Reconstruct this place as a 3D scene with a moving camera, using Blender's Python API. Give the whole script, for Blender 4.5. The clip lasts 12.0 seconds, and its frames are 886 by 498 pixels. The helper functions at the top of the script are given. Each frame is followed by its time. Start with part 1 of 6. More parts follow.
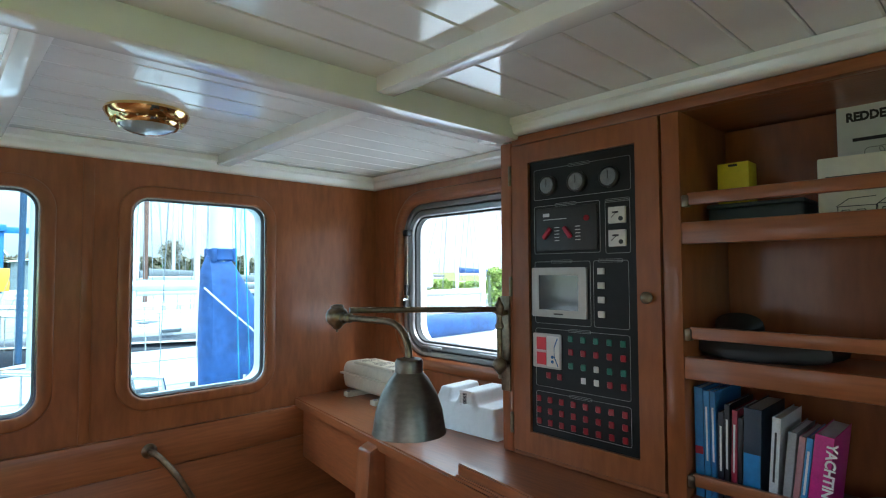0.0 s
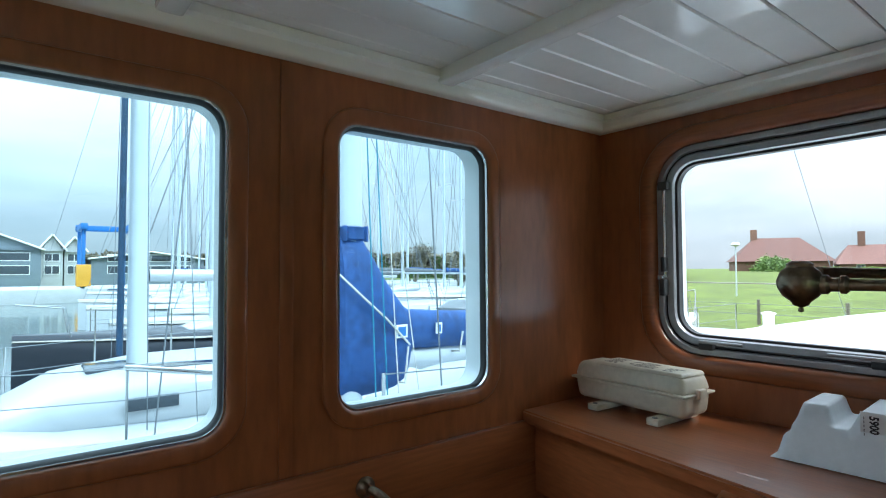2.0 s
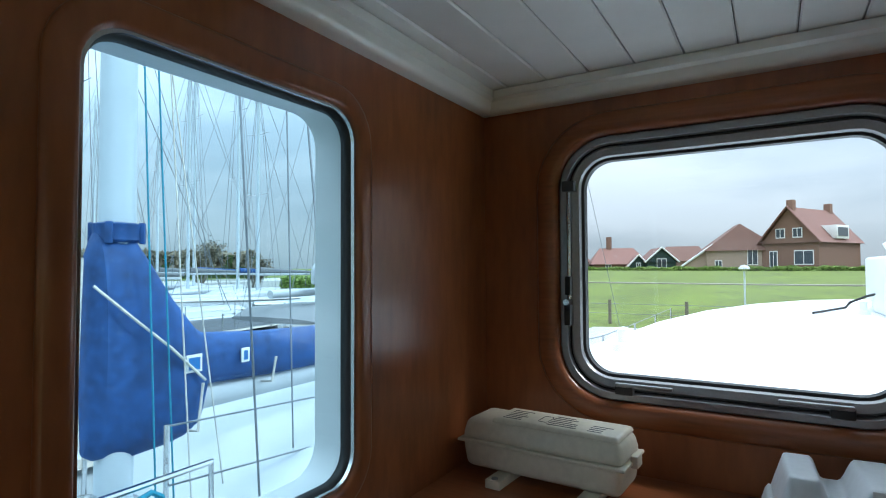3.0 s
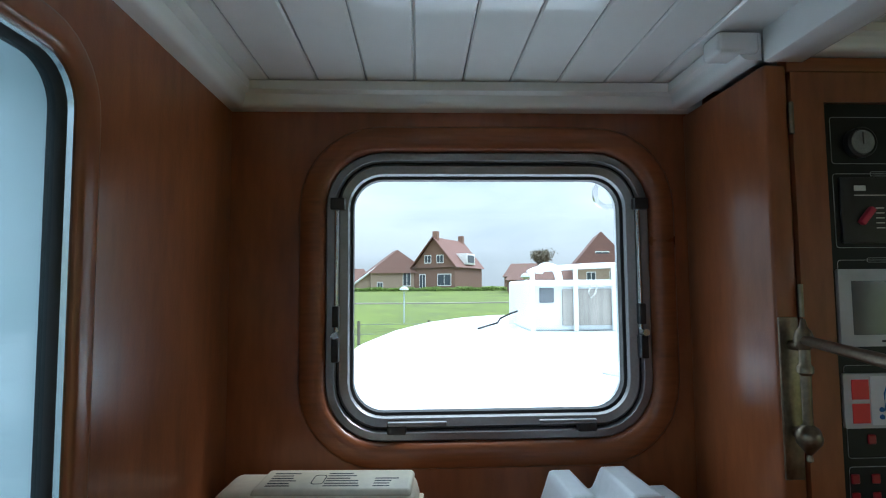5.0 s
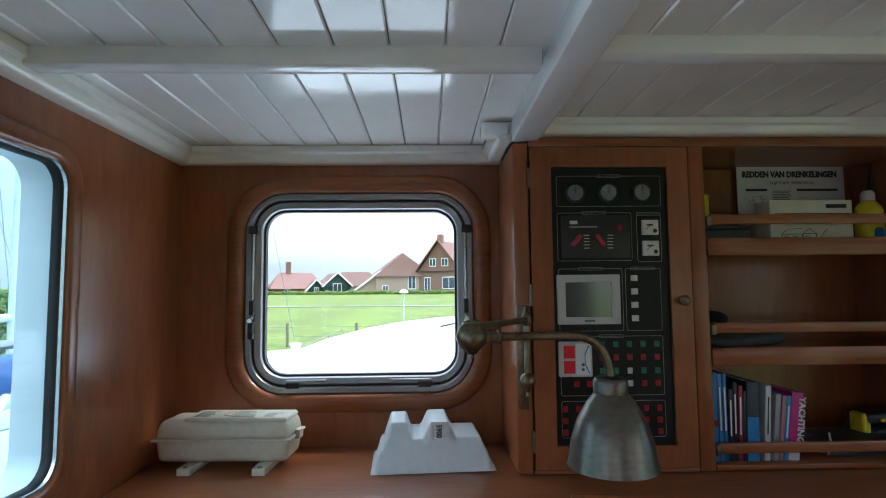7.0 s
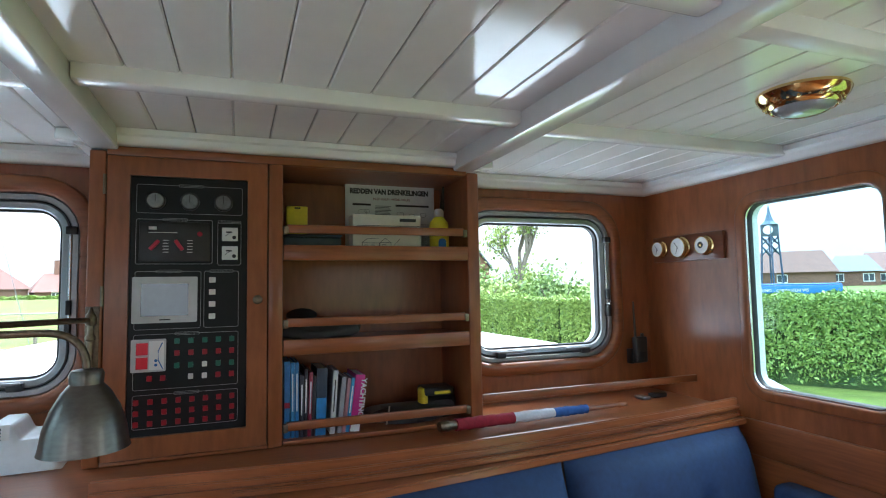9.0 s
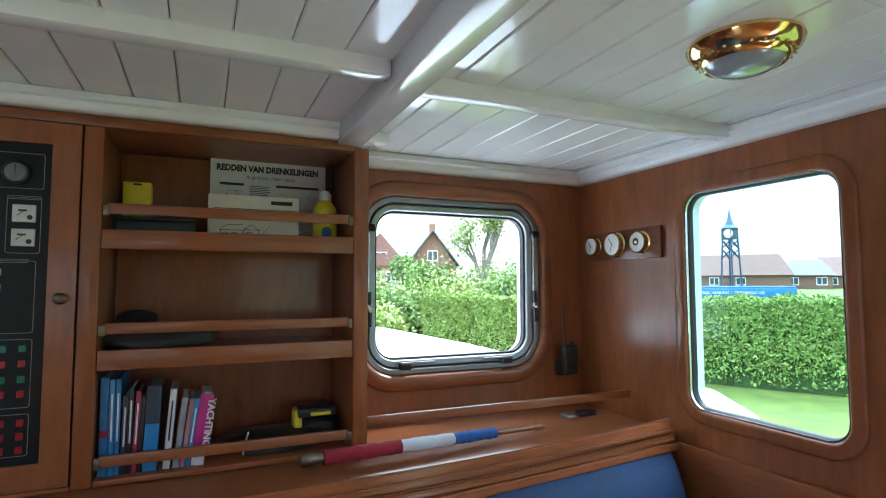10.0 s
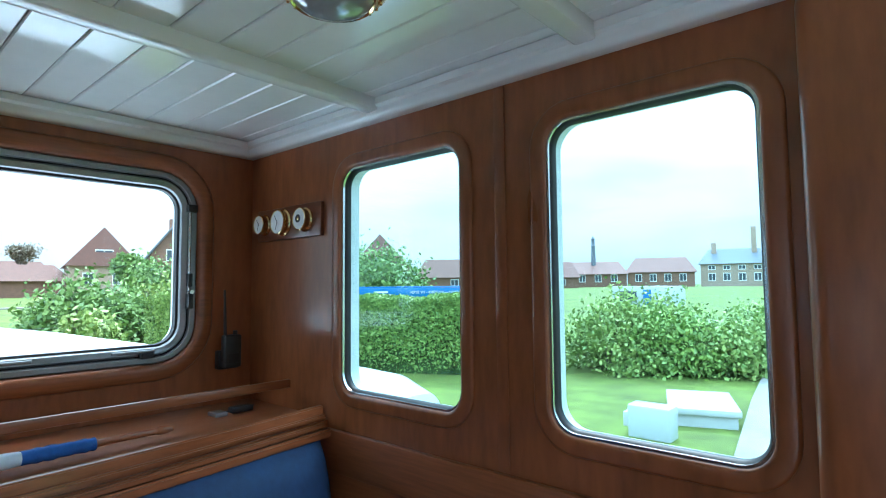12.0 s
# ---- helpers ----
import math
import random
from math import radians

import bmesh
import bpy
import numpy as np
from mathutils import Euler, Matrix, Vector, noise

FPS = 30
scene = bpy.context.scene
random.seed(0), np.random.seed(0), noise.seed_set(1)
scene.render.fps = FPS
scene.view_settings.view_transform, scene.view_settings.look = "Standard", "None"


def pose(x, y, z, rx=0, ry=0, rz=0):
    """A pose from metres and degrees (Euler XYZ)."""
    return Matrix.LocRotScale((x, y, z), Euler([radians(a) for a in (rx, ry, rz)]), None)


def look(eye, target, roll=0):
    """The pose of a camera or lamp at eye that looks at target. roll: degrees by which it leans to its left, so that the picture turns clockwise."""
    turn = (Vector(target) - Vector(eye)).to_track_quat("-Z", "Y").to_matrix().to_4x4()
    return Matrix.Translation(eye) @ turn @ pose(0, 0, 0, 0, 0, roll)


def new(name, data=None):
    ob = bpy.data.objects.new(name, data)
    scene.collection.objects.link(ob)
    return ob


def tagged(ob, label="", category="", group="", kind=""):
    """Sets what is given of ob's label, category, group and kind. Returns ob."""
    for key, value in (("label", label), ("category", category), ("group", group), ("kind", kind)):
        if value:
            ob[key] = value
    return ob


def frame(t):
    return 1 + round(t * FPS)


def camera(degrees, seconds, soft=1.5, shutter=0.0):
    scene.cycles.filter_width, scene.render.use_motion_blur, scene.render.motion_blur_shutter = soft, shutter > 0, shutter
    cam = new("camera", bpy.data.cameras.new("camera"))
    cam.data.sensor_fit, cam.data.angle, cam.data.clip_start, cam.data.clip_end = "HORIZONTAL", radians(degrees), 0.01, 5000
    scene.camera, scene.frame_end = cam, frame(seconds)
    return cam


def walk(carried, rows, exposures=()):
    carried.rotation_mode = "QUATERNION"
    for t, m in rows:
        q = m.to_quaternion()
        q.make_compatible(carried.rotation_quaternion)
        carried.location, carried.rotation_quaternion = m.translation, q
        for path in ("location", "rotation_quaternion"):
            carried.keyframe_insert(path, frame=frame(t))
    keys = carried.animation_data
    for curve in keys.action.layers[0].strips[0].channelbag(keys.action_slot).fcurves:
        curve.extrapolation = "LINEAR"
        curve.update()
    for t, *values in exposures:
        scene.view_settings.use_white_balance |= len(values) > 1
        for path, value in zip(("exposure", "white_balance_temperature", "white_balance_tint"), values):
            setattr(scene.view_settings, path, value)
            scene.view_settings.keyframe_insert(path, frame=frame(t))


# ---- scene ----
cam = camera(78.3, 12.0, 1.1)
PATH = [
    (0, (-0.203, -0.488, 1.567), (1.167, 0.966, 1.65), -0.3),
    (0.5, (-0.216, -0.177, 1.582), (0.895, 1.484, 1.656), -0.1),
    (1, (-0.285, 0.054, 1.518), (0.762, 1.758, 1.582), -0.2),
    (1.5, (-0.381, 0.25, 1.483), (0.709, 1.926, 1.546), -0.2),
    (2, (-0.306, 0.482, 1.47), (0.921, 2.06, 1.544), -0.3),
    (2.5, (-0.107, 0.731, 1.518), (1.304, 2.147, 1.576), -0.1),
    (3, (-0.005, 1.01, 1.533), (1.704, 2.045, 1.600), -0.3),
    (3.5, (0.091, 1.217, 1.557), (2.018, 1.743, 1.667), -0.8),
    (3.7, (0.129, 1.247, 1.55), (2.096, 1.645, 1.677), -0.8),
    (5.3, (0.118, 1.281, 1.551), (2.117, 1.175, 1.686), -0.4),
    (5.5, (0.061, 1.226, 1.549), (2.056, 1.166, 1.683), -0.4),
    (6, (-0.099, 1.099, 1.531), (1.895, 1.034, 1.674), -0.5),
    (6.5, (-0.308, 0.976, 1.516), (1.686, 0.93, 1.666), -0.5),
    (6.7, (-0.368, 0.937, 1.523), (1.627, 0.913, 1.675), -0.5),
    (8.3, (-0.801, 0.488, 1.578), (1.124, -0.04, 1.677), -0.8),
    (8.5, (-0.814, 0.394, 1.571), (1.096, -0.189, 1.67), -0.8),
    (9, (-0.791, 0.207, 1.528), (1.075, -0.498, 1.67), -1.0),
    (9.5, (-0.717, 0.028, 1.505), (1.123, -0.744, 1.649), -0.5),
    (10, (-0.559, -0.179, 1.533), (1.266, -0.986, 1.664), -0.1),
    (10.5, (-0.502, -0.3, 1.518), (1.29, -1.175, 1.664), -0.5),
    (11, (-0.588, -0.459, 1.506), (1.176, -1.389, 1.655), -0.8),
    (11.5, (-0.635, -0.552, 1.486), (1.015, -1.673, 1.625), -0.8),
    (12, (-0.612, -0.58, 1.452), (0.701, -2.083, 1.588), -0.5),
]
SKY, SUN = 0.11, 1.2
EXPOSURES = [(0.0, 2.28, 5900, 8), (1.0, 1.77, 6000, 11), (2.5, 1.25, 5950, 10), (3.5, 0.88, 5800, 9), (5.5, 1.35, 5700, 8), (6.5, 1.58, 5800, 10), (8.5, 2.17, 5800, 11), (9.5, 2.46, 5850, 10), (10.5, 2.42, 5600, 7), (12.0, 1.95, 5250, 2)]
walk(cam, [(t, look(eye, target, roll)) for t, eye, target, roll in PATH], EXPOSURES)

# ---------------- world, sun ----------------
world = bpy.data.worlds.new("overcast_sky")
scene.world = world
world.use_nodes = True
wn, wl = world.node_tree.nodes, world.node_tree.links
wn.clear()
w_out = wn.new("ShaderNodeOutputWorld")
w_bg = wn.new("ShaderNodeBackground")
w_bg.inputs["Strength"].default_value = SKY
w_sky = wn.new("ShaderNodeTexSky")
w_sky.sky_type = "NISHITA"
w_sky.sun_disc = False
w_sky.sun_elevation, w_sky.sun_rotation = radians(48), radians(150)
w_co = wn.new("ShaderNodeTexCoord")
w_map = wn.new("ShaderNodeMapping")
w_map.inputs["Scale"].default_value = (1.3, 1.3, 4.2)
w_n = wn.new("ShaderNodeTexNoise")
w_n.inputs["Scale"].default_value, w_n.inputs["Detail"].default_value = 1.7, 6
w_r = wn.new("ShaderNodeValToRGB")
w_r.color_ramp.elements[0].position, w_r.color_ramp.elements[0].color = 0.30, (6.2, 7.0, 7.6, 1)
w_r.color_ramp.elements[1].position, w_r.color_ramp.elements[1].color = 0.62, (10.5, 10.9, 11.2, 1)
w_mix = wn.new("ShaderNodeMix")
w_mix.data_type = "RGBA"
w_mix.inputs[0].default_value = 0.86
wl.new(w_co.outputs["Generated"], w_map.inputs["Vector"])
wl.new(w_map.outputs["Vector"], w_n.inputs["Vector"])
wl.new(w_n.outputs["Fac"], w_r.inputs["Fac"])
# an overcast sky is about three times as bright overhead as at the horizon
w_sep = wn.new("ShaderNodeSeparateXYZ")
w_up = wn.new("ShaderNodeMapRange")
w_up.interpolation_type = "SMOOTHSTEP"
w_up.inputs["From Min"].default_value, w_up.inputs["From Max"].default_value = -0.05, 0.9
w_up.inputs["To Min"].default_value, w_up.inputs["To Max"].default_value = 0.40, 2.2
w_mul = wn.new("ShaderNodeMix")
w_mul.data_type, w_mul.blend_type = "RGBA", "MULTIPLY"
w_mul.inputs[0].default_value = 1.0
wl.new(w_co.outputs["Generated"], w_sep.inputs[0])
wl.new(w_sep.outputs["Z"], w_up.inputs["Value"])
wl.new(w_mix.outputs[2], w_mul.inputs[6])
wl.new(w_up.outputs["Result"], w_mul.inputs[7])
wl.new(w_sky.outputs["Color"], w_mix.inputs[6])
wl.new(w_r.outputs["Color"], w_mix.inputs[7])
wl.new(w_mul.outputs[2], w_bg.inputs["Color"])
wl.new(w_bg.outputs["Background"], w_out.inputs["Surface"])
sun = new("sun", bpy.data.lights.new("sun", "SUN"))
sun.data.energy, sun.data.angle, sun.data.color = SUN, radians(12), (1.0, 0.96, 0.9)
sun.matrix_world = look((8, -20, 24), (0, 0, 0))


# ---------------- materials ----------------
def material(name, base, rough=0.5, metal=0.0, vary=0.12, scale=(6, 6, 6), bump=0.0, bump_scale=60.0, coat=0.0, stain=0.0, random_tint=0.0, spec=0.5):
    m = bpy.data.materials.new(name)
    m.use_nodes = True
    n, l = m.node_tree.nodes, m.node_tree.links
    b = n["Principled BSDF"]
    b.inputs["Roughness"].default_value, b.inputs["Metallic"].default_value = rough, metal
    b.inputs["Coat Weight"].default_value, b.inputs["Coat Roughness"].default_value = coat, 0.12
    b.inputs["Specular IOR Level"].default_value = spec
    co = n.new("ShaderNodeTexCoord")
    mp = n.new("ShaderNodeMapping")
    mp.inputs["Scale"].default_value = scale
    l.new(co.outputs["Object"], mp.inputs["Vector"])
    big = n.new("ShaderNodeTexNoise")
    big.inputs["Scale"].default_value, big.inputs["Detail"].default_value = 1.0, 5
    l.new(mp.outputs["Vector"], big.inputs["Vector"])
    fine = n.new("ShaderNodeTexNoise")
    fine.inputs["Scale"].default_value, fine.inputs["Detail"].default_value = 7.0, 3
    l.new(mp.outputs["Vector"], fine.inputs["Vector"])
    add = n.new("ShaderNodeMath")
    add.operation = "MULTIPLY_ADD"
    add.inputs[1].default_value = 0.5
    l.new(fine.outputs["Fac"], add.inputs[0])
    half = n.new("ShaderNodeMath")
    half.operation = "MULTIPLY"
    half.inputs[1].default_value = 0.5
    l.new(big.outputs["Fac"], half.inputs[0])
    l.new(half.outputs[0], add.inputs[2])
    ramp = n.new("ShaderNodeValToRGB")
    lo = [max(0.0, c * (1 - 2.2 * vary)) for c in base]
    hi = [min(1.0, c * (1 + 2.2 * vary)) for c in base]
    ramp.color_ramp.elements[0].position, ramp.color_ramp.elements[0].color = 0.3, (*lo, 1)
    ramp.color_ramp.elements[1].position, ramp.color_ramp.elements[1].color = 0.7, (*hi, 1)
    l.new(add.outputs[0], ramp.inputs["Fac"])
    col = ramp.outputs["Color"]
    if random_tint:
        info = n.new("ShaderNodeObjectInfo")
        hsv = n.new("ShaderNodeHueSaturation")
        rr = n.new("ShaderNodeMapRange")
        rr.inputs["To Min"].default_value, rr.inputs["To Max"].default_value = 1 - random_tint, 1 + random_tint
        l.new(info.outputs["Random"], rr.inputs["Value"])
        l.new(rr.outputs["Result"], hsv.inputs["Value"])
        l.new(col, hsv.inputs["Color"])
        col = hsv.outputs["Color"]
    l.new(col, b.inputs["Base Color"])
    mr = n.new("ShaderNodeMapRange")
    mr.inputs["To Min"].default_value, mr.inputs["To Max"].default_value = max(0.02, rough - 0.07), min(1, rough + 0.09)
    l.new(big.outputs["Fac"], mr.inputs["Value"])
    l.new(mr.outputs["Result"], b.inputs["Roughness"])
    if bump:
        bn = n.new("ShaderNodeTexNoise")
        bn.inputs["Scale"].default_value, bn.inputs["Detail"].default_value = bump_scale, 3
        l.new(co.outputs["Object"], bn.inputs["Vector"])
        bp = n.new("ShaderNodeBump")
        bp.inputs["Strength"].default_value, bp.inputs["Distance"].default_value = bump, 0.004
        l.new(bn.outputs["Fac"], bp.inputs["Height"])
        l.new(bp.outputs["Normal"], b.inputs["Normal"])
    return m


def wood(name, axis, base=(0.262, 0.086, 0.030), rough=0.30, vary=0.14):
    """Varnished cherry-coloured wood, its grain along the axis."""
    s = {"x": (1.1, 16, 16), "y": (16, 1.1, 16), "z": (6, 6, 1.4)}[axis]
    return material(name, base, rough, 0, vary, s, 0.06, 140, coat=0.22, spec=0.4)


def leafy(name, dark, light, rough=0.6):
    m = bpy.data.materials.new(name)
    m.use_nodes = True
    n, l = m.node_tree.nodes, m.node_tree.links
    b = n["Principled BSDF"]
    b.inputs["Roughness"].default_value = rough
    g = n.new("ShaderNodeNewGeometry")
    r = n.new("ShaderNodeValToRGB")
    r.color_ramp.elements[0].color, r.color_ramp.elements[1].color = (*dark, 1), (*light, 1)
    l.new(g.outputs["Random Per Island"], r.inputs["Fac"])
    l.new(r.outputs["Color"], b.inputs["Base Color"])
    b.inputs["Subsurface Weight"].default_value = 0.0
    return m


def glass_pane(name, tint):
    m = bpy.data.materials.new(name)
    m.use_nodes = True
    n, l = m.node_tree.nodes, m.node_tree.links
    n.clear()
    o = n.new("ShaderNodeOutputMaterial")
    t = n.new("ShaderNodeBsdfTransparent")
    t.inputs["Color"].default_value = (*tint, 1)
    g = n.new("ShaderNodeBsdfGlossy")
    g.inputs["Roughness"].default_value = 0.01
    f = n.new("ShaderNodeLayerWeight")
    f.inputs["Blend"].default_value = 0.25
    k = n.new("ShaderNodeMapRange")
    k.inputs["To Min"].default_value, k.inputs["To Max"].default_value = 0.015, 0.30
    pw = n.new("ShaderNodeMath")
    pw.operation = "POWER"
    pw.inputs[1].default_value = 2.0
    x = n.new("ShaderNodeMixShader")
    l.new(f.outputs["Facing"], pw.inputs[0])
    l.new(pw.outputs[0], k.inputs["Value"])
    l.new(k.outputs["Result"], x.inputs[0])
    l.new(t.outputs[0], x.inputs[1])
    l.new(g.outputs[0], x.inputs[2])
    l.new(x.outputs[0], o.inputs["Surface"])
    return m


def glowing(name, colour, strength):
    m = bpy.data.materials.new(name)
    m.use_nodes = True
    b = m.node_tree.nodes["Principled BSDF"]
    b.inputs["Base Color"].default_value = (*[c * 0.3 for c in colour], 1)
    b.inputs["Emission Color"].default_value, b.inputs["Emission Strength"].default_value = (*colour, 1), strength
    b.inputs["Roughness"].default_value = 0.3
    return m


WOOD_X, WOOD_Y, WOOD_Z = wood("varnished_wood_x", "x"), wood("varnished_wood_y", "y"), wood("varnished_wood_z", "z")
WOOD_DARK = wood("dark_wood", "x", (0.16, 0.05, 0.02), 0.3)
WHITE = material("gloss_white_paint", (0.83, 0.84, 0.82), 0.10, 0, 0.02, (2, 2, 2), 0.02, 18, coat=0.0)
DECK = material("white_deck_paint", (0.80, 0.82, 0.83), 0.45, 0, 0.03, (1.2, 1.2, 1.2), 0.03, 90)
STEEL_WHITE = material("white_steel_paint", (0.74, 0.78, 0.79), 0.35, 0, 0.03, (3, 3, 3), 0.02, 40)
ALU = material("satin_aluminium", (0.30, 0.30, 0.30), 0.38, 0.85, 0.05, (20, 20, 20), 0.02, 300)
CHROME = material("bright_steel", (0.6, 0.6, 0.6), 0.18, 1.0, 0.05)
RUBBER = material("black_rubber", (0.012, 0.013, 0.014), 0.55, 0, 0.2)
BLACK = material("black_plastic", (0.02, 0.021, 0.022), 0.42, 0, 0.15, (40, 40, 40))
PANEL = material("black_panel", (0.010, 0.012, 0.013), 0.4, 0, 0.1, (5, 5, 5), spec=0.25)
BRASS = material("polished_brass", (0.74, 0.55, 0.25), 0.12, 1.0, 0.06)
OLD_BRASS = material("tarnished_brass", (0.20, 0.165, 0.115), 0.34, 0.95, 0.2, (14, 14, 14), 0.06, 90)
PEWTER = material("worn_pewter", (0.155, 0.145, 0.125), 0.33, 0.92, 0.12, (7, 7, 16), 0.06, 40)
FROST = material("smoky_glass", (0.30, 0.33, 0.36), 0.07, 0, 0.05, coat=0.8)
CREAM = material("cream_plastic", (0.62, 0.58, 0.46), 0.42, 0, 0.05, (8, 8, 8), 0.05, 200)
PLASTIC_WHITE = material("white_vacuum_plastic", (0.68, 0.72, 0.74), 0.33, 0, 0.03, (8, 8, 8), 0.04, 70)
BLUE_CLOTH = material("navy_upholstery", (0.017, 0.045, 0.125), 0.75, 0, 0.12, (7, 7, 7), 0.25, 500)
PAPER = material("white_paper", (0.72, 0.73, 0.72), 0.7, 0, 0.03)
INK = material("black_ink", (0.025, 0.025, 0.03), 0.6)
CARD = material("cream_card", (0.74, 0.71, 0.60), 0.6, 0, 0.04)
YELLOW = material("yellow_card", (0.78, 0.66, 0.03), 0.5, 0, 0.06)
RED_LIGHT = glowing("red_indicator", (0.50, 0.008, 0.022), 0.018)
GREEN_LIGHT = glowing("green_indicator", (0.01, 0.16, 0.10), 0.04)
RED_DIGIT = glowing("red_digits", (0.55, 0.008, 0.02), 0.06)
LABEL_GREY = material("engraved_line", (0.28, 0.29, 0.29), 0.5)
BUTTON = material("pale_button", (0.62, 0.62, 0.60), 0.4, 0, 0.05)
SCREEN = material("dark_screen", (0.06, 0.075, 0.085), 0.08, 0, 0.05, coat=1.0)
BEZEL = material("grey_bezel", (0.48, 0.49, 0.49), 0.4, 0, 0.04)
FLOOR = wood("floor_boards", "x", (0.20, 0.09, 0.035), 0.4)
GLASS = glass_pane("clear_glass", (0.84, 0.87, 0.875))
GLASS_TINT = glass_pane("sea_tinted_glass", (0.71, 0.82, 0.85))
RED_FLAG = material("red_cloth", (0.30, 0.012, 0.03), 0.8, 0, 0.12, (9, 9, 9), 0.2, 300)
WHITE_FLAG = material("white_cloth", (0.66, 0.69, 0.72), 0.8, 0, 0.05, (9, 9, 9), 0.2, 300)
BLUE_FLAG = material("blue_cloth", (0.03, 0.11, 0.36), 0.8, 0, 0.1, (9, 9, 9), 0.2, 300)
CANVAS = material("blue_canvas", (0.018, 0.068, 0.215), 0.75, 0, 0.22, (3, 3, 3), 0.5, 14)
ROPE = material("pale_rope", (0.55, 0.53, 0.48), 0.9)
WIRE = material("rigging_wire", (0.22, 0.24, 0.26), 0.4, 0.5)
TEAL_ROPE = material("teal_rope", (0.03, 0.22, 0.32), 0.9)
MAST = material("grey_mast", (0.52, 0.58, 0.62), 0.4, 0.0, 0.04)
WHITE_HULL = material("white_gelcoat", (0.47, 0.50, 0.52), 0.3, 0, 0.03, (1, 1, 1), coat=0.3)
DARK_HULL = material("dark_hull", (0.018, 0.022, 0.032), 0.3, 0, 0.1)
NAVY_HULL = material("navy_hull", (0.02, 0.055, 0.11), 0.35, 0, 0.12)
TEAK = material("grey_teak", (0.36, 0.33, 0.29), 0.8, 0, 0.12, (2, 30, 2))
GREY_CANVAS = material("grey_canvas", (0.16, 0.17, 0.18), 0.8, 0, 0.1)
BRICK_MAT = material("brown_brick", (0.19, 0.105, 0.072), 0.85, 0, 0.22, (3, 3, 9), 0.3, 12, random_tint=0.12)
BRICK_PALE = material("pale_brick", (0.34, 0.25, 0.19), 0.85, 0, 0.2, (3, 3, 9), 0.3, 12)
TILE_RED = material("red_roof_tiles", (0.165, 0.078, 0.060), 0.75, 0, 0.2, (2, 5, 5), 0.4, 6, random_tint=0.15)
TILE_BROWN = material("weathered_roof_tiles", (0.145, 0.075, 0.055), 0.8, 0, 0.22, (2, 5, 5), 0.4, 6)
SLATE = material("slate_roof", (0.12, 0.13, 0.15), 0.7, 0, 0.15, (2, 5, 5))
WINDOW_DARK = material("dark_window", (0.06, 0.075, 0.09), 0.1, 0, 0.1)
TRIM_WHITE = material("white_trim", (0.7, 0.7, 0.68), 0.6, 0, 0.05)
GREEN_PAINT = material("dark_green_boards", (0.02, 0.05, 0.045), 0.6, 0, 0.1)
BARK = material("grey_bark", (0.17, 0.15, 0.12), 0.9, 0, 0.25, (4, 4, 2), 0.6, 20)
PATH_MAT = material("pale_gravel_path", (0.25, 0.235, 0.20), 0.9, 0, 0.12, (2, 2, 2), 0.3, 30)
CONCRETE = material("grey_concrete", (0.45, 0.46, 0.45), 0.8, 0, 0.08, (2, 2, 2), 0.2, 30)
BANNER = material("blue_banner", (0.02, 0.14, 0.38), 0.5, 0, 0.08)
CRANE_BLUE = material("crane_blue", (0.02, 0.15, 0.42), 0.5)
CRANE_YELLOW = material("crane_yellow", (0.65, 0.33, 0.03), 0.5)
GRASS = material("lawn_grass", (0.105, 0.140, 0.016), 0.9, 0, 0.24, (0.35, 0.35, 0.35), 0.8, 8)
WATER = material("harbour_water", (0.10, 0.13, 0.13), 0.10, 0, 0.1, (0.5, 0.5, 0.5), 0.5, 3)
HEDGE_LEAF = leafy("hedge_leaves", (0.10, 0.18, 0.035), (0.32, 0.43, 0.10))
BUSH_LEAF = leafy("spring_leaves", (0.13, 0.21, 0.045), (0.40, 0.48, 0.14))
TREE_LEAF = leafy("tree_leaves", (0.09, 0.17, 0.045), (0.25, 0.36, 0.10))
TWIG = leafy("bare_twigs", (0.10, 0.09, 0.06), (0.24, 0.20, 0.13))


# ---------------- mesh helpers ----------------
def finish(bm, smooth=40):
    bmesh.ops.recalc_face_normals(bm, faces=bm.faces)
    me = bpy.data.meshes.new("mesh")
    bm.to_mesh(me)
    bm.free()
    if smooth:
        for p in me.polygons:
            p.use_smooth = True
        me.set_sharp_from_angle(angle=radians(smooth))
    return me


def thing(name, at=(0, 0, 0), label="", category="", group="", kind=""):
    """An empty at a thing's base, which carries its parts."""
    ob = new(name)
    ob.location = at
    ob.empty_display_size = 0.05
    return tagged(ob, label, category, group, kind)


def hang(ob, parent):
    """Parent ob, whose mesh is in the world's metres; parts lie at the origin, empties at a thing's base."""
    ob.parent = parent
    ob.matrix_parent_inverse = Matrix.Translation(-parent.location)
    return ob


def part(name, bm, mat, parent=None, label="", smooth=40):
    me = finish(bm, smooth) if isinstance(bm, bmesh.types.BMesh) else bm
    me.materials.append(mat)
    ob = new(name, me)
    if label:
        ob["label"] = label
    if parent:
        hang(ob, parent)
    return ob


def solid(name, bm, mat, label="", category="", group="", kind="", smooth=40):
    return tagged(part(name, bm, mat, None, "", smooth), label, category, group, kind)


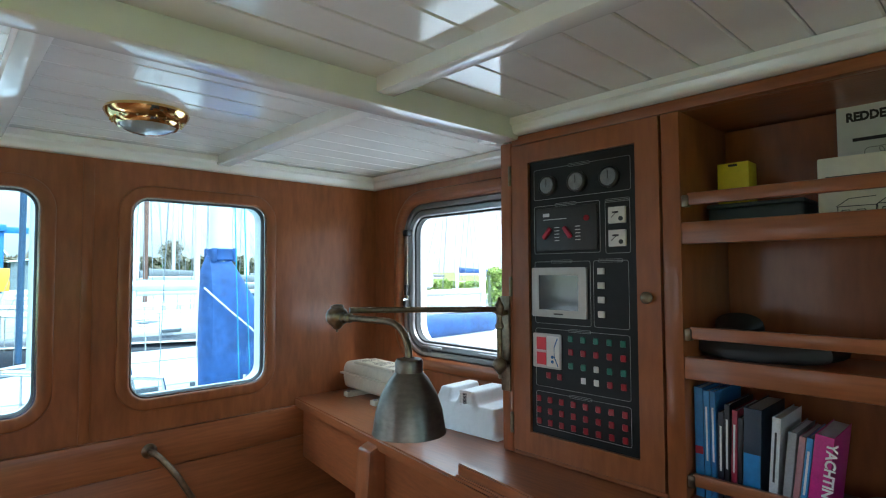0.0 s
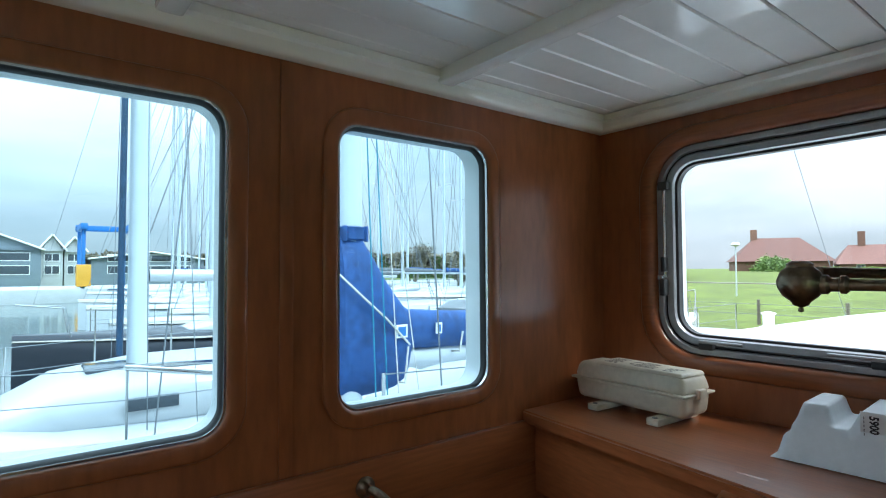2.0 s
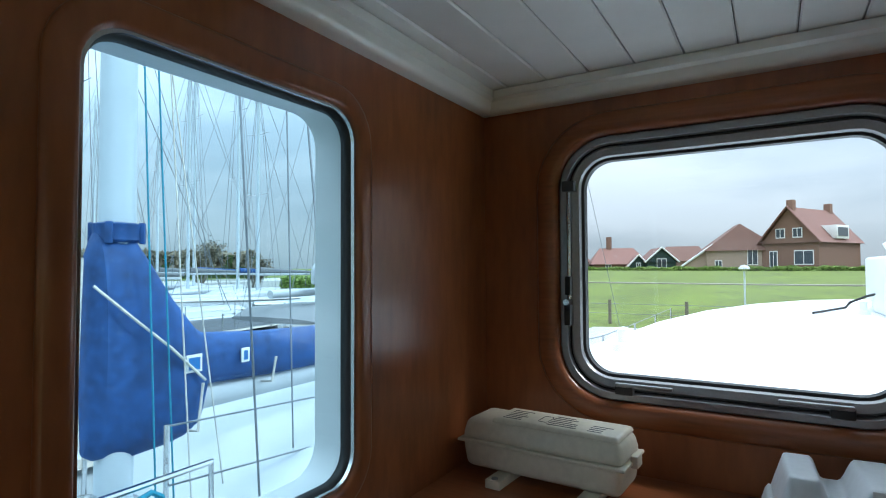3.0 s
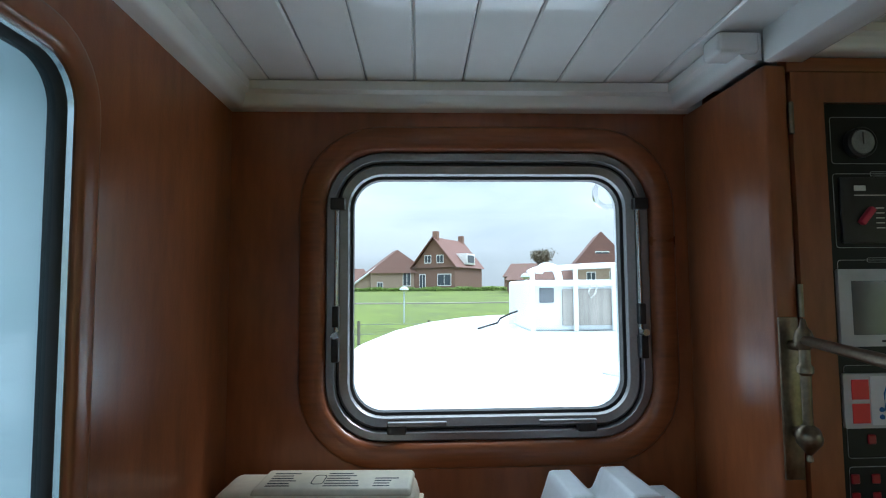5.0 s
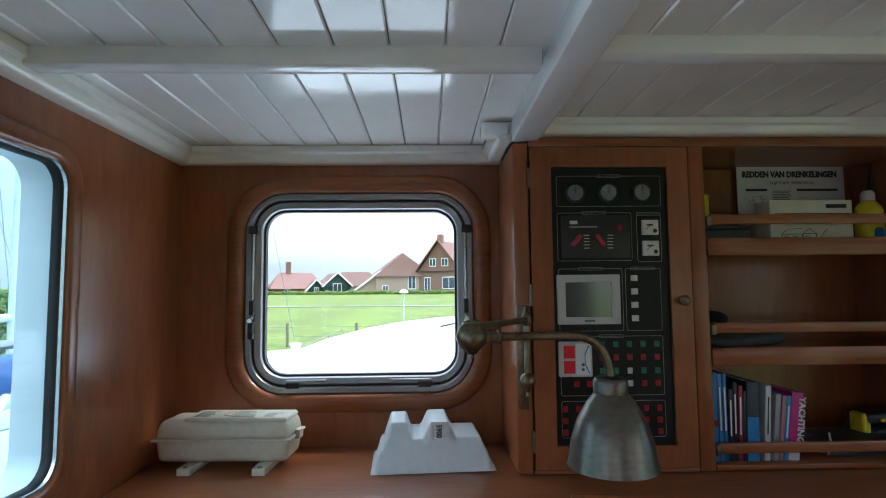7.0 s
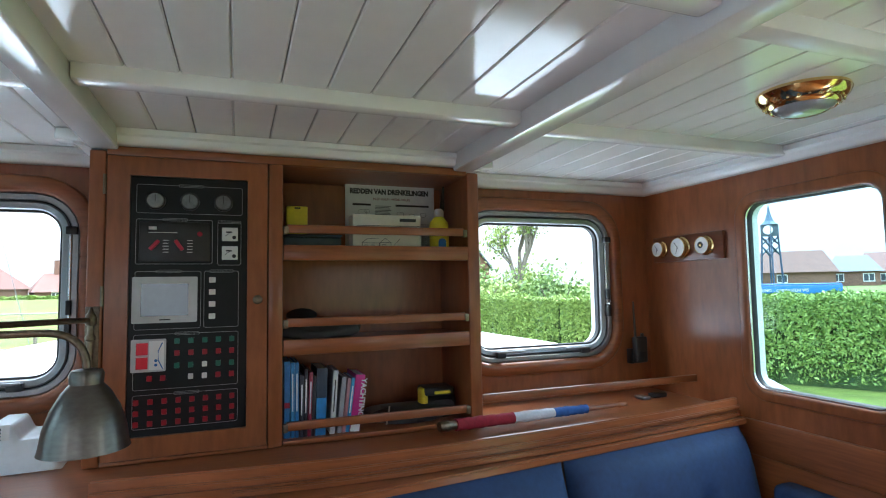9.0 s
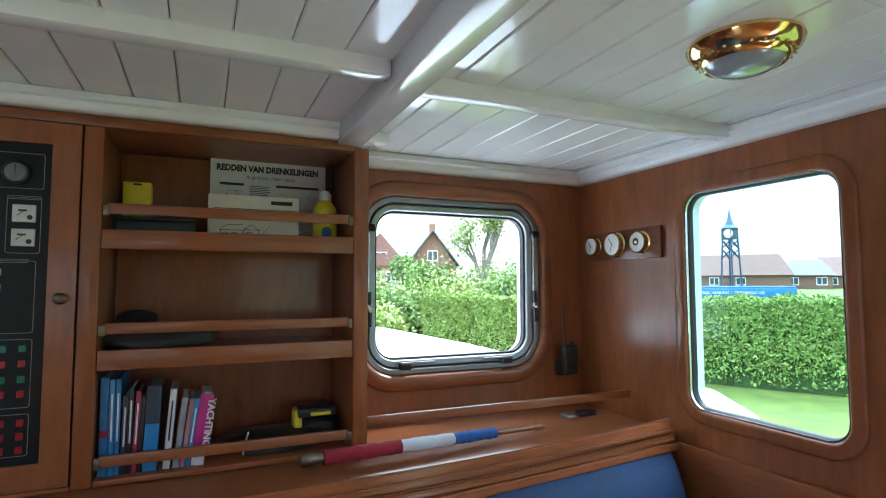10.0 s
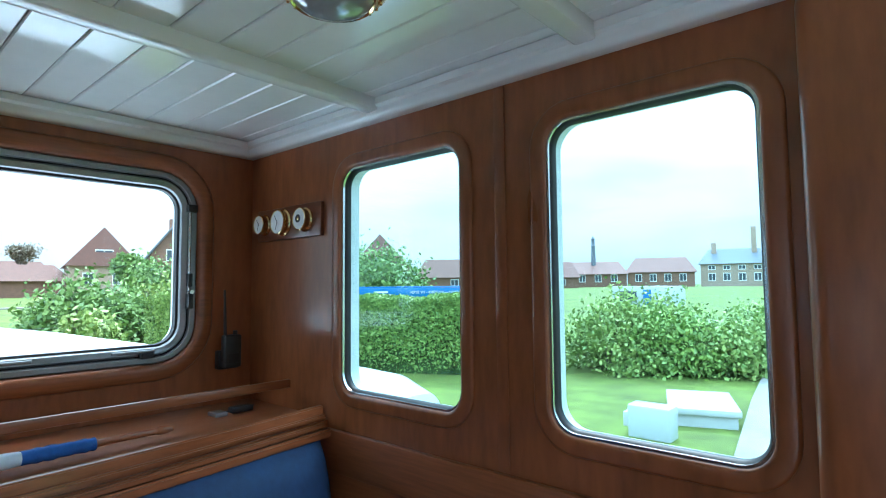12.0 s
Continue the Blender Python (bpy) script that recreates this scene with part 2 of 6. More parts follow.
def box(x0, x1, y0, y1, z0, z1, bevel=0.004, seg=2, bm=None, m=None):
    bm = bm or bmesh.new()
    vs = bmesh.ops.create_cube(bm, size=1)["verts"]
    for v in vs:
        v.co = Vector(((x0 + x1) / 2 + v.co.x * (x1 - x0), (y0 + y1) / 2 + v.co.y * (y1 - y0), (z0 + z1) / 2 + v.co.z * (z1 - z0)))
    if bevel:
        es = list({e for v in vs for e in v.link_edges})
        r = bmesh.ops.bevel(bm, geom=es, offset=bevel, segments=seg, affect="EDGES", profile=0.5)
        vs = list({v for f in r["faces"] for v in f.verts} | {v for v in vs if v.is_valid})
    if m:
        bmesh.ops.transform(bm, matrix=m, verts=[v for v in vs if v.is_valid])
    return bm


def cylinder(p, q, r0, r1=None, n=16, bm=None):
    bm = bm or bmesh.new()
    p, q = Vector(p), Vector(q)
    d = q - p
    m = Matrix.Translation((p + q) / 2) @ d.to_track_quat("Z", "Y").to_matrix().to_4x4()
    bmesh.ops.create_cone(bm, cap_ends=True, segments=n, radius1=r0, radius2=r0 if r1 is None else r1, depth=d.length, matrix=m)
    return bm


def lathe(profile, at, axis=(0, 0, 1), n=28, bm=None):
    """Turned shape: profile of (radius, height) along the axis from the point at."""
    bm = bm or bmesh.new()
    m = Matrix.Translation(at) @ Vector(axis).to_track_quat("Z", "Y").to_matrix().to_4x4()
    rings = []
    for r, h in profile:
        if r < 1e-5:
            rings.append([bm.verts.new(m @ Vector((0, 0, h)))])
        else:
            rings.append([bm.verts.new(m @ Vector((r * math.cos(6.28318 * i / n), r * math.sin(6.28318 * i / n), h))) for i in range(n)])
    for a, b in zip(rings, rings[1:]):
        for i in range(n):
            j = (i + 1) % n
            if len(a) == 1 and len(b) > 1:
                bm.faces.new((a[0], b[i], b[j]))
            elif len(b) == 1 and len(a) > 1:
                bm.faces.new((a[i], a[j], b[0]))
            elif len(a) > 1:
                bm.faces.new((a[i], a[j], b[j], b[i]))
    return bm


def tube(points, r, n=10, bm=None, r_end=None):
    bm = bm or bmesh.new()
    pts = [Vector(p) for p in points]
    rings = []
    for i, p in enumerate(pts):
        d = (pts[min(i + 1, len(pts) - 1)] - pts[max(i - 1, 0)]).normalized()
        q = d.to_track_quat("Z", "Y")
        rr = r if r_end is None else r + (r_end - r) * i / (len(pts) - 1)
        rings.append([bm.verts.new(p + q @ Vector((rr * math.cos(6.28318 * k / n), rr * math.sin(6.28318 * k / n), 0))) for k in range(n)])
    for a, b in zip(rings, rings[1:]):
        for k in range(n):
            bm.faces.new((a[k], a[(k + 1) % n], b[(k + 1) % n], b[k]))
    bm.faces.new(rings[0])
    bm.faces.new(rings[-1])
    return bm


def arc(p0, p1, p2, n=8):
    """Points of a smooth bend from p0 to p2, pulled towards p1."""
    a, b, c = Vector(p0), Vector(p1), Vector(p2)
    return [a * (1 - t) ** 2 + b * 2 * t * (1 - t) + c * t * t for t in [i / n for i in range(n + 1)]]


def round_rect(u0, u1, v0, v1, r, off=0.0, n=7):
    u0, u1, v0, v1, r = u0 - off, u1 + off, v0 - off, v1 + off, max(0.001, r + off)
    pts = []
    for cu, cv, a0 in ((u1 - r, v1 - r, 0), (u0 + r, v1 - r, 90), (u0 + r, v0 + r, 180), (u1 - r, v0 + r, 270)):
        for i in range(n + 1):
            a = radians(a0 + 90 * i / n)
            pts.append((cu + r * math.cos(a), cv + r * math.sin(a)))
    return pts


def front(base):
    """Plane across the boat: u is y, v is z, depth towards the stern."""
    return lambda u, v, d: Vector((base - d, u, v))


def side(base, s):
    """Plane along the boat: u is x, v is z, depth inwards from the side wall at base."""
    return lambda u, v, d: Vector((u, base - s * d, v))


def level(base):
    return lambda u, v, d: Vector((u, v, base + d))


def ring(plane, rect, r, profile, n=7):
    """A closed moulding swept round a rounded rectangle; profile of (offset outwards, depth)."""
    bm = bmesh.new()
    loops = []
    for off, d in profile:
        loops.append([bm.verts.new(plane(u, v, d)) for u, v in round_rect(*rect, r, off, n)])
    k = len(loops[0])
    for a, b in zip(loops, loops[1:] + loops[:1]):
        for i in range(k):
            bm.faces.new((a[i], a[(i + 1) % k], b[(i + 1) % k], b[i]))
    return bm


def plate(plane, outline, d0, d1, holes=(), bm=None):
    """A flat slab with the outline and holes given as lists of (u, v), from depth d0 to d1."""
    bm = bm or bmesh.new()
    edges, verts = [], []
    for loop in (outline, *holes):
        vs = [bm.verts.new(plane(u, v, d0)) for u, v in loop]
        verts += vs
        edges += [bm.edges.new((vs[i], vs[(i + 1) % len(vs)])) for i in range(len(vs))]
    if holes:
        made = [f for f in bmesh.ops.triangle_fill(bm, use_beauty=True, use_dissolve=False, edges=edges)["geom"] if isinstance(f, bmesh.types.BMFace)]
    else:
        made = [bm.faces.new(verts)]
    e = bmesh.ops.extrude_face_region(bm, geom=made)["geom"]
    shift = plane(0, 0, d1) - plane(0, 0, d0)
    bmesh.ops.translate(bm, vec=shift, verts=[v for v in e if isinstance(v, bmesh.types.BMVert)])
    return bm


def rect(u0, u1, v0, v1):
    return [(u0, v0), (u1, v0), (u1, v1), (u0, v1)]


def text(name, body, size, m, mat, parent=None, depth=0.0006, align="LEFT", bold=0.0):
    c = bpy.data.curves.new("lettering", "FONT")
    c.body, c.size, c.extrude, c.align_x, c.resolution_u, c.offset = body, size, depth, align, 2, bold * size
    tmp = bpy.data.objects.new("lettering", c)
    scene.collection.objects.link(tmp)
    me = bpy.data.meshes.new_from_object(tmp)
    bpy.data.objects.remove(tmp)
    me.transform(m)
    me.materials.clear()
    return part(name, me, mat, parent)


def face_aft(x, y, z, roll=0):
    """Pose of flat writing on a face that looks aft: reads from +y to -y."""
    return Matrix(((0, 0, -1, x), (-1, 0, 0, y), (0, 1, 0, z), (0, 0, 0, 1))) @ pose(0, 0, 0, 0, 0, roll)


def prism(points, z0, z1, bevel=0.0, bm=None):
    bm = plate(level(0), points, z0, z1, (), bm)
    if bevel:
        bmesh.ops.bevel(bm, geom=list(bm.edges), offset=bevel, segments=2, affect="EDGES")
    return bm


def smooth_hull(sections, n=24, bm=None):
    """A long rounded body: sections of (x, half width, z bottom, z top, y middle, roundness)."""
    bm = bm or bmesh.new()
    rings = []
    for x, w, zb, zt, ym, p in sections:
        loop = []
        for i in range(n):
            a = 6.28318 * i / n
            c, s = math.cos(a), math.sin(a)
            loop.append(bm.verts.new((x, ym + w * math.copysign(abs(c) ** p, c), (zb + zt) / 2 + (zt - zb) / 2 * math.copysign(abs(s) ** p, s))))
        rings.append(loop)
    for a, b in zip(rings, rings[1:]):
        for i in range(n):
            bm.faces.new((a[i], a[(i + 1) % n], b[(i + 1) % n], b[i]))
    bm.faces.new(rings[0])
    bm.faces.new(rings[-1])
    return bm


def leaves(points, size, rng, flat=0.0):
    """Many small leaf-shaped quads at the points."""
    pts = np.asarray(points, float)
    n = len(pts)
    a = rng.normal(size=(n, 3))
    a /= np.linalg.norm(a, axis=1)[:, None]
    b = rng.normal(size=(n, 3))
    b -= (a * b).sum(1)[:, None] * a
    b /= np.linalg.norm(b, axis=1)[:, None]
    s = size * rng.uniform(0.6, 1.4, (n, 1))
    v = np.stack([pts - a * s, pts + b * s * 0.55, pts + a * s, pts - b * s * 0.55], 1).reshape(-1, 3)
    me = bpy.data.meshes.new("leaves")
    me.from_pydata(v.tolist(), [], np.arange(4 * n).reshape(-1, 4).tolist())
    return me


# ---------------- the wheelhouse: structure ----------------
HALF, FRONT, AFT, CEIL = 1.728, 1.42, -1.9, 2.03
SIDE_WINDOWS = [(0.330, 0.841, 1.109, 1.846), (-0.399, 0.055, 1.109, 1.846)]
FRONT_WINDOW = (0.783, 1.444, 1.250, 1.815)

solid("floor", box(AFT, FRONT + 0.06, -HALF - 0.1, HALF + 0.1, -0.06, 0.0, 0), FLOOR, "varnished wooden floor boards of the wheelhouse", "floor", kind="structure")
fw = [round_rect(*FRONT_WINDOW, 0.075, 0.062), round_rect(-FRONT_WINDOW[1], -FRONT_WINDOW[0], *FRONT_WINDOW[2:], 0.075, 0.062)]
solid("wall_front", plate(front(FRONT), rect(-HALF - 0.05, HALF + 0.05, 0, 2.06), 0, -0.06, fw), WOOD_Z, "cherry-coloured varnished wooden front wall with two window openings", "wall", kind="structure")
fo = [round_rect(*FRONT_WINDOW, 0.075, 0.012), round_rect(-FRONT_WINDOW[1], -FRONT_WINDOW[0], *FRONT_WINDOW[2:], 0.075, 0.012)]
solid("wall_front_outer", plate(front(FRONT), rect(-HALF - 0.16, HALF + 0.16, 0, 2.12), -0.064, -0.10, fo), STEEL_WHITE, "white painted steel outside of the front wall", "wall", kind="structure")
for s, nm in ((1, "port"), (-1, "starboard")):
    holes = [round_rect(*w, 0.062, 0.004) for w in SIDE_WINDOWS] + [rect(-1.47, -0.67, 0.02, 1.93)]
    solid(f"wall_{nm}", plate(side(s * HALF, s), rect(AFT - 0.05, FRONT, 0, 2.06), 0, -0.030, holes), WOOD_Z, "cherry-coloured varnished wooden side wall with two rounded windows", "wall", kind="structure")
    solid(f"wall_{nm}_outer", plate(side(s * HALF, s), rect(AFT - 0.05, FRONT + 0.06, -0.9, 2.12), -0.034, -0.115 if s > 0 else -0.078, holes), STEEL_WHITE, "white painted steel outside of the side wall", "wall", kind="structure")
    led = solid(f"ledge_{nm}", box(-0.46, FRONT - 0.002, *sorted((s * (HALF - 0.022), s * HALF)), 0.85, 0.985, 0.007), WOOD_X, "wooden ledge board along the side wall", "wall trim", kind="structure")
    solid(f"wainscot_{nm}", box(-0.46, FRONT - 0.002, *sorted((s * (HALF - 0.012), s * HALF)), 0.02, 0.848, 0.004), WOOD_X, "varnished wooden lower wall panel", "wall panel", kind="structure")
    solid(f"seam_{nm}", box(0.175, 0.209, *sorted((s * (HALF - 0.004), s * HALF)), 0.987, 1.97, 0.0015), WOOD_Z, "narrow wooden strip between two side windows", "wall trim", kind="structure")
    # rounded door post where the side wall ends towards the stern
    bm = box(-0.64, -0.472, *sorted((s * (HALF - 0.085), s * HALF)), 0, 1.957, 0.03, 5)
    solid(f"door_post_{nm}", bm, WOOD_Z, "rounded varnished door post beside the side windows", "door post", kind="structure")
solid("wall_aft", plate(front(AFT), rect(-HALF, HALF, 0, 2.06), 0, 0.05, [rect(-1.40, -0.50, 1.20, 1.74), rect(0.50, 1.40, 1.20, 1.74)]), WOOD_Z, "varnished wooden wall at the stern side with open window openings", "wall", kind="structure")

# ceiling of painted boards in one mesh, under a closed deck head
bm = box(AFT - 0.05, FRONT + 0.16, -HALF - 0.2, HALF + 0.2, CEIL + 0.022, CEIL + 0.09, 0)
edges = [y for y in np.arange(-0.5585, 0.57, 0.1117)] + [s * (0.616 + 0.1125 * k) for s in (-1, 1) for k in range(0, 11)]
edges = sorted(edges)
for a, b in zip(edges, edges[1:]):
    if b - a < 0.2 and abs(a) < 1.76 and abs(b) < 1.79:
        bm2 = box(AFT, FRONT, a + 0.0012, b - 0.0012, CEIL, CEIL + 0.024, 0)
        low = [e for e in bm2.edges if all(v.co.z < CEIL + 0.001 for v in e.verts) and abs(e.verts[0].co.y - e.verts[1].co.y) < 1e-4]
        bmesh.ops.bevel(bm2, geom=low, offset=0.0035, segments=1, affect="EDGES")
        tmp = bpy.data.meshes.new("plank")
        bm2.to_mesh(tmp)
        bm2.free()
        bm.from_mesh(tmp)
        bpy.data.meshes.remove(tmp)
solid("ceiling", bm, WHITE, "glossy white painted tongue-and-groove board ceiling", "ceiling", kind="structure", smooth=0)


def moulding(name, p, q, w, z0, z1, label, nrm):
    """A painted moulding with a rounded lower edge, from p to q, with its face towards nrm."""
    bm = bmesh.new()
    p, q, nv = Vector((*p, 0)), Vector((*q, 0)), Vector((*nrm, 0))
    prof = [(0, z0), (w * 0.45, z0)] + [(w * (0.45 + 0.3 * math.sin(radians(a))), z0 + (z1 - z0) * 0.35 * (1 - math.cos(radians(a)))) for a in (25, 50, 75, 90)] + [(w * 0.80, z0 + (z1 - z0) * 0.5), (w, z0 + (z1 - z0) * 0.62), (w, z1), (0, z1)]
    la = [bm.verts.new(p + nv * d + Vector((0, 0, z))) for d, z in prof]
    lb = [bm.verts.new(q + nv * d + Vector((0, 0, z))) for d, z in prof]
    for i in range(len(prof)):
        j = (i + 1) % len(prof)
        bm.faces.new((la[i], la[j], lb[j], lb[i]))
    bm.faces.new(la)
    bm.faces.new(lb)
    return solid(name, bm, WHITE, label, "ceiling moulding", kind="structure")


for s, nm in ((1, "port"), (-1, "starboard")):
    moulding(f"cornice_{nm}", (-0.46, s * HALF), (FRONT, s * HALF), 0.058, 1.972, CEIL - 0.002, "white painted cornice along the side wall", (0, -s))
    a, b = sorted((s * 0.60, s * (HALF - 0.002)))
    moulding(f"cornice_front_{nm}", (FRONT, a), (FRONT, b), 0.058, 1.972, CEIL - 0.002, "white painted cornice over the front window", (-1, 0))
    moulding(f"cornice_cabinet_{nm}", (1.10, s * 0.632), (FRONT, s * 0.632), 0.058, 1.974, CEIL - 0.003, "white painted cornice along the cabinet's side", (0, s))
    # fore and aft beam and the cross beams of the side bay
    solid(f"beam_{nm}", box(AFT, 1.10, s * 0.592 - 0.040, s * 0.592 + 0.040, 1.967, CEIL + 0.01, 0.008, 2), WHITE, "heavy white painted fore-and-aft ceiling beam", "ceiling beam", kind="structure")
    for x in (0.640, -0.075, -0.76):
        a, b = sorted((s * 0.64, s * (HALF - 0.04)))
        solid(f"cross_beam_{nm}", box(x - 0.028, x + 0.028, a, b, 1.992, CEIL + 0.01, 0.009, 2), WHITE, "slim white painted cross beam under the ceiling", "ceiling beam", kind="structure")
    solid(f"beam_block_{nm}", box(1.09, 1.15, *sorted((s * 0.64, s * 0.72)), 1.985, 2.026, 0.008, 3), WHITE, "small white block beside the ceiling beam", "ceiling block", kind="structure")
for x in (0.585, -0.11, -0.79):
    solid("cross_beam_middle", box(x - 0.028, x + 0.028, -0.552, 0.552, 1.992, CEIL + 0.01, 0.009, 2), WHITE, "slim white painted cross beam under the ceiling", "ceiling beam", kind="structure")
moulding("cornice_cabinet", (1.10, -0.552), (1.10, 0.552), 0.045, 1.982, CEIL - 0.002, "white painted cornice over the built-in cabinet", (-1, 0))


# windows of the side walls
def side_window(num, s, w):
    pl = side(s * HALF, s)
    ob = thing(f"window_{num}", (sum(w[:2]) / 2, s * HALF, w[2]), "fixed rounded window in a raised wooden surround with black rubber seal", "window", "side windows", "structure")
    part("surround", ring(pl, w, 0.062, [(0.003, -0.02), (0.003, 0.002), (0.006, 0.006), (0.012, 0.008), (0.038, 0.008), (0.044, 0.006), (0.046, 0.003), (0.046, 0.0)]), WOOD_Z, ob, "rounded varnished wooden surround")
    part("bright_rim", ring(pl, w, 0.062, [(0.003, -0.012), (0.003, -0.002), (-0.003, -0.002), (-0.003, -0.012)]), CHROME, ob, "thin bright metal rim")
    part("seal", ring(pl, w, 0.062, [(0.004, -0.014), (-0.003, -0.010), (-0.008, -0.016), (-0.008, -0.033), (0.004, -0.033)]), RUBBER, ob, "black rubber seal")
    p = part("pane", plate(pl, round_rect(*w, 0.062, 0.002), -0.022, -0.027), GLASS_TINT, ob, "sea-tinted glass", smooth=0)
    p.visible_shadow = False
    return ob


num = 1
for s in (1, -1):
    for w in SIDE_WINDOWS:
        side_window(num, s, w)
        num += 1


# opening windows of the front wall
def front_window(num, s):
    w = FRONT_WINDOW if s > 0 else (-FRONT_WINDOW[1], -FRONT_WINDOW[0], *FRONT_WINDOW[2:])
    pl = front(FRONT)
    ob = thing(f"window_{num}", (FRONT, sum(w[:2]) / 2, w[2]), "closed top-hung aluminium window in a rounded wooden surround", "window", "front windows", "structure")
    part("surround", ring(pl, w, 0.075, [(0.060, -0.05), (0.060, 0.0), (0.064, 0.012), (0.073, 0.019), (0.086, 0.020), (0.112, 0.016), (0.120, 0.008), (0.121, 0.0), (0.10, -0.002)]), WOOD_Y, ob, "rounded varnished wooden surround")
    part("outer_frame", ring(pl, w, 0.075, [(0.061, -0.058), (0.061, -0.006), (0.056, 0.0), (0.040, 0.0), (0.036, -0.006), (0.036, -0.058)]), ALU, ob, "satin aluminium frame")
    part("gasket", ring(pl, w, 0.075, [(0.037, -0.05), (0.037, -0.012), (0.031, -0.012), (0.031, -0.05)]), RUBBER, ob, "black gasket")
    part("sash", ring(pl, w, 0.075, [(0.032, -0.055), (0.032, -0.012), (0.027, -0.006), (0.008, -0.010), (0.004, -0.018), (0.004, -0.055)]), ALU, ob, "satin aluminium sash")
    part("glazing_seal", ring(pl, w, 0.075, [(0.005, -0.05), (0.005, -0.02), (-0.003, -0.024), (-0.003, -0.05)]), RUBBER, ob, "black glazing seal")
    p = part("pane", plate(pl, round_rect(*w, 0.075, 0.003), -0.036, -0.041), GLASS, ob, "clear glass", smooth=0)
    p.visible_shadow = False
    for e in (0, 1):
        y = w[e] + (0.034 if e else -0.034)
        st = part("stay_arm", cylinder((FRONT + 0.002, y, 1.748), (FRONT + 0.002, y, 1.39), 0.0055), CHROME, ob, "bright sliding stay rod")
        part("bracket", box(FRONT - 0.016, FRONT + 0.008, y - 0.021, y + 0.013, 1.734, 1.762, 0.003), BLACK, st, "black plastic bracket")
        part("clamp", box(FRONT - 0.02, FRONT + 0.008, y - 0.009, y + 0.009, 1.377, 1.432, 0.003), BLACK, st, "black plastic clamp")
        part("clamp_screw", cylinder((FRONT - 0.03, y, 1.439), (FRONT - 0.003, y, 1.439), 0.008), CHROME, st, "small steel thumb screw")
        part("slide", box(FRONT - 0.014, FRONT + 0.008, y - 0.008, y + 0.008, 1.457, 1.507, 0.003), BLACK, st)
        yl = sum(w[:2]) / 2 + (0.222 if e else -0.222)
        la = part("latch", box(FRONT - 0.022, FRONT + 0.004, yl - 0.022, yl + 0.022, 1.211, 1.238, 0.004), BLACK, ob, "black window latch")
        k = -1 if e else 1
        part("lever", box(FRONT - 0.03, FRONT - 0.02, *sorted((yl - k * 0.02, yl + k * 0.115)), 1.232, 1.242, 0.003), ALU, la, "silver latch lever")
    return ob


front_window(5, 1)
front_window(6, -1)


# ---------------- built-in cabinet with control panel and bookcase ----------------
CF = 1.10
cab = thing("cabinet", (1.25, 0, 1.0), "built-in varnished wooden cabinet with panel door and open bookcase", "cabinet")
part("side_panel", box(CF, FRONT - 0.002, 0.585, 0.63, 1.018, 1.966, 0.006, 3), WOOD_Z, cab)
part("side_panel", box(CF, FRONT - 0.002, -0.657, -0.609, 1.018, 1.966, 0.006, 3), WOOD_Z, cab)
part("middle_stile", box(CF, FRONT - 0.002, 0.066, 0.112, 1.018, 1.952, 0.004), WOOD_Z, cab)
part("top_rail", box(CF, CF + 0.03, -0.608, 0.584, 1.953, 1.981, 0.003), WOOD_Y, cab)
part("bottom_rail", box(CF, CF + 0.03, 0.113, 0.584, 1.018, 1.029, 0.002), WOOD_Y, cab)
part("top_board", box(CF + 0.031, FRONT - 0.003, -0.608, 0.584, 1.953, 1.97, 0), WOOD_Y, cab)
part("back_panel", box(FRONT - 0.022, FRONT - 0.004, -0.608, 0.065, 1.018, 1.948, 0), WOOD_Z, cab)
door = part("door", plate(front(CF), rect(0.116, 0.581, 1.032, 1.950), 0.004, -0.02, [rect(0.178, 0.519, 1.094, 1.892)]), WOOD_Z, cab, "wooden frame door round a control panel")
part("knob", lathe([(0.0, 0.0), (0.006, 0), (0.006, 0.008), (0.014, 0.012), (0.015, 0.018), (0.009, 0.024), (0, 0.025)], (CF - 0.004, 0.146, 1.50), (-1, 0, 0)), OLD_BRASS, door, "round tarnished brass knob")
for z in (1.11, 1.52, 1.86):
    part("hinge", cylinder((CF - 0.007, 0.586, z - 0.03), (CF - 0.007, 0.586, z + 0.03), 0.005), OLD_BRASS, door, "dark brass hinge")


def shelf(z, rail_z):
    part("shelf", box(CF + 0.02, FRONT - 0.023, -0.607, 0.064, z + 0.025, z + 0.043, 0.001), WOOD_Y, cab)
    part("shelf_lip", box(CF - 0.004, CF + 0.019, -0.607, 0.064, z, z + 0.052, 0.003), WOOD_Y, cab)
    rail(rail_z)


def rail(z):
    r = part("fiddle_rail", box(CF + 0.003, CF + 0.017, -0.596, 0.053, z, z + 0.029, 0.003), WOOD_Y, cab, "wooden fiddle rail")
    for y in (-0.599, 0.056):
        part("rail_socket", box(CF - 0.001, CF + 0.021, y - 0.008, y + 0.008, z - 0.004, z + 0.024, 0.003), OLD_BRASS, r, "small metal rail socket")


shelf(1.629, 1.722)
shelf(1.312, 1.405)
rail(1.064)
part("bottom_shelf", box(CF + 0.001, FRONT - 0.023, -0.607, 0.064, 1.018, 1.034, 0.003), WOOD_Y, cab)

# the control panel
METER_FACE = material("meter_face", (0.16, 0.17, 0.175), 0.12, 0, 0.15, (60, 60, 60), coat=0.8)
PX = CF + 0.006
panel = thing("control_panel", (PX, 0.35, 1.1), "black ship's control panel with meters, screen and indicator rows", "control panel")
part("base_plate", plate(front(PX), rect(0.1785, 0.5185, 1.0945, 1.8915), 0, -0.006), PANEL, panel)


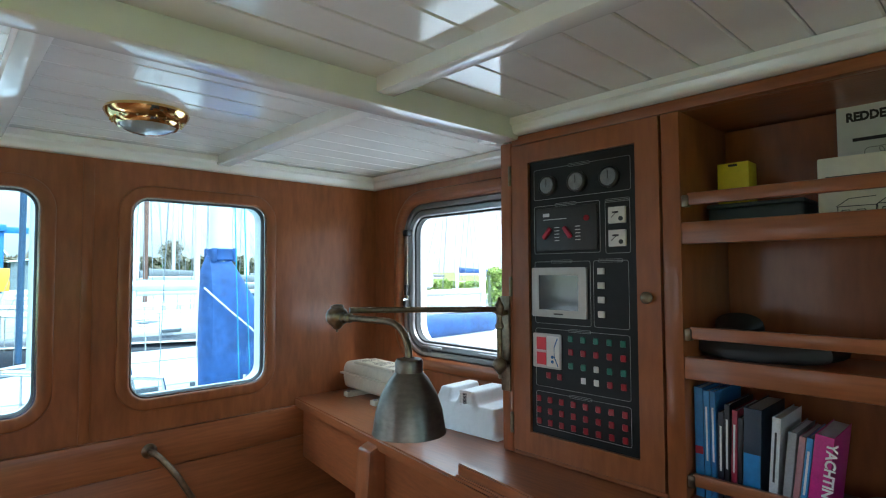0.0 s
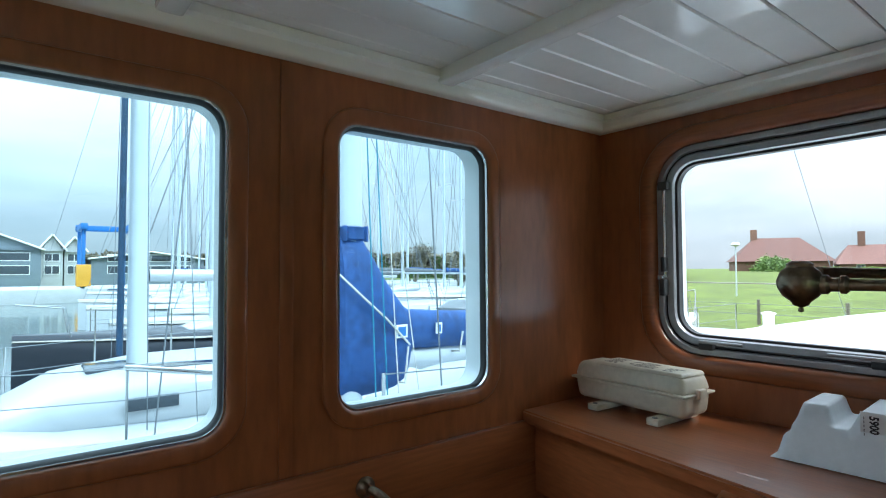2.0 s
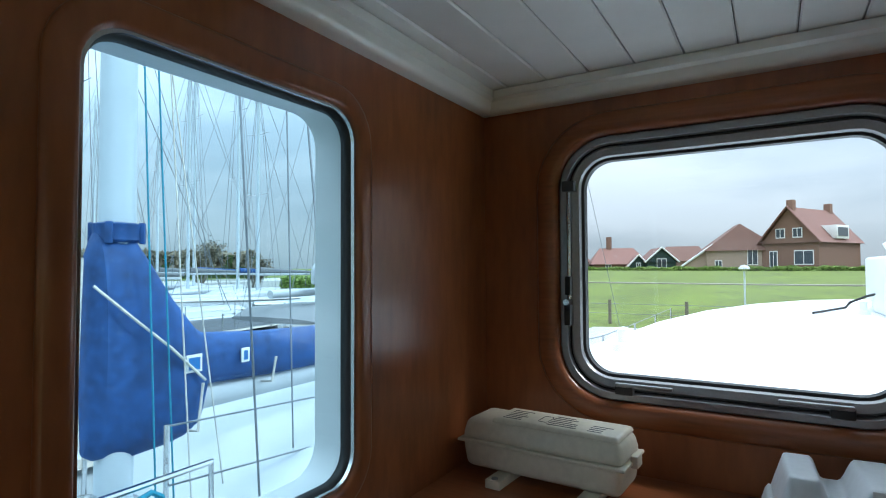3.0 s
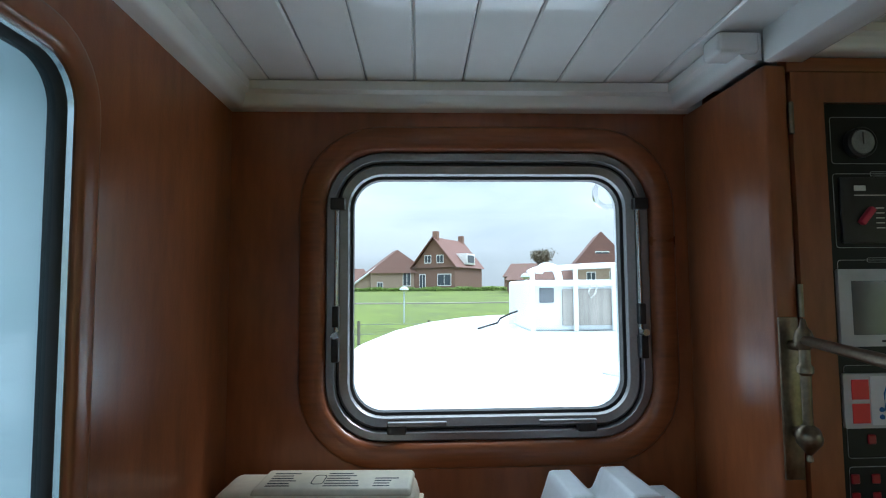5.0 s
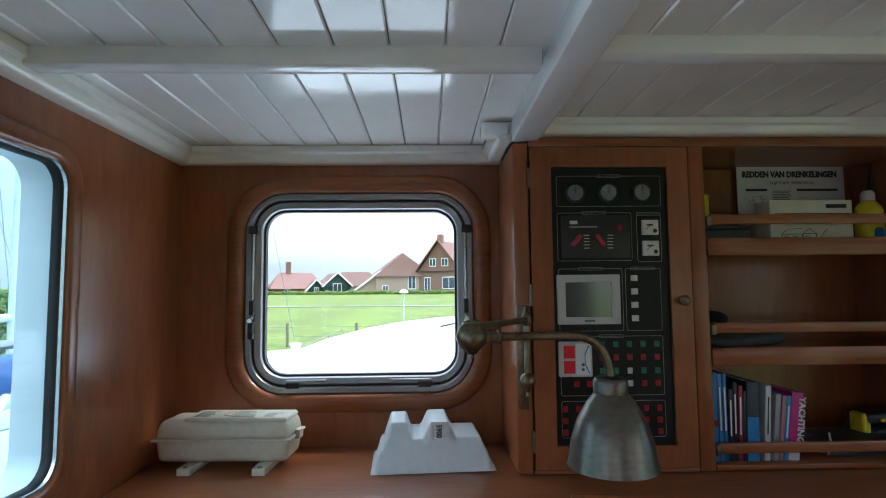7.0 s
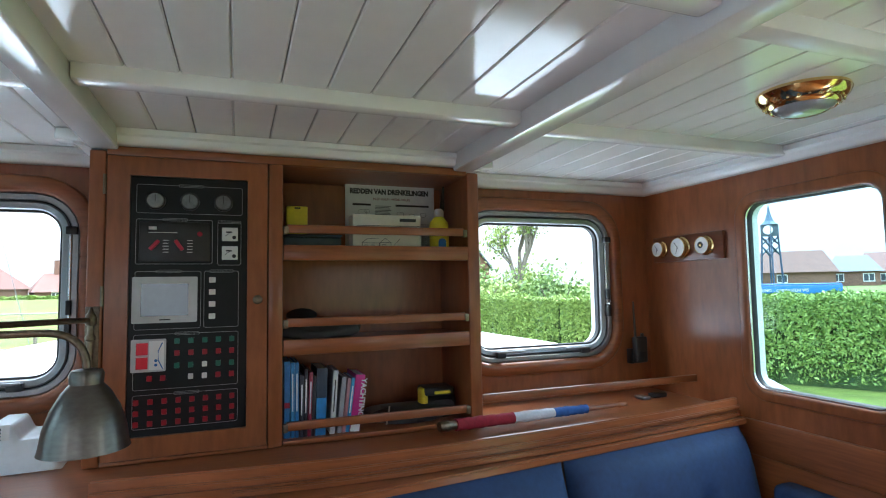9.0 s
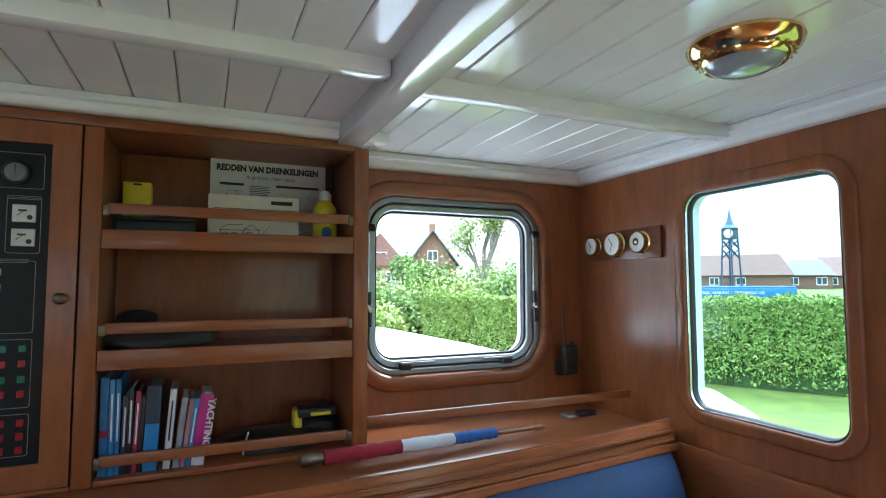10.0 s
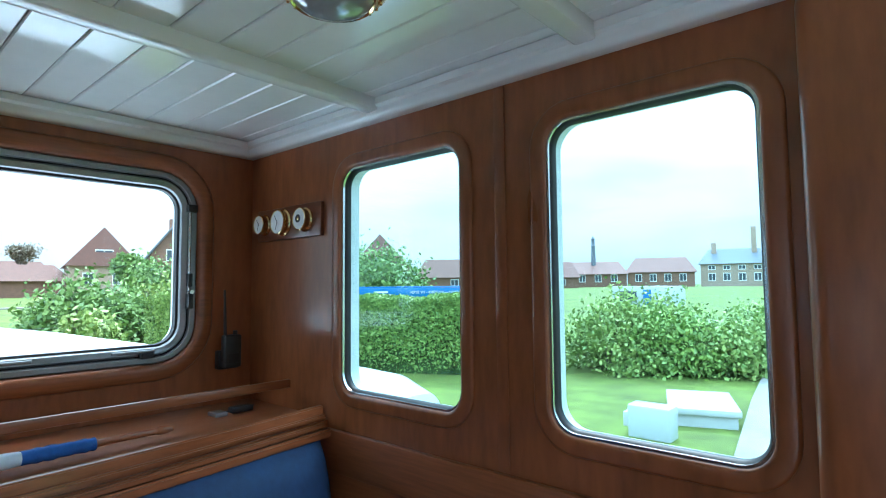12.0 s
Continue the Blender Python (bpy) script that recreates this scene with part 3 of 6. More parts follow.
def groove(y0, y1, z0, z1, tag=True):
    part("engraved_border", ring(front(PX), (y0, y1, z0, z1), 0.006, [(0.0006, 0.0), (0.0006, 0.0008), (-0.0006, 0.0008), (-0.0006, 0.0)], 3), LABEL_GREY, panel)
    if tag:
        part("title_plate", ring(front(PX), ((y0 + y1) / 2 - 0.035, (y0 + y1) / 2 + 0.035, z1 - 0.004, z1 + 0.004), 0.003, [(0.0005, 0.0), (0.0005, 0.0008), (-0.0005, 0.0008), (-0.0005, 0.0)], 3), LABEL_GREY, panel)


PY = lambda f: 0.5085 - 0.320 * f
PZ = lambda f: 1.8815 - 0.777 * f
groove(PY(0.98), PY(0.02), PZ(0.135), PZ(0.02))
groove(PY(0.70), PY(0.02), PZ(0.34), PZ(0.16))
groove(PY(0.97), PY(0.75), PZ(0.345), PZ(0.165))
groove(PY(0.60), PY(0.02), PZ(0.60), PZ(0.37))
groove(PY(0.95), PY(0.63), PZ(0.60), PZ(0.37))
groove(PY(0.95), PY(0.02), PZ(0.835), PZ(0.62))
groove(PY(0.95), PY(0.02), PZ(0.985), PZ(0.855))
for f in (0.185, 0.49, 0.80):
    g = part("round_meter", lathe([(0.0, 0), (0.029, 0), (0.029, 0.012), (0.025, 0.015), (0.0235, 0.012), (0, 0.012)], (PX, PY(f), PZ(0.085)), (-1, 0, 0)), BLACK, panel, "round black-rimmed meter")
    part("dial", lathe([(0, 0.0125), (0.0225, 0.0125), (0.0225, 0.0135), (0, 0.0135)], (PX, PY(f), PZ(0.085)), (-1, 0, 0)), METER_FACE, g, "grey glossy dial")
    part("needle", box(PX - 0.0152, PX - 0.0142, PY(f) - 0.001, PY(f) + 0.001, PZ(0.085) - 0.004, PZ(0.085) + 0.018, 0, m=None), INK, g)
wd = part("watch_alarm", box(PX - 0.006, PX, PY(0.70) + 0.006, PY(0.05), PZ(0.33), PZ(0.17), 0.003), BLACK, panel, "black alarm module with two red knobs")
for f, a in ((0.185, 40), (0.40, -35)):
    k = part("selector_knob", box(-0.012, 0, -0.006, 0.006, -0.019, 0.019, 0.003, m=pose(PX - 0.006, PY(f), PZ(0.265), a)), material("red_knob", (0.42, 0.02, 0.05), 0.4), wd, "red pointer knob")
    for i in range(5):
        part("scale_mark", box(PX - 0.0072, PX - 0.0061, PY(f + 0.12), PY(f + 0.07), PZ(0.245 + 0.012 * i) - 0.001, PZ(0.245 + 0.012 * i) + 0.001, 0), BUTTON, wd)
part("logo_mark", box(PX - 0.0072, PX - 0.0061, PY(0.20), PY(0.13), PZ(0.203), PZ(0.190), 0.001), BUTTON, wd)
part("caption_bar", box(PX - 0.0072, PX - 0.0061, PY(0.38), PY(0.13), PZ(0.215), PZ(0.2125), 0), BUTTON, wd)
part("indicator", lathe([(0, 0), (0.008, 0), (0.008, 0.004), (0.006, 0.005), (0, 0.005)], (PX - 0.006, PY(0.585), PZ(0.218)), (-1, 0, 0)), RED_FLAG, wd, "small red lamp")
for zf in (0.215, 0.293):
    g = part("square_meter", box(PX - 0.010, PX, PY(0.94), PY(0.79), PZ(zf + 0.03), PZ(zf - 0.026), 0.002), BUTTON, panel, "white square meter")
    part("meter_mark", box(PX - 0.0112, PX - 0.0101, PY(0.885), PY(0.83), PZ(zf - 0.004), PZ(zf - 0.010), 0), INK, g)
    part("meter_dot", lathe([(0, 0), (0.006, 0), (0.006, 0.002), (0, 0.002)], (PX - 0.010, PY(0.905), PZ(zf + 0.015)), (-1, 0, 0)), INK, g)
    part("needle", box(-0.0006, 0.0, -0.0008, 0.0008, -0.012, 0.012, 0, m=pose(PX - 0.0108, PY(0.85), PZ(zf - 0.0), 50)), INK, g)
sc = part("touch_screen", plate(front(PX), round_rect(PY(0.57), PY(0.0), PZ(0.575), PZ(0.392), 0.004), 0.008, 0.0, [rect(PY(0.49), PY(0.075), PZ(0.548), PZ(0.42))]), BEZEL, panel, "grey-framed touch screen")
part("display", plate(front(PX), rect(PY(0.49), PY(0.075), PZ(0.548), PZ(0.42)), 0.0055, 0.002), SCREEN, sc, "dark glossy display")
part("logo_bar", box(PX - 0.0092, PX - 0.008, PY(0.335), PY(0.24), PZ(0.565), PZ(0.560), 0), INK, sc)
for i in range(4):
    part("square_button", box(PX - 0.006, PX, PY(0.735), PY(0.675), PZ(0.417 + 0.0495 * i), PZ(0.395 + 0.0495 * i), 0.001), BUTTON, panel, "white square button")
al = part("alarm_monitor", plate(front(PX), round_rect(PY(0.30), PY(0.0), PZ(0.765), PZ(0.638), 0.004), 0.006, 0), BEZEL, panel, "grey alarm monitor with red digits")
for i in range(2):
    part("digit_window", box(PX - 0.0075, PX - 0.006, PY(0.145), PY(0.045), PZ(0.698 + 0.055 * i), PZ(0.652 + 0.056 * i), 0), RED_DIGIT, al, "glowing red digit window")
part("pale_strip", box(PX - 0.0072, PX - 0.006, PY(0.285), PY(0.155), PZ(0.758), PZ(0.645), 0), PAPER, al, "white printed strip")
part("blue_swoosh", tube([(PX - 0.0072, PY(0.27), PZ(0.652)), (PX - 0.0072, PY(0.235), PZ(0.685)), (PX - 0.0072, PY(0.235), PZ(0.72)), (PX - 0.0072, PY(0.275), PZ(0.755))], 0.0016, 6), BANNER, al, "blue printed curve")
for i in range(2):
    part("blue_key", lathe([(0, 0), (0.0045, 0), (0.004, 0.002), (0, 0.002)], (PX - 0.0072, PY(0.215), PZ(0.722 + 0.017 * i)), (-1, 0, 0)), BANNER, al, "blue key")
cols = [0.395 + 0.124 * i for i in range(5)]
lamp_sq = lambda yf, zf, m, lab: part("indicator", box(PX - 0.004, PX, PY(yf) - 0.0075, PY(yf) + 0.0075, PZ(zf) - 0.0085, PZ(zf) + 0.0085, 0.0015, 1), m, panel, lab)
for i, c in enumerate(cols):
    lamp_sq(c, 0.649, GREEN_LIGHT, "green indicator lamp")
    lamp_sq(c, 0.697, RED_LIGHT, "red indicator lamp")
    lamp_sq(c, 0.746, BUTTON if i == 2 else GREEN_LIGHT, "white square button" if i == 2 else "green indicator lamp")
    if i:
        lamp_sq(c, 0.792, BUTTON if i in (1, 2) else RED_LIGHT, "white square button" if i in (1, 2) else "red indicator lamp")
for yf in (0.16, 0.275):
    lamp_sq(yf, 0.792, RED_LIGHT, "red indicator lamp")
for r in range(3):
    for i in range(8):
        lamp_sq(0.05 + 0.121 * i, 0.882 + 0.042 * r, RED_LIGHT, "red indicator lamp")


# ---------------- counter, settee ----------------
def counter_edge(y):
    return 0.755 + 0.065 * (y + math.sqrt(y * y + 0.04)) + 0.05 * min(y, 0) ** 2


ys = [HALF - 0.002 - (2 * HALF - 0.004) * i / 24 for i in range(25)]
counter = thing("counter", (1.2, 0, 0.975), "varnished wooden counter along the front wall with a curved edge", "counter")
part("worktop", prism([(FRONT - 0.002, HALF - 0.002)] + [(counter_edge(y), y) for y in ys] + [(FRONT - 0.002, -HALF + 0.002)], 0.975, 1.016, 0.006), WOOD_Y, counter)


def curved_strip(offs, y0, y1, z0, z1, thick, n=16, edge=counter_edge):
    q = [y0 + (y1 - y0) * i / n for i in range(n + 1)]
    return prism([(edge(y) + offs, y) for y in q] + [(edge(y) + offs + thick, y) for y in reversed(q)], z0, z1, 0.004)


part("fiddle", curved_strip(-0.006, -HALF + 0.03, 0.55, 1.018, 1.062, 0.022), WOOD_Y, counter, "low wooden fiddle along the counter's edge")
part("bead", curved_strip(-0.018, -HALF + 0.03, 0.55, 1.022, 1.036, 0.013), WOOD_Y, counter, "rounded wooden bead under the fiddle")
part("lower_bead", curved_strip(-0.016, -HALF + 0.03, 0.22, 0.990, 1.006, 0.014), WOOD_Y, counter)
part("apron", curved_strip(0.03, -HALF + 0.03, HALF - 0.03, 0.76, 0.973, 0.025), WOOD_Y, counter, "curved wooden apron board under the counter")
solid("knee_space_panel", box(1.30, 1.32, -HALF + 0.03, HALF - 0.03, 0.0, 0.97, 0), WOOD_DARK, "dark wooden panel at the back of the knee space", "panel")


def cap_edge(y):
    return 0.66 + 0.12 * math.sqrt(y * y + 0.02)


q = [0.22 - 1.93 * i / 14 for i in range(15)]
solid("cap_rail", prism([(cap_edge(y), y) for y in q] + [(counter_edge(y) + 0.028, y) for y in reversed(q)], 0.962, 0.988, 0.005), WOOD_Y, "curved wooden cap rail over the settee's back", "cap rail", kind="structure")
set_ob = thing("settee", (0.5, -0.7, 0), "navy blue buttoned settee under the counter", "settee")


def cushion(y0, y1, buttons):
    """A plump back cushion that follows the curved cap, with buttoned dents."""
    bm = bmesh.new()
    nu, nv = 36, 18
    h0, h1 = 0.50, 0.972

    def p(u, v, k):
        y = y0 + (y1 - y0) * u
        edge = min(u, 1 - u, ) * abs(y1 - y0)
        e2 = min(v, 1 - v) * (h1 - h0)
        puff = (1 - math.exp(-edge / 0.03)) * (1 - math.exp(-e2 / 0.03))
        d = 0.10 * puff
        for bu, bv in buttons:
            r = math.hypot((u - bu) * (y1 - y0), (v - bv) * (h1 - h0))
            d -= 0.030 * math.exp(-(r / 0.035) ** 2) + 0.008 * math.exp(-(r / 0.09) ** 2)
            d += 0.003 * math.sin(30 * (u - bu)) * math.exp(-(r / 0.12) ** 2)
        back = cap_edge(y) + 0.03 - 0.10 * (1 - v)
        return Vector((back - (d if k else 0), y, h0 + (h1 - h0) * v))

    g = [[bm.verts.new(p(i / nu, j / nv, 1)) for j in range(nv + 1)] for i in range(nu + 1)]
    b = [[bm.verts.new(p(i / nu, j / nv, 0)) for j in range(nv + 1)] for i in range(nu + 1)]
    for i in range(nu):
        for j in range(nv):
            bm.faces.new((g[i][j], g[i + 1][j], g[i + 1][j + 1], g[i][j + 1]))
    bm.faces.new([b[0][0], b[0][nv], b[nu][nv], b[nu][0]])
    rim_g = [g[i][0] for i in range(nu + 1)] + [g[nu][j] for j in range(1, nv + 1)] + [g[i][nv] for i in range(nu - 1, -1, -1)] + [g[0][j] for j in range(nv - 1, 0, -1)]
    bmesh.ops.remove_doubles(bm, verts=bm.verts, dist=0.0008)
    return bm


part("back_cushion", cushion(0.20, -0.785, [(0.25, 0.5), (0.75, 0.5)]), BLUE_CLOTH, set_ob, "navy blue back cushion", 60)
part("back_cushion", cushion(-0.795, -1.68, [(0.30, 0.55), (0.62, 0.55)]), BLUE_CLOTH, set_ob, "buttoned navy blue back cushion", 60)
part("seat_cushion", box(0.12, 0.60, -1.68, 0.18, 0.40, 0.52, 0.03, 4), BLUE_CLOTH, set_ob)
part("side_cushion", box(-0.35, 0.70, -1.713, -1.61, 0.50, 0.80, 0.03, 4), BLUE_CLOTH, set_ob)
part("plinth", box(0.16, 0.75, -1.68, 0.15, 0.0, 0.40, 0.004), WOOD_Y, set_ob)
part("end_panel", box(0.30, 0.74, 0.185, 0.22, 0.0, 0.944, 0.006), WOOD_X, set_ob)
solid("front_fiddle_rail", box(1.115, 1.131, -HALF + 0.012, -0.660, 1.092, 1.122, 0.004), WOOD_Y, "wooden fiddle rail across the counter", "fiddle rail")
tagged(bpy.data.objects["front_fiddle_rail"], kind="structure")

# sloping wooden post in front of the counter
bm = box(-0.055, 0.055, -0.035, 0.035, 0, 1.0, 0.006)
for v in bm.verts:
    if v.co.z > 0.5:
        v.co.z += 0.35 * v.co.x
    v.co.x += 0.08 * (v.co.z)
bmesh.ops.transform(bm, matrix=pose(0.83, 1.02, 0), verts=bm.verts)
solid("chair_post", bm, WOOD_Z, "slanted varnished wooden post before the counter", "post")

# grab rail on the side wall
gr = thing("grab_rail", (0.41, HALF, 0.93), "tarnished brass grab rail on the wooden side wall", "grab rail")
part("flange", lathe([(0, 0), (0.026, 0), (0.026, 0.006), (0.017, 0.014), (0.013, 0.03), (0, 0.03)], (0.392, HALF - 0.022, 0.922), (0, -1, 0)), OLD_BRASS, gr)
part("bar", tube(arc((0.392, HALF - 0.05, 0.924), (0.407, HALF - 0.10, 0.922), (0.467, HALF - 0.11, 0.83)) + [Vector((0.637, HALF - 0.11, 0.53))], 0.011), OLD_BRASS, gr)
part("flange", lathe([(0, 0), (0.026, 0), (0.026, 0.006), (0.017, 0.014), (0.013, 0.10), (0, 0.10)], (0.637, HALF - 0.012, 0.53), (0, -1, 0)), OLD_BRASS, gr)


# ---------------- swing-arm lamp ----------------
lamp = thing("wall_lamp", (CF, 0.60, 1.22), "swing-arm wall lamp of tarnished brass with pewter shade", "wall lamp")
BY, BX = 0.606, 1.062
part("wall_plate", box(CF - 0.006, CF - 0.0005, 0.592, 0.628, 1.20, 1.49, 0.002), OLD_BRASS, lamp)
part("spindle", lathe([(0, 0), (0.006, 0.004), (0.004, 0.014), (0.009, 0.02), (0.020, 0.034), (0.022, 0.045), (0.018, 0.058), (0.008, 0.066), (0.0085, 0.150), (0.013, 0.155), (0.013, 0.165), (0.009, 0.170), (0.009, 0.195), (0.014, 0.20), (0.016, 0.215), (0.012, 0.228), (0.007, 0.234), (0.004, 0.248), (0, 0.25)], (BX, BY, 1.24)), OLD_BRASS, lamp)
for z in (1.285, 1.44):
    part("holder", cylinder((CF - 0.006, BY, z), (BX, BY, z), 0.009), OLD_BRASS, lamp)
KN = Vector((0.608, 0.795, 1.445))
NK = Vector((0.632, 0.518, 1.352))
part("arm", tube([(BX, BY, 1.452), Vector((BX, BY, 1.452)).lerp(KN + Vector((0, 0, 0.018)), 0.93)], 0.0085, 14), OLD_BRASS, lamp)
kn = part("knuckle", lathe([(0, -0.042), (0.004, -0.040), (0.003, -0.034), (0.010, -0.031), (0.013, -0.026), (0.024, -0.017), (0.030, -0.005), (0.031, 0.005), (0.026, 0.018), (0.017, 0.026), (0.018, 0.030), (0.012, 0.034), (0, 0.035)], KN), OLD_BRASS, lamp, "ball-shaped brass joint")
d = (Vector((NK.x, NK.y, KN.z)) - KN).normalized()
part("collar", lathe([(0, 0.02), (0.014, 0.022), (0.014, 0.034), (0.010, 0.038), (0.010, 0.048), (0.013, 0.05), (0.013, 0.056), (0.009, 0.06), (0, 0.062)], KN, d), OLD_BRASS, kn)
part("neck_tube", tube([KN + d * 0.03, KN + d * 0.15] + arc(KN + d * 0.19, Vector((NK.x, NK.y, KN.z)), NK + Vector((0, 0, 0.005)), 9), 0.0085, 14), OLD_BRASS, lamp)
part("shade", lathe([(0.012, 0.012), (0.030, 0.008), (0.034, 0.0), (0.033, -0.022), (0.048, -0.040), (0.067, -0.075), (0.080, -0.115), (0.086, -0.155), (0.0885, -0.163), (0.084, -0.161), (0.078, -0.115), (0.065, -0.075), (0.046, -0.040), (0.025, -0.020), (0.012, -0.01)], NK, n=40), PEWTER, lamp, "dented pewter bell shade")
part("bulb", lathe([(0, -0.13), (0.02, -0.122), (0.027, -0.10), (0.022, -0.075), (0.012, -0.055), (0.012, -0.02), (0, -0.02)], NK), FROST, lamp)


# ---------------- ceiling lamps ----------------
def ceiling_lamp(x, y):
    ob = thing("ceiling_lamp", (x, y, CEIL), "round polished brass ceiling lamp with smoky glass dome", "ceiling lamp", "brass ceiling lamps")
    part("rim", lathe([(0, 0), (0.108, 0), (0.110, -0.008), (0.104, -0.020), (0.094, -0.030), (0.086, -0.034), (0.083, -0.042), (0.078, -0.046), (0.074, -0.043), (0.074, -0.02), (0, -0.02)], (x, y, CEIL), n=48), BRASS, ob, "polished brass rim")
    for i in range(24):
        a = 6.28318 * i / 24
        part("bead", lathe([(0, -0.004), (0.0035, -0.002), (0.0035, 0.002), (0, 0.004)], (x + 0.091 * math.cos(a), y + 0.091 * math.sin(a), CEIL - 0.033), n=6), BRASS, ob)
    part("glass", lathe([(0.075, -0.040), (0.068, -0.050), (0.050, -0.060), (0.025, -0.066), (0, -0.068)], (x, y, CEIL), n=40), FROST, ob, "glossy smoky glass dome")
    return ob


ceiling_lamp(0.24, 1.215)
ceiling_lamp(0.19, -1.19)


# ---------------- outdoors: ground, water ----------------
def ground_height(x, y):
    """Lawn, with the harbour basin sunk beside and under the boat."""
    d = math.hypot(x, y)
    land = -0.35 + 1.4 * min(1, max(0, (d - 14) / 60)) * min(1, max(0, (60 - y) / 25))
    if y > -2.4:
        edge = 9 + max(0.0, (y - 6) * 0.8)
        if x < edge and y < 64:
            return -2.5
    return land


bm = bmesh.new()
line = [-900, -400, -200, -120, -80, -60, -45, -35, -28, -22, -17, -13, -10, -8, -6.5, -5, -4, -3.2, -2.5, -2.3, 0, 2.5, 5, 7.5, 8.9, 9.1, 10, 12, 14, 17, 20, 22, 25, 28, 32, 37, 43, 50, 57, 63.8, 64.2, 72, 85, 110, 150, 250, 450, 900]
grid = [[bm.verts.new((x, y, ground_height(x, y))) for y in line] for x in line]
for i in range(len(line) - 1):
    for j in range(len(line) - 1):
        bm.faces.new((grid[i][j], grid[i + 1][j], grid[i + 1][j + 1], grid[i][j + 1]))
solid("ground", bm, GRASS, "green lawn of the harbour bank reaching to the houses", "ground", kind="structure")
solid("water", plate(level(-1.0), rect(-890, 70, -2.6, 64.5), 0, -0.02), WATER, "grey rippled harbour water", "water", kind="structure")


# ---------------- things on the counter and in the bookcase ----------------
CT = 1.016
bx = thing("equipment_box", (1.25, 1.48, CT), "cream plastic equipment box with printed lid on mounting feet", "plastic box")


def crate(x0, x1, y0, y1, z0, z1, taper, bev=0.02):
    bm = box(x0, x1, y0, y1, z0, z1, 0)
    for v in bm.verts:
        if taper > 0 and v.co.z < (z0 + z1) / 2 or taper < 0 and v.co.z > (z0 + z1) / 2:
            v.co.x += abs(taper) * (1 if v.co.x < (x0 + x1) / 2 else -1)
            v.co.y += abs(taper) * (1 if v.co.y < (y0 + y1) / 2 else -1)
    bmesh.ops.bevel(bm, geom=list(bm.edges), offset=bev, segments=4, affect="EDGES", profile=0.5)
    return bm


BM = pose(1.262, 1.485, CT, 0, 0, -3) @ Matrix.Diagonal((1, 0.98, 0.93, 1))
def boxed(name, bm, mat, parent, label=""):
    bmesh.ops.transform(bm, matrix=BM, verts=bm.verts)
    return part(name, bm, mat, parent, label)


base_p = boxed("body", crate(-0.075, 0.075, -0.205, 0.205, 0.022, 0.098, 0.008), CREAM, bx)
lid_p = boxed("lid", crate(-0.077, 0.077, -0.207, 0.207, 0.094, 0.152, -0.012), CREAM, bx)
boxed("seam_rim", crate(-0.081, 0.081, -0.211, 0.211, 0.090, 0.098, 0, 0.003), CREAM, base_p)
boxed("raised_cover", crate(-0.062, 0.062, -0.195, 0.125, 0.146, 0.160, -0.006, 0.006), CREAM, lid_p)
boxed("clasp", box(-0.02, 0.02, -0.222, -0.205, 0.082, 0.112, 0.004), CREAM, lid_p)
for y in (-0.13, 0.09):
    boxed("foot", box(-0.118, 0.09, y - 0.02, y + 0.02, 0, 0.022, 0.003), CREAM, bx)
    f = boxed("foot_screw", lathe([(0, 0), (0.008, 0), (0.007, 0.003), (0, 0.003)], (-0.104, y, 0.022)), ALU, bx)
rng = random.Random(4)
for i in range(3):
    for k in range(6):
        y0 = (0.10, -0.015, -0.115)[i]
        w = rng.uniform(0.04, 0.075) if i < 2 else rng.uniform(0.03, 0.05)
        if i == 2 and k > 3:
            continue
        boxed("print_line", box(-0.042 + 0.014 * k, -0.038 + 0.014 * k, y0 - w, y0, 0.1601, 0.1606, 0), INK, lid_p)
boxed("print_sketch", ring(level(0.1601), (-0.03, 0.02, -0.012, 0.012), 0.008, [(0.001, 0), (0.001, 0.0005), (-0.001, 0.0005), (-0.001, 0)]), INK, lid_p)

# vacuum-formed plastic tray standing hollow side down
tr = thing("plastic_tray", (1.25, 0.87, CT), "white vacuum-formed plastic tray with two humps", "plastic tray")
TM = pose(1.25, 0.872, CT, 0, 0, 3) @ Matrix.Diagonal((1, 0.95, 0.80, 1))
def tray_mesh():
    bm = bmesh.new()
    nx, ny = 30, 64

    def step(a, b, t):
        k = min(1, max(0, (t - a) / (b - a)))
        return k * k * (3 - 2 * k)

    def h(x, y):
        inside = step(-0.118, -0.098, x) * step(0.118, 0.098, x) * step(-0.185, -0.16, y) * step(0.185, 0.16, y)
        low = step(-0.10, -0.085, x) * step(0.105, 0.09, x)
        z = 0.072 * inside
        body = step(-0.16, -0.145, y) * step(0.155, 0.145, y) * low
        z += 0.038 * body
        hump1 = step(0.062, 0.082, y) * step(0.148, 0.128, y)
        hump2 = step(-0.075, -0.045, y) * step(0.035, 0.005, y)
        z += 0.052 * max(hump1 * step(-0.085, -0.06, x), hump2 * 1.08) * low
        return z

    g = [[bm.verts.new(TM @ Vector((-0.12 + 0.24 * i / nx, -0.19 + 0.38 * j / ny, 0.003 + h(-0.12 + 0.24 * i / nx, -0.19 + 0.38 * j / ny)))) for j in range(ny + 1)] for i in range(nx + 1)]
    fs = [bm.faces.new((g[i][j], g[i + 1][j], g[i + 1][j + 1], g[i][j + 1])) for i in range(nx) for j in range(ny)]
    return bm


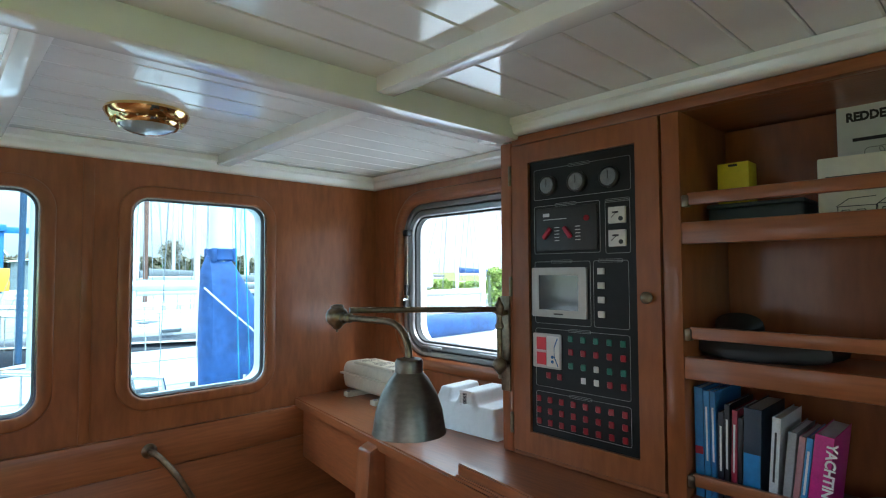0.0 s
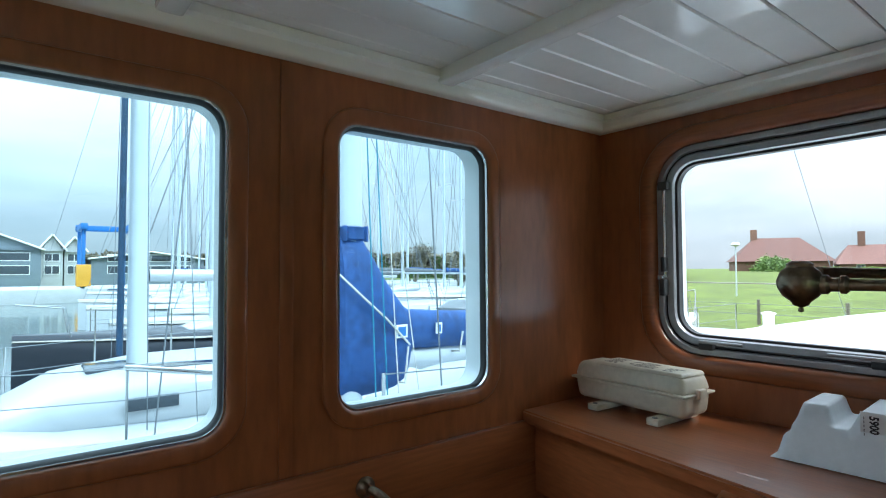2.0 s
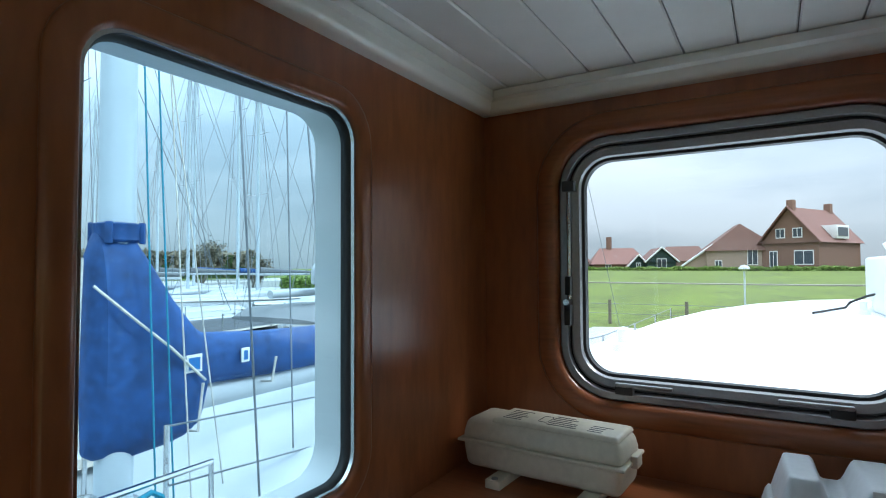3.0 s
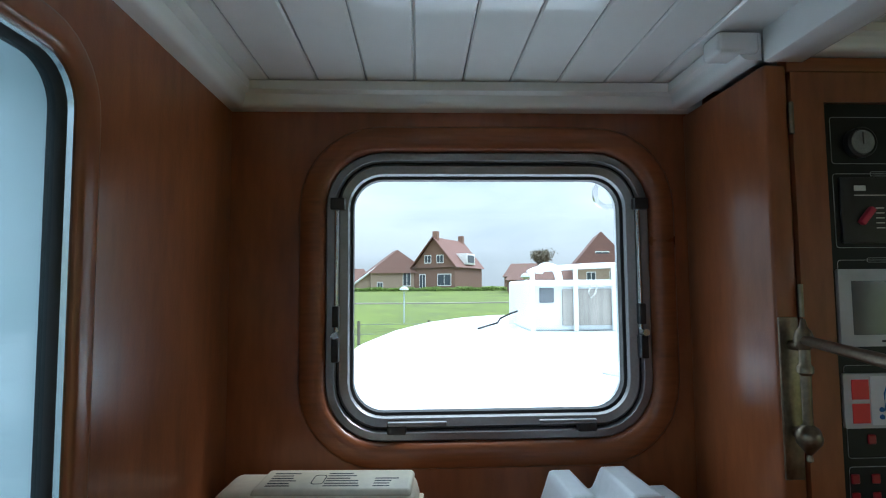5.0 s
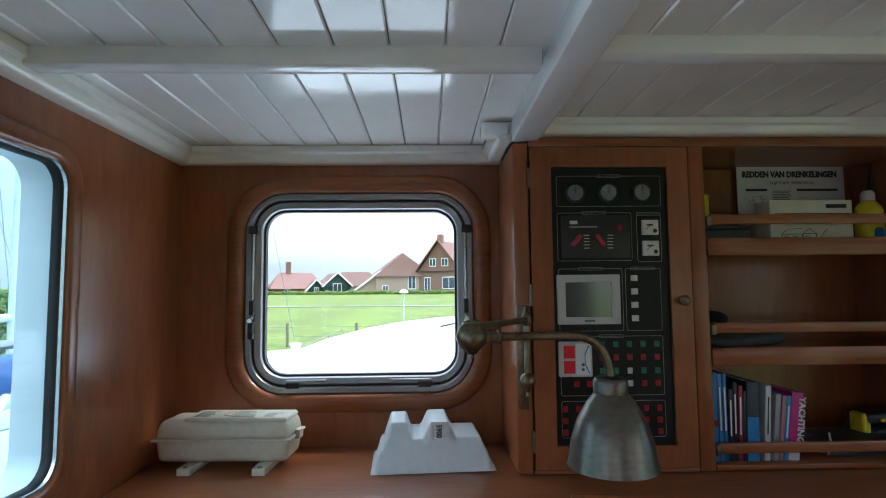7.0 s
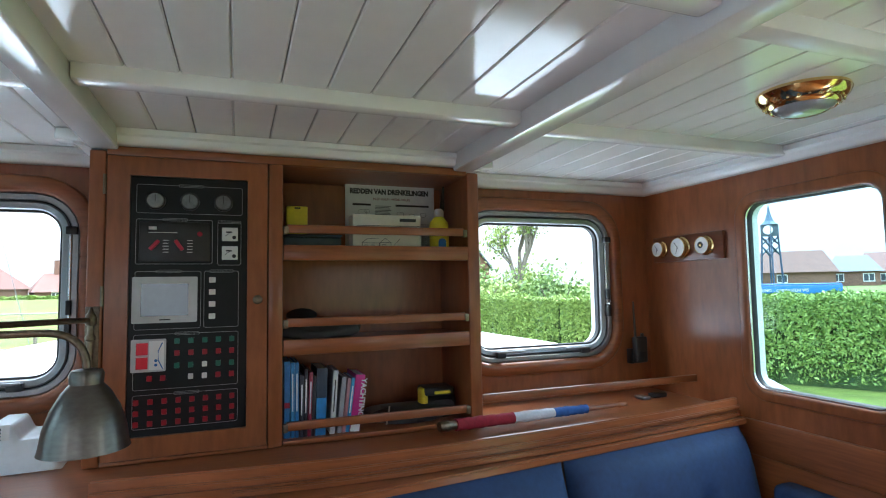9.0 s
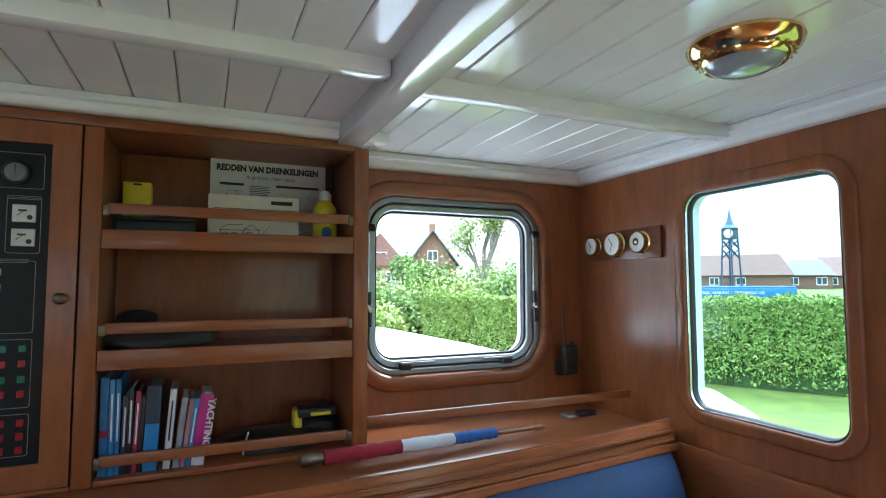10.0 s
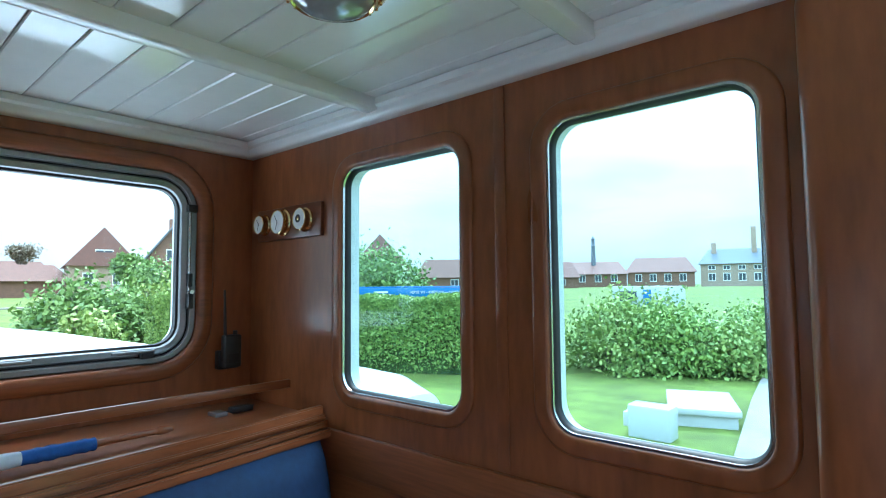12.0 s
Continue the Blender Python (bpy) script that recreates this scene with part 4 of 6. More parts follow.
part("shell", tray_mesh(), PLASTIC_WHITE, tr, smooth=60)
lb = part("sticker", box(-0.093, -0.0925, -0.048, 0.008, 0.105, 0.172, 0, m=TM), PAPER, tr, "white printed sticker")
text("model_number", "5900", 0.024, TM @ face_aft(-0.0940, -0.010, 0.163, -90), INK, lb, bold=0.03)
for k in range(5):
    part("print_line", box(-0.0942, -0.0936, 0.000 + 0.0, 0.0016, 0.108 + 0.011 * k, 0.115 + 0.011 * k, 0, m=TM), INK, lb)

# rolled flag on its staff
fl = thing("rolled_flag", (1.05, -0.85, CT), "red, white and blue flag rolled on a wooden staff", "flag")
FA, FB = Vector((0.962, -0.43, 1.062)), Vector((1.075, -1.285, 1.040))
P = lambda t: FA.lerp(FB, t)
part("staff", cylinder(P(0.02), P(0.985), 0.0125, 0.009), WOOD_Y, fl, "varnished wooden staff")
part("ferrule", lathe([(0, 0), (0.016, 0), (0.019, 0.006), (0.019, 0.035), (0.015, 0.04), (0.015, 0.062), (0, 0.062)], FA, FB - FA), OLD_BRASS, fl, "dark metal end ferrule")
part("tip", lathe([(0.009, 0), (0.013, 0.012), (0.012, 0.03), (0.008, 0.05), (0, 0.055)], P(0.945), FB - FA), WOOD_Y, fl)
rr = random.Random(9)
for nm, t0, t1, m in (("red_stripe", 0.075, 0.35, RED_FLAG), ("white_stripe", 0.35, 0.565, WHITE_FLAG), ("blue_stripe", 0.565, 0.755, BLUE_FLAG)):
    n = 14
    prof = [(0.014, 0.0)] + [(0.0215 + rr.uniform(-0.0018, 0.0018) - 0.006 * (t0 + (t1 - t0) * i / n), (t1 - t0) * (FB - FA).length * i / n) for i in range(n + 1)] + [(0.012, (t1 - t0) * (FB - FA).length)]
    part(nm, lathe(prof, P(t0), FB - FA), m, fl, nm.replace("_", " ") + " of rolled cloth")

# books
BZ, BXF = 1.034, 1.135
BOOKS = [  # thickness, height, depth, lean, colour, name
    (0.020, 0.255, 0.17, 0, (0.03, 0.17, 0.40)), (0.013, 0.25, 0.17, 0, (0.04, 0.22, 0.48)), (0.012, 0.25, 0.17, 0, (0.03, 0.16, 0.38)),
    (0.013, 0.205, 0.16, 1, (0.015, 0.017, 0.03)), (0.011, 0.225, 0.16, 1, (0.012, 0.012, 0.016)), (0.012, 0.215, 0.16, 2, (0.30, 0.02, 0.05)),
    (0.010, 0.20, 0.16, 2, (0.02, 0.02, 0.025)), (0.036, 0.225, 0.17, 2, (0.018, 0.035, 0.06)), (0.017, 0.215, 0.16, 4, (0.58, 0.60, 0.62)),
    (0.016, 0.19, 0.15, 6, (0.30, 0.31, 0.33)), (0.012, 0.185, 0.15, 7, (0.40, 0.20, 0.22)), (0.012, 0.185, 0.15, 7, (0.05, 0.26, 0.55)),
    (0.034, 0.195, 0.16, 7, (0.52, 0.02, 0.22))]
y = 0.060
for i, (th, h, dp, lean, c) in enumerate(BOOKS):
    y -= th / 2 + 0.0015 + (0.012 if i == 8 else 0) + (0.006 if i == 9 else 0)
    kind = ("blue paperback", "blue paperback", "blue paperback", "black paperback", "black paperback", "dark red paperback", "black paperback", "thick navy almanac", "pale grey hardback", "grey hardback", "pinkish paperback", "blue paperback", "thick magenta directory")[i]
    M = pose(BXF, y, BZ, lean, 0, 0)
    bk = thing("book", M.translation, f"{kind} standing in the bookcase", "book", "books in the bookcase")
    cm = material(kind.replace(" ", "_"), c, 0.4, 0, 0.08, (30, 30, 30))

    def bp(name, bm, mat, lab=""):
        bmesh.ops.transform(bm, matrix=M, verts=bm.verts)
        return part(name, bm, mat, bk, lab)

    bp("cover", box(0, dp, -th / 2, -th / 2 + 0.0016, 0, h, 0.0005, 1), cm)
    bp("cover", box(0, dp, th / 2 - 0.0016, th / 2, 0, h, 0.0005, 1), cm)
    bp("spine", box(-0.002, 0.002, -th / 2, th / 2, 0, h, 0.0015, 2), cm)
    bp("pages", box(0.0025, dp - 0.004, -th / 2 + 0.0018, th / 2 - 0.0018, 0.003, h - 0.003, 0, 1), PAPER, "white paper pages")
    if i == 7:
        bp("spine_band", box(-0.0028, -0.002, -th / 2 + 0.001, th / 2 - 0.001, 0.0, 0.125, 0), material("bright_blue_band", (0.03, 0.22, 0.52), 0.4), "bright blue band")
    if i in (0,):
        bp("spine_band", box(-0.0028, -0.002, -th / 2 + 0.001, th / 2 - 0.001, 0.10, 0.118, 0), RED_FLAG, "small red band")
    if i == 12:
        bp("spine_band", box(-0.0028, -0.002, -th / 2 + 0.001, th / 2 - 0.001, 0.0, 0.045, 0), PAPER, "white band")
        text("title", "YACHTING", 0.026, M @ face_aft(-0.0032, -0.006, h - 0.012, -90), PAPER, bk, bold=0.03)
    elif i in (3, 4, 5, 1, 2, 8, 11):
        bp("title_bar", box(-0.0028, -0.002, -0.002, 0.002, h * 0.35, h * 0.85, 0), PAPER if i != 8 else INK, "pale printed title")
    y -= th / 2

# upper shelf: yellow box, grey case, poster, card box, glue bottle
S1 = 1.672
S2 = 1.355
yb = thing("card_box", (1.29, 0.005, S1 + 0.06), "small yellow cardboard box standing on the grey case", "box")
part("body", box(1.265, 1.325, -0.034, 0.040, S1 + 0.0605, S1 + 0.166, 0.002), YELLOW, yb)
part("slot", box(1.2642, 1.2649, -0.008, 0.013, S1 + 0.156, S1 + 0.162, 0), INK, yb, "dark punched slot")
gc = thing("grey_case", (1.25, -0.06, S1), "flat blue-grey plastic case on the shelf", "case")
part("shell", box(1.235, 1.385, -0.155, 0.055, S1, S1 + 0.05, 0.008, 3), material("blue_grey_plastic", (0.05, 0.075, 0.09), 0.5), gc)
part("lid", box(1.233, 1.387, -0.157, 0.057, S1 + 0.051, S1 + 0.06, 0.003, 2), material("blue_grey_lid", (0.06, 0.085, 0.10), 0.45), gc)
po = thing("rescue_poster", (1.40, -0.38, S1), "white printed rescue instruction poster leaning on the shelf's back", "poster")
px = 1.378
part("sheet", box(px, px + 0.003, -0.575, -0.195, S1, 1.955, 0.0008, 1), PAPER, po)
text("heading", "REDDEN VAN DRENKELINGEN", 0.0285, face_aft(px - 0.001, -0.212, 1.917), INK, po, bold=0.05)
bpy.data.objects["heading"].data.transform(Matrix.Translation((0, -0.222, 0)) @ Matrix.Diagonal((1, 0.85, 1, 1)) @ Matrix.Translation((0, 0.222, 0)))
text("subheading", "BLIJF KALM, WERK VEILIG", 0.014, face_aft(px - 0.001, -0.31, 1.892), material("red_brown_ink", (0.25, 0.06, 0.06), 0.6), po)
for y0, y1, z0, z1 in ((-0.30, -0.225, 1.868, 1.876), (-0.55, -0.405, 1.868, 1.876), (-0.39, -0.315, 1.818, 1.824)):
    part("caption_bar", box(px - 0.0012, px - 0.0002, y0, y1, z0, z1, 0), INK, po)
for k in range(7):
    part("print_line", box(px - 0.001, px - 0.0002, -0.385 + 0.004 * (k % 3), -0.318, 1.832 + 0.0058 * k, 1.834 + 0.0058 * k, 0), INK, po)
for k, (yy, zz, r) in enumerate(((-0.265, 1.838, 0.018), (-0.245, 1.828, 0.010), (-0.285, 1.845, 0.010), (-0.425, 1.835, 0.014), (-0.475, 1.830, 0.012), (-0.525, 1.835, 0.012))):
    part("sketch", ring(front(px), (yy - r, yy + r, zz - r * 0.7, zz + r * 0.7), r * 0.5, [(0.0008, 0.0002), (0.0008, 0.001), (-0.0008, 0.001), (-0.0008, 0.0002)], 3), LABEL_GREY, po)
for k in range(12):
    part("print_line", box(px - 0.001, px - 0.0002, -0.55, -0.49 + 0.008 * (k % 2), 1.70 + 0.0085 * k, 1.702 + 0.0085 * k, 0), LABEL_GREY, po)
cb = thing("filing_box", (1.24, -0.33, S1), "cream cardboard filing box with a printed house", "box")
part("carton", box(1.20, 1.28, -0.455, -0.19, S1, S1 + 0.135, 0.002), CARD, cb)
part("printed_line", box(1.1988, 1.1996, -0.45, -0.205, S1 + 0.092, S1 + 0.094, 0), INK, cb)
part("brand_plate", box(1.1986, 1.1996, -0.435, -0.37, S1 + 0.110, S1 + 0.122, 0), INK, cb, "black oval plate with pale lettering")
for y0, y1, z0, z1 in ((-0.29, -0.225, 0.004, 0.028), (-0.245, -0.232, 0.010, 0.020), (-0.272, -0.258, 0.010, 0.020), (-0.335, -0.292, 0.004, 0.030), (-0.315, -0.300, 0.008, 0.022)):
    part("house_drawing", ring(front(1.1998), (y0, y1, S1 + z0, S1 + z1), 0.001, [(0.0008, 0), (0.0008, 0.001), (-0.0008, 0.001), (-0.0008, 0)], 2), INK, cb)
for p, q in (((-0.222, 0.028), (-0.245, 0.044)), ((-0.245, 0.044), (-0.29, 0.046)), ((-0.29, 0.028), (-0.313, 0.046)), ((-0.313, 0.046), (-0.338, 0.028)), ((-0.34, 0.01), (-0.37, 0.045))):
    part("house_drawing", cylinder((1.1994, p[0], S1 + p[1]), (1.1994, q[0], S1 + q[1]), 0.0008, n=5), INK, cb)
gb = thing("glue_bottle", (1.25, -0.548, S1), "yellow bottle with black pointed nozzle", "bottle")
part("body", lathe([(0, 0), (0.036, 0), (0.039, 0.010), (0.039, 0.078), (0.035, 0.090), (0.039, 0.102), (0.036, 0.118), (0.021, 0.136), (0.016, 0.141), (0, 0.141)], (1.25, -0.548, S1)), YELLOW, gb)
part("collar", lathe([(0, 0.140), (0.020, 0.140), (0.020, 0.162), (0.013, 0.172), (0, 0.172)], (1.25, -0.548, S1)), PAPER, gb, "white collar")
part("nozzle", lathe([(0.011, 0.171), (0.004, 0.268), (0, 0.270)], (1.25, -0.548, S1), (0.05, -0.10, 1)), BLACK, gb, "black pointed nozzle")
part("round_label", plate(front(1.25 - 0.0392), round_rect(-0.563, -0.531, S1 + 0.01, S1 + 0.05, 0.014), 0.001, 0.0), BANNER, gb, "blue and white round label")
# middle shelf: dark folded garment
dk = thing("dark_pouch", (1.27, -0.06, S2), "black soft pouch lying on the middle shelf", "pouch")
part("body", smooth_hull([(1.17, 0.06, S2, S2 + 0.03, -0.05, 0.8), (1.19, 0.14, S2, S2 + 0.055, -0.07, 0.7), (1.26, 0.15, S2, S2 + 0.065, -0.08, 0.7), (1.35, 0.13, S2, S2 + 0.05, -0.08, 0.8)]), BLACK, dk)
part("flap", smooth_hull([(1.20, 0.03, S2 + 0.05, S2 + 0.075, 0.0, 1), (1.24, 0.055, S2 + 0.055, S2 + 0.108, -0.01, 1), (1.30, 0.04, S2 + 0.05, S2 + 0.08, -0.01, 1)]), BLACK, dk)
# lower shelf: power tool, black bag
tl = thing("cordless_tool", (1.25, -0.53, 1.034), "yellow and black cordless power tool in the bookcase", "power tool")
part("body", smooth_hull([(1.20, 0.05, 1.034, 1.10, -0.53, 0.6), (1.24, 0.072, 1.034, 1.125, -0.53, 0.6), (1.32, 0.06, 1.034, 1.11, -0.53, 0.7)]), BLACK, tl)
part("grip", box(1.205, 1.27, -0.478, -0.452, 1.06, 1.145, 0.012, 3), YELLOW, tl, "yellow housing")
part("top", box(1.20, 1.30, -0.585, -0.46, 1.115, 1.148, 0.012, 3), BLACK, tl)
part("switch_band", box(1.192, 1.205, -0.565, -0.50, 1.122, 1.134, 0.004, 2), YELLOW, tl, "yellow band")
bg = thing("black_bag", (1.25, -0.37, 1.034), "black fabric bag lying beside the books", "bag")
part("body", smooth_hull([(1.16, 0.10, 1.034, 1.06, -0.40, 0.8), (1.20, 0.16, 1.034, 1.09, -0.41, 0.7), (1.30, 0.17, 1.034, 1.085, -0.41, 0.7), (1.37, 0.12, 1.034, 1.06, -0.41, 0.8)]), BLACK, bg)
part("strap", tube([(1.158, -0.30, 1.04), (1.15, -0.305, 1.075), (1.17, -0.315, 1.10)], 0.003, 6), CARD, bg, "pale strap")

# gauges on a board
gbd = thing("weather_instruments", (1.14, -HALF, 1.69), "three round brass weather instruments on a dark wooden board", "barometer")
part("board", box(0.938, 1.350, -HALF, -HALF + 0.016, 1.631, 1.752, 0.004), WOOD_DARK, gbd, "dark polished wooden board")
for gx, r, face in ((1.292, 0.040, 0), (1.163, 0.050, 1), (1.024, 0.043, 2)):
    c = (gx, -HALF + 0.016, 1.693)
    g = part("case", lathe([(0, 0), (r, 0), (r, 0.006), (r * 0.88, 0.010), (r * 0.88, 0.022), (r * 0.94, 0.026), (r * 0.93, 0.031), (r * 0.86, 0.033), (r * 0.84, 0.028), (0, 0.028)], c, (0, 1, 0), 36), BRASS, gbd, "polished brass case")
    part("dial", lathe([(0, 0.0285), (r * 0.84, 0.0285), (r * 0.84, 0.030), (0, 0.030)], c, (0, 1, 0), 36), PAPER, g, "white dial")
    if face == 2:
        part("dial_centre", lathe([(0, 0.030), (r * 0.34, 0.030), (r * 0.34, 0.0315), (r * 0.2, 0.0315), (0, 0.0315)], (gx + 0.006, c[1], c[2] + 0.002), (0, 1, 0)), INK, g, "black dial centre")
        part("boss", lathe([(0, 0.0315), (r * 0.16, 0.0315), (0, 0.034)], (gx + 0.006, c[1], c[2] + 0.002), (0, 1, 0)), BRASS, g)
    else:
        for a in (35, 160):
            m = Matrix.Translation((gx, c[1] + 0.031, c[2])) @ Matrix.Rotation(radians(a), 4, "Y")
            part("hand", box(-0.0012, 0.0012, -0.0004, 0.0004, -0.006, r * 0.6, 0, m=m), INK, g)

# hand-held radio in its holder, phone and cable
vh = thing("radio_handset", (1.38, -1.615, 1.15), "black hand-held marine radio on the front wall", "radio")
part("holder", box(1.385, FRONT - 0.001, -1.660, -1.580, 1.145, 1.215, 0.005), BLACK, vh)
part("body", box(1.352, 1.384, -1.655, -1.585, 1.152, 1.275, 0.008, 3), BLACK, vh)
part("antenna", cylinder((1.368, -1.595, 1.274), (1.368, -1.590, 1.445), 0.006, 0.004), BLACK, vh)
part("dial_knob", cylinder((1.368, -1.635, 1.274), (1.368, -1.635, 1.290), 0.008), BLACK, vh)
part("speaker", box(1.349, 1.353, -1.643, -1.600, 1.17, 1.205, 0.002), RUBBER, vh)
ph = thing("small_gadget", (1.23, -1.520, CT), "small silver gadget with black cable on the counter", "gadget")
part("body", box(1.19, 1.25, -1.520, -1.475, CT, CT + 0.014, 0.004), ALU, ph)
part("plug", box(1.20, 1.235, -1.620, -1.540, CT, CT + 0.022, 0.006), BLACK, ph)
part("cable", tube([(1.22, -1.520, CT + 0.006), (1.235, -1.550, CT + 0.005), (1.22, -1.620, CT + 0.005), (1.27, -1.660, CT + 0.005)], 0.003, 6), BLACK, ph)


# ---------------- own boat outside the windows ----------------
deck = thing("foredeck", (4, 0, 0), "white painted steel cabin roof ahead of the wheelhouse", "boat deck", kind="structure")
outline = [(1.545, 1.80), (2.6, 1.82), (4.0, 1.74), (5.2, 1.55), (6.3, 1.22), (7.2, 0.75), (7.65, 0.3), (7.75, 0.0)]
outline = outline + [(x, -y) for x, y in reversed(outline[:-1])]
bm = plate(level(0), outline, -0.9, 1.15)
top = [e for e in bm.edges if all(v.co.z > 1.1 for v in e.verts)]
bmesh.ops.bevel(bm, geom=top, offset=0.05, segments=4, affect="EDGES")
part("cabin_roof", bm, DECK, deck)
part("hatch_rim", box(3.9, 4.5, -1.3, -0.85, 1.15, 1.17, 0.008), DECK, deck)
for x, y in ((2.55, 1.60), (5.3, 0.42), (5.62, 0.30)):
    part("deck_fitting", lathe([(0, 0), (0.05, 0), (0.045, 0.03), (0.025, 0.04), (0.025, 0.09), (0.035, 0.10), (0, 0.11)], (x, y, 1.15), n=14), STEEL_WHITE, deck)
part("mooring_line", tube([(5.1, 0.75, 1.165), (5.4, 0.62, 1.17), (5.62, 0.50, 1.18), (5.7, 0.46, 1.22), (5.58, 0.36, 1.28), (5.3, 0.24, 1.34)], 0.010, 8), RUBBER, deck, "black mooring line")
solid("hull", plate(level(0), [(-6, 2.25), (3, 2.3), (6.5, 1.7), (8.4, 0.5), (8.7, 0), (8.4, -0.5), (6.5, -1.7), (3, -2.2), (-6, -2.2)], -1.4, -0.07), DECK, "white painted hull of the own boat", "boat hull", kind="structure")
hs = thing("deck_housing", (5.2, -0.4, 1.15), "white railed companionway housing on the foredeck", "deck housing")
part("box", box(4.9, 6.0, -1.05, 0.12, 1.152, 1.60, 0.03, 3), STEEL_WHITE, hs)
part("slatted_side", box(4.87, 4.899, -0.95, -0.17, 1.20, 1.52, 0.004), TEAK, hs, "grey slatted wooden panel")
part("side_opening", box(4.885, 4.899, -0.10, 0.03, 1.40, 1.53, 0.006), GREY_CANVAS, hs, "dark side opening")
for y in (0.10, -0.28, -0.62, -1.0):
    part("rail_post", cylinder((4.84, y, 1.152), (4.84, y, 1.69 + 0.04 * (0.1 - y)), 0.022, n=10), STEEL_WHITE, hs)
part("hand_rail", tube([(4.84, 0.14, 1.66), (4.84, 0.08, 1.69), (4.84, -0.4, 1.72), (4.84, -1.02, 1.735)], 0.026, 10), STEEL_WHITE, hs)
part("hand_rail", tube([(4.84, 0.10, 1.56), (4.84, -1.0, 1.565)], 0.02, 10), STEEL_WHITE, hs)
part("vent_cowl", tube(arc((5.1, -0.20, 1.60), (5.1, -0.20, 1.72), (5.1, -0.10, 1.73)) + arc((5.1, -0.08, 1.73), (5.1, -0.02, 1.73), (5.1, -0.02, 1.66)), 0.035, 10), STEEL_WHITE, hs)
part("rope_loop", tube([(4.81, -0.46, 1.56), (4.80, -0.44, 1.48), (4.80, -0.40, 1.44), (4.80, -0.38, 1.49), (4.81, -0.41, 1.56)], 0.008, 6), ROPE, hs, "hanging rope loop")
hs.location.y += 0.20
fm = thing("fore_mast", (2.6, 0.30, 1.15), "grey steel signal mast with searchlight on the deck", "mast")
part("column", cylinder((2.6, 0.30, 1.152), (2.6, 0.30, 4.2), 0.075, 0.07, 20), MAST, fm)
part("foot", lathe([(0, 0), (0.15, 0), (0.15, 0.02), (0.09, 0.05), (0, 0.05)], (2.6, 0.30, 1.152)), STEEL_WHITE, fm)
part("searchlight", ring(front(2.54), (0.365, 0.485, 1.905, 2.03), 0.055, [(0.010, -0.012), (0.010, 0.012), (-0.010, 0.012), (-0.010, -0.012)]), CHROME, fm, "bright ring-shaped light")
wc = thing("raft_cover", (1.7, -2.4, 0.2), "white rounded cover on the starboard side deck", "cover")
part("shell", smooth_hull([(1.25, 0.10, 0.30, 0.72, -2.6, 0.7), (1.35, 0.22, 0.22, 0.90, -2.6, 0.55), (1.6, 0.26, 0.20, 0.97, -2.6, 0.5), (2.4, 0.26, 0.20, 1.0, -2.6, 0.5), (2.9, 0.22, 0.22, 0.92, -2.6, 0.55), (3.0, 0.1, 0.3, 0.7, -2.6, 0.7)]), WHITE_HULL, wc)
part("cradle", box(1.4, 2.8, -2.75, -2.0, -0.069, 0.215, 0.005), STEEL_WHITE, wc)


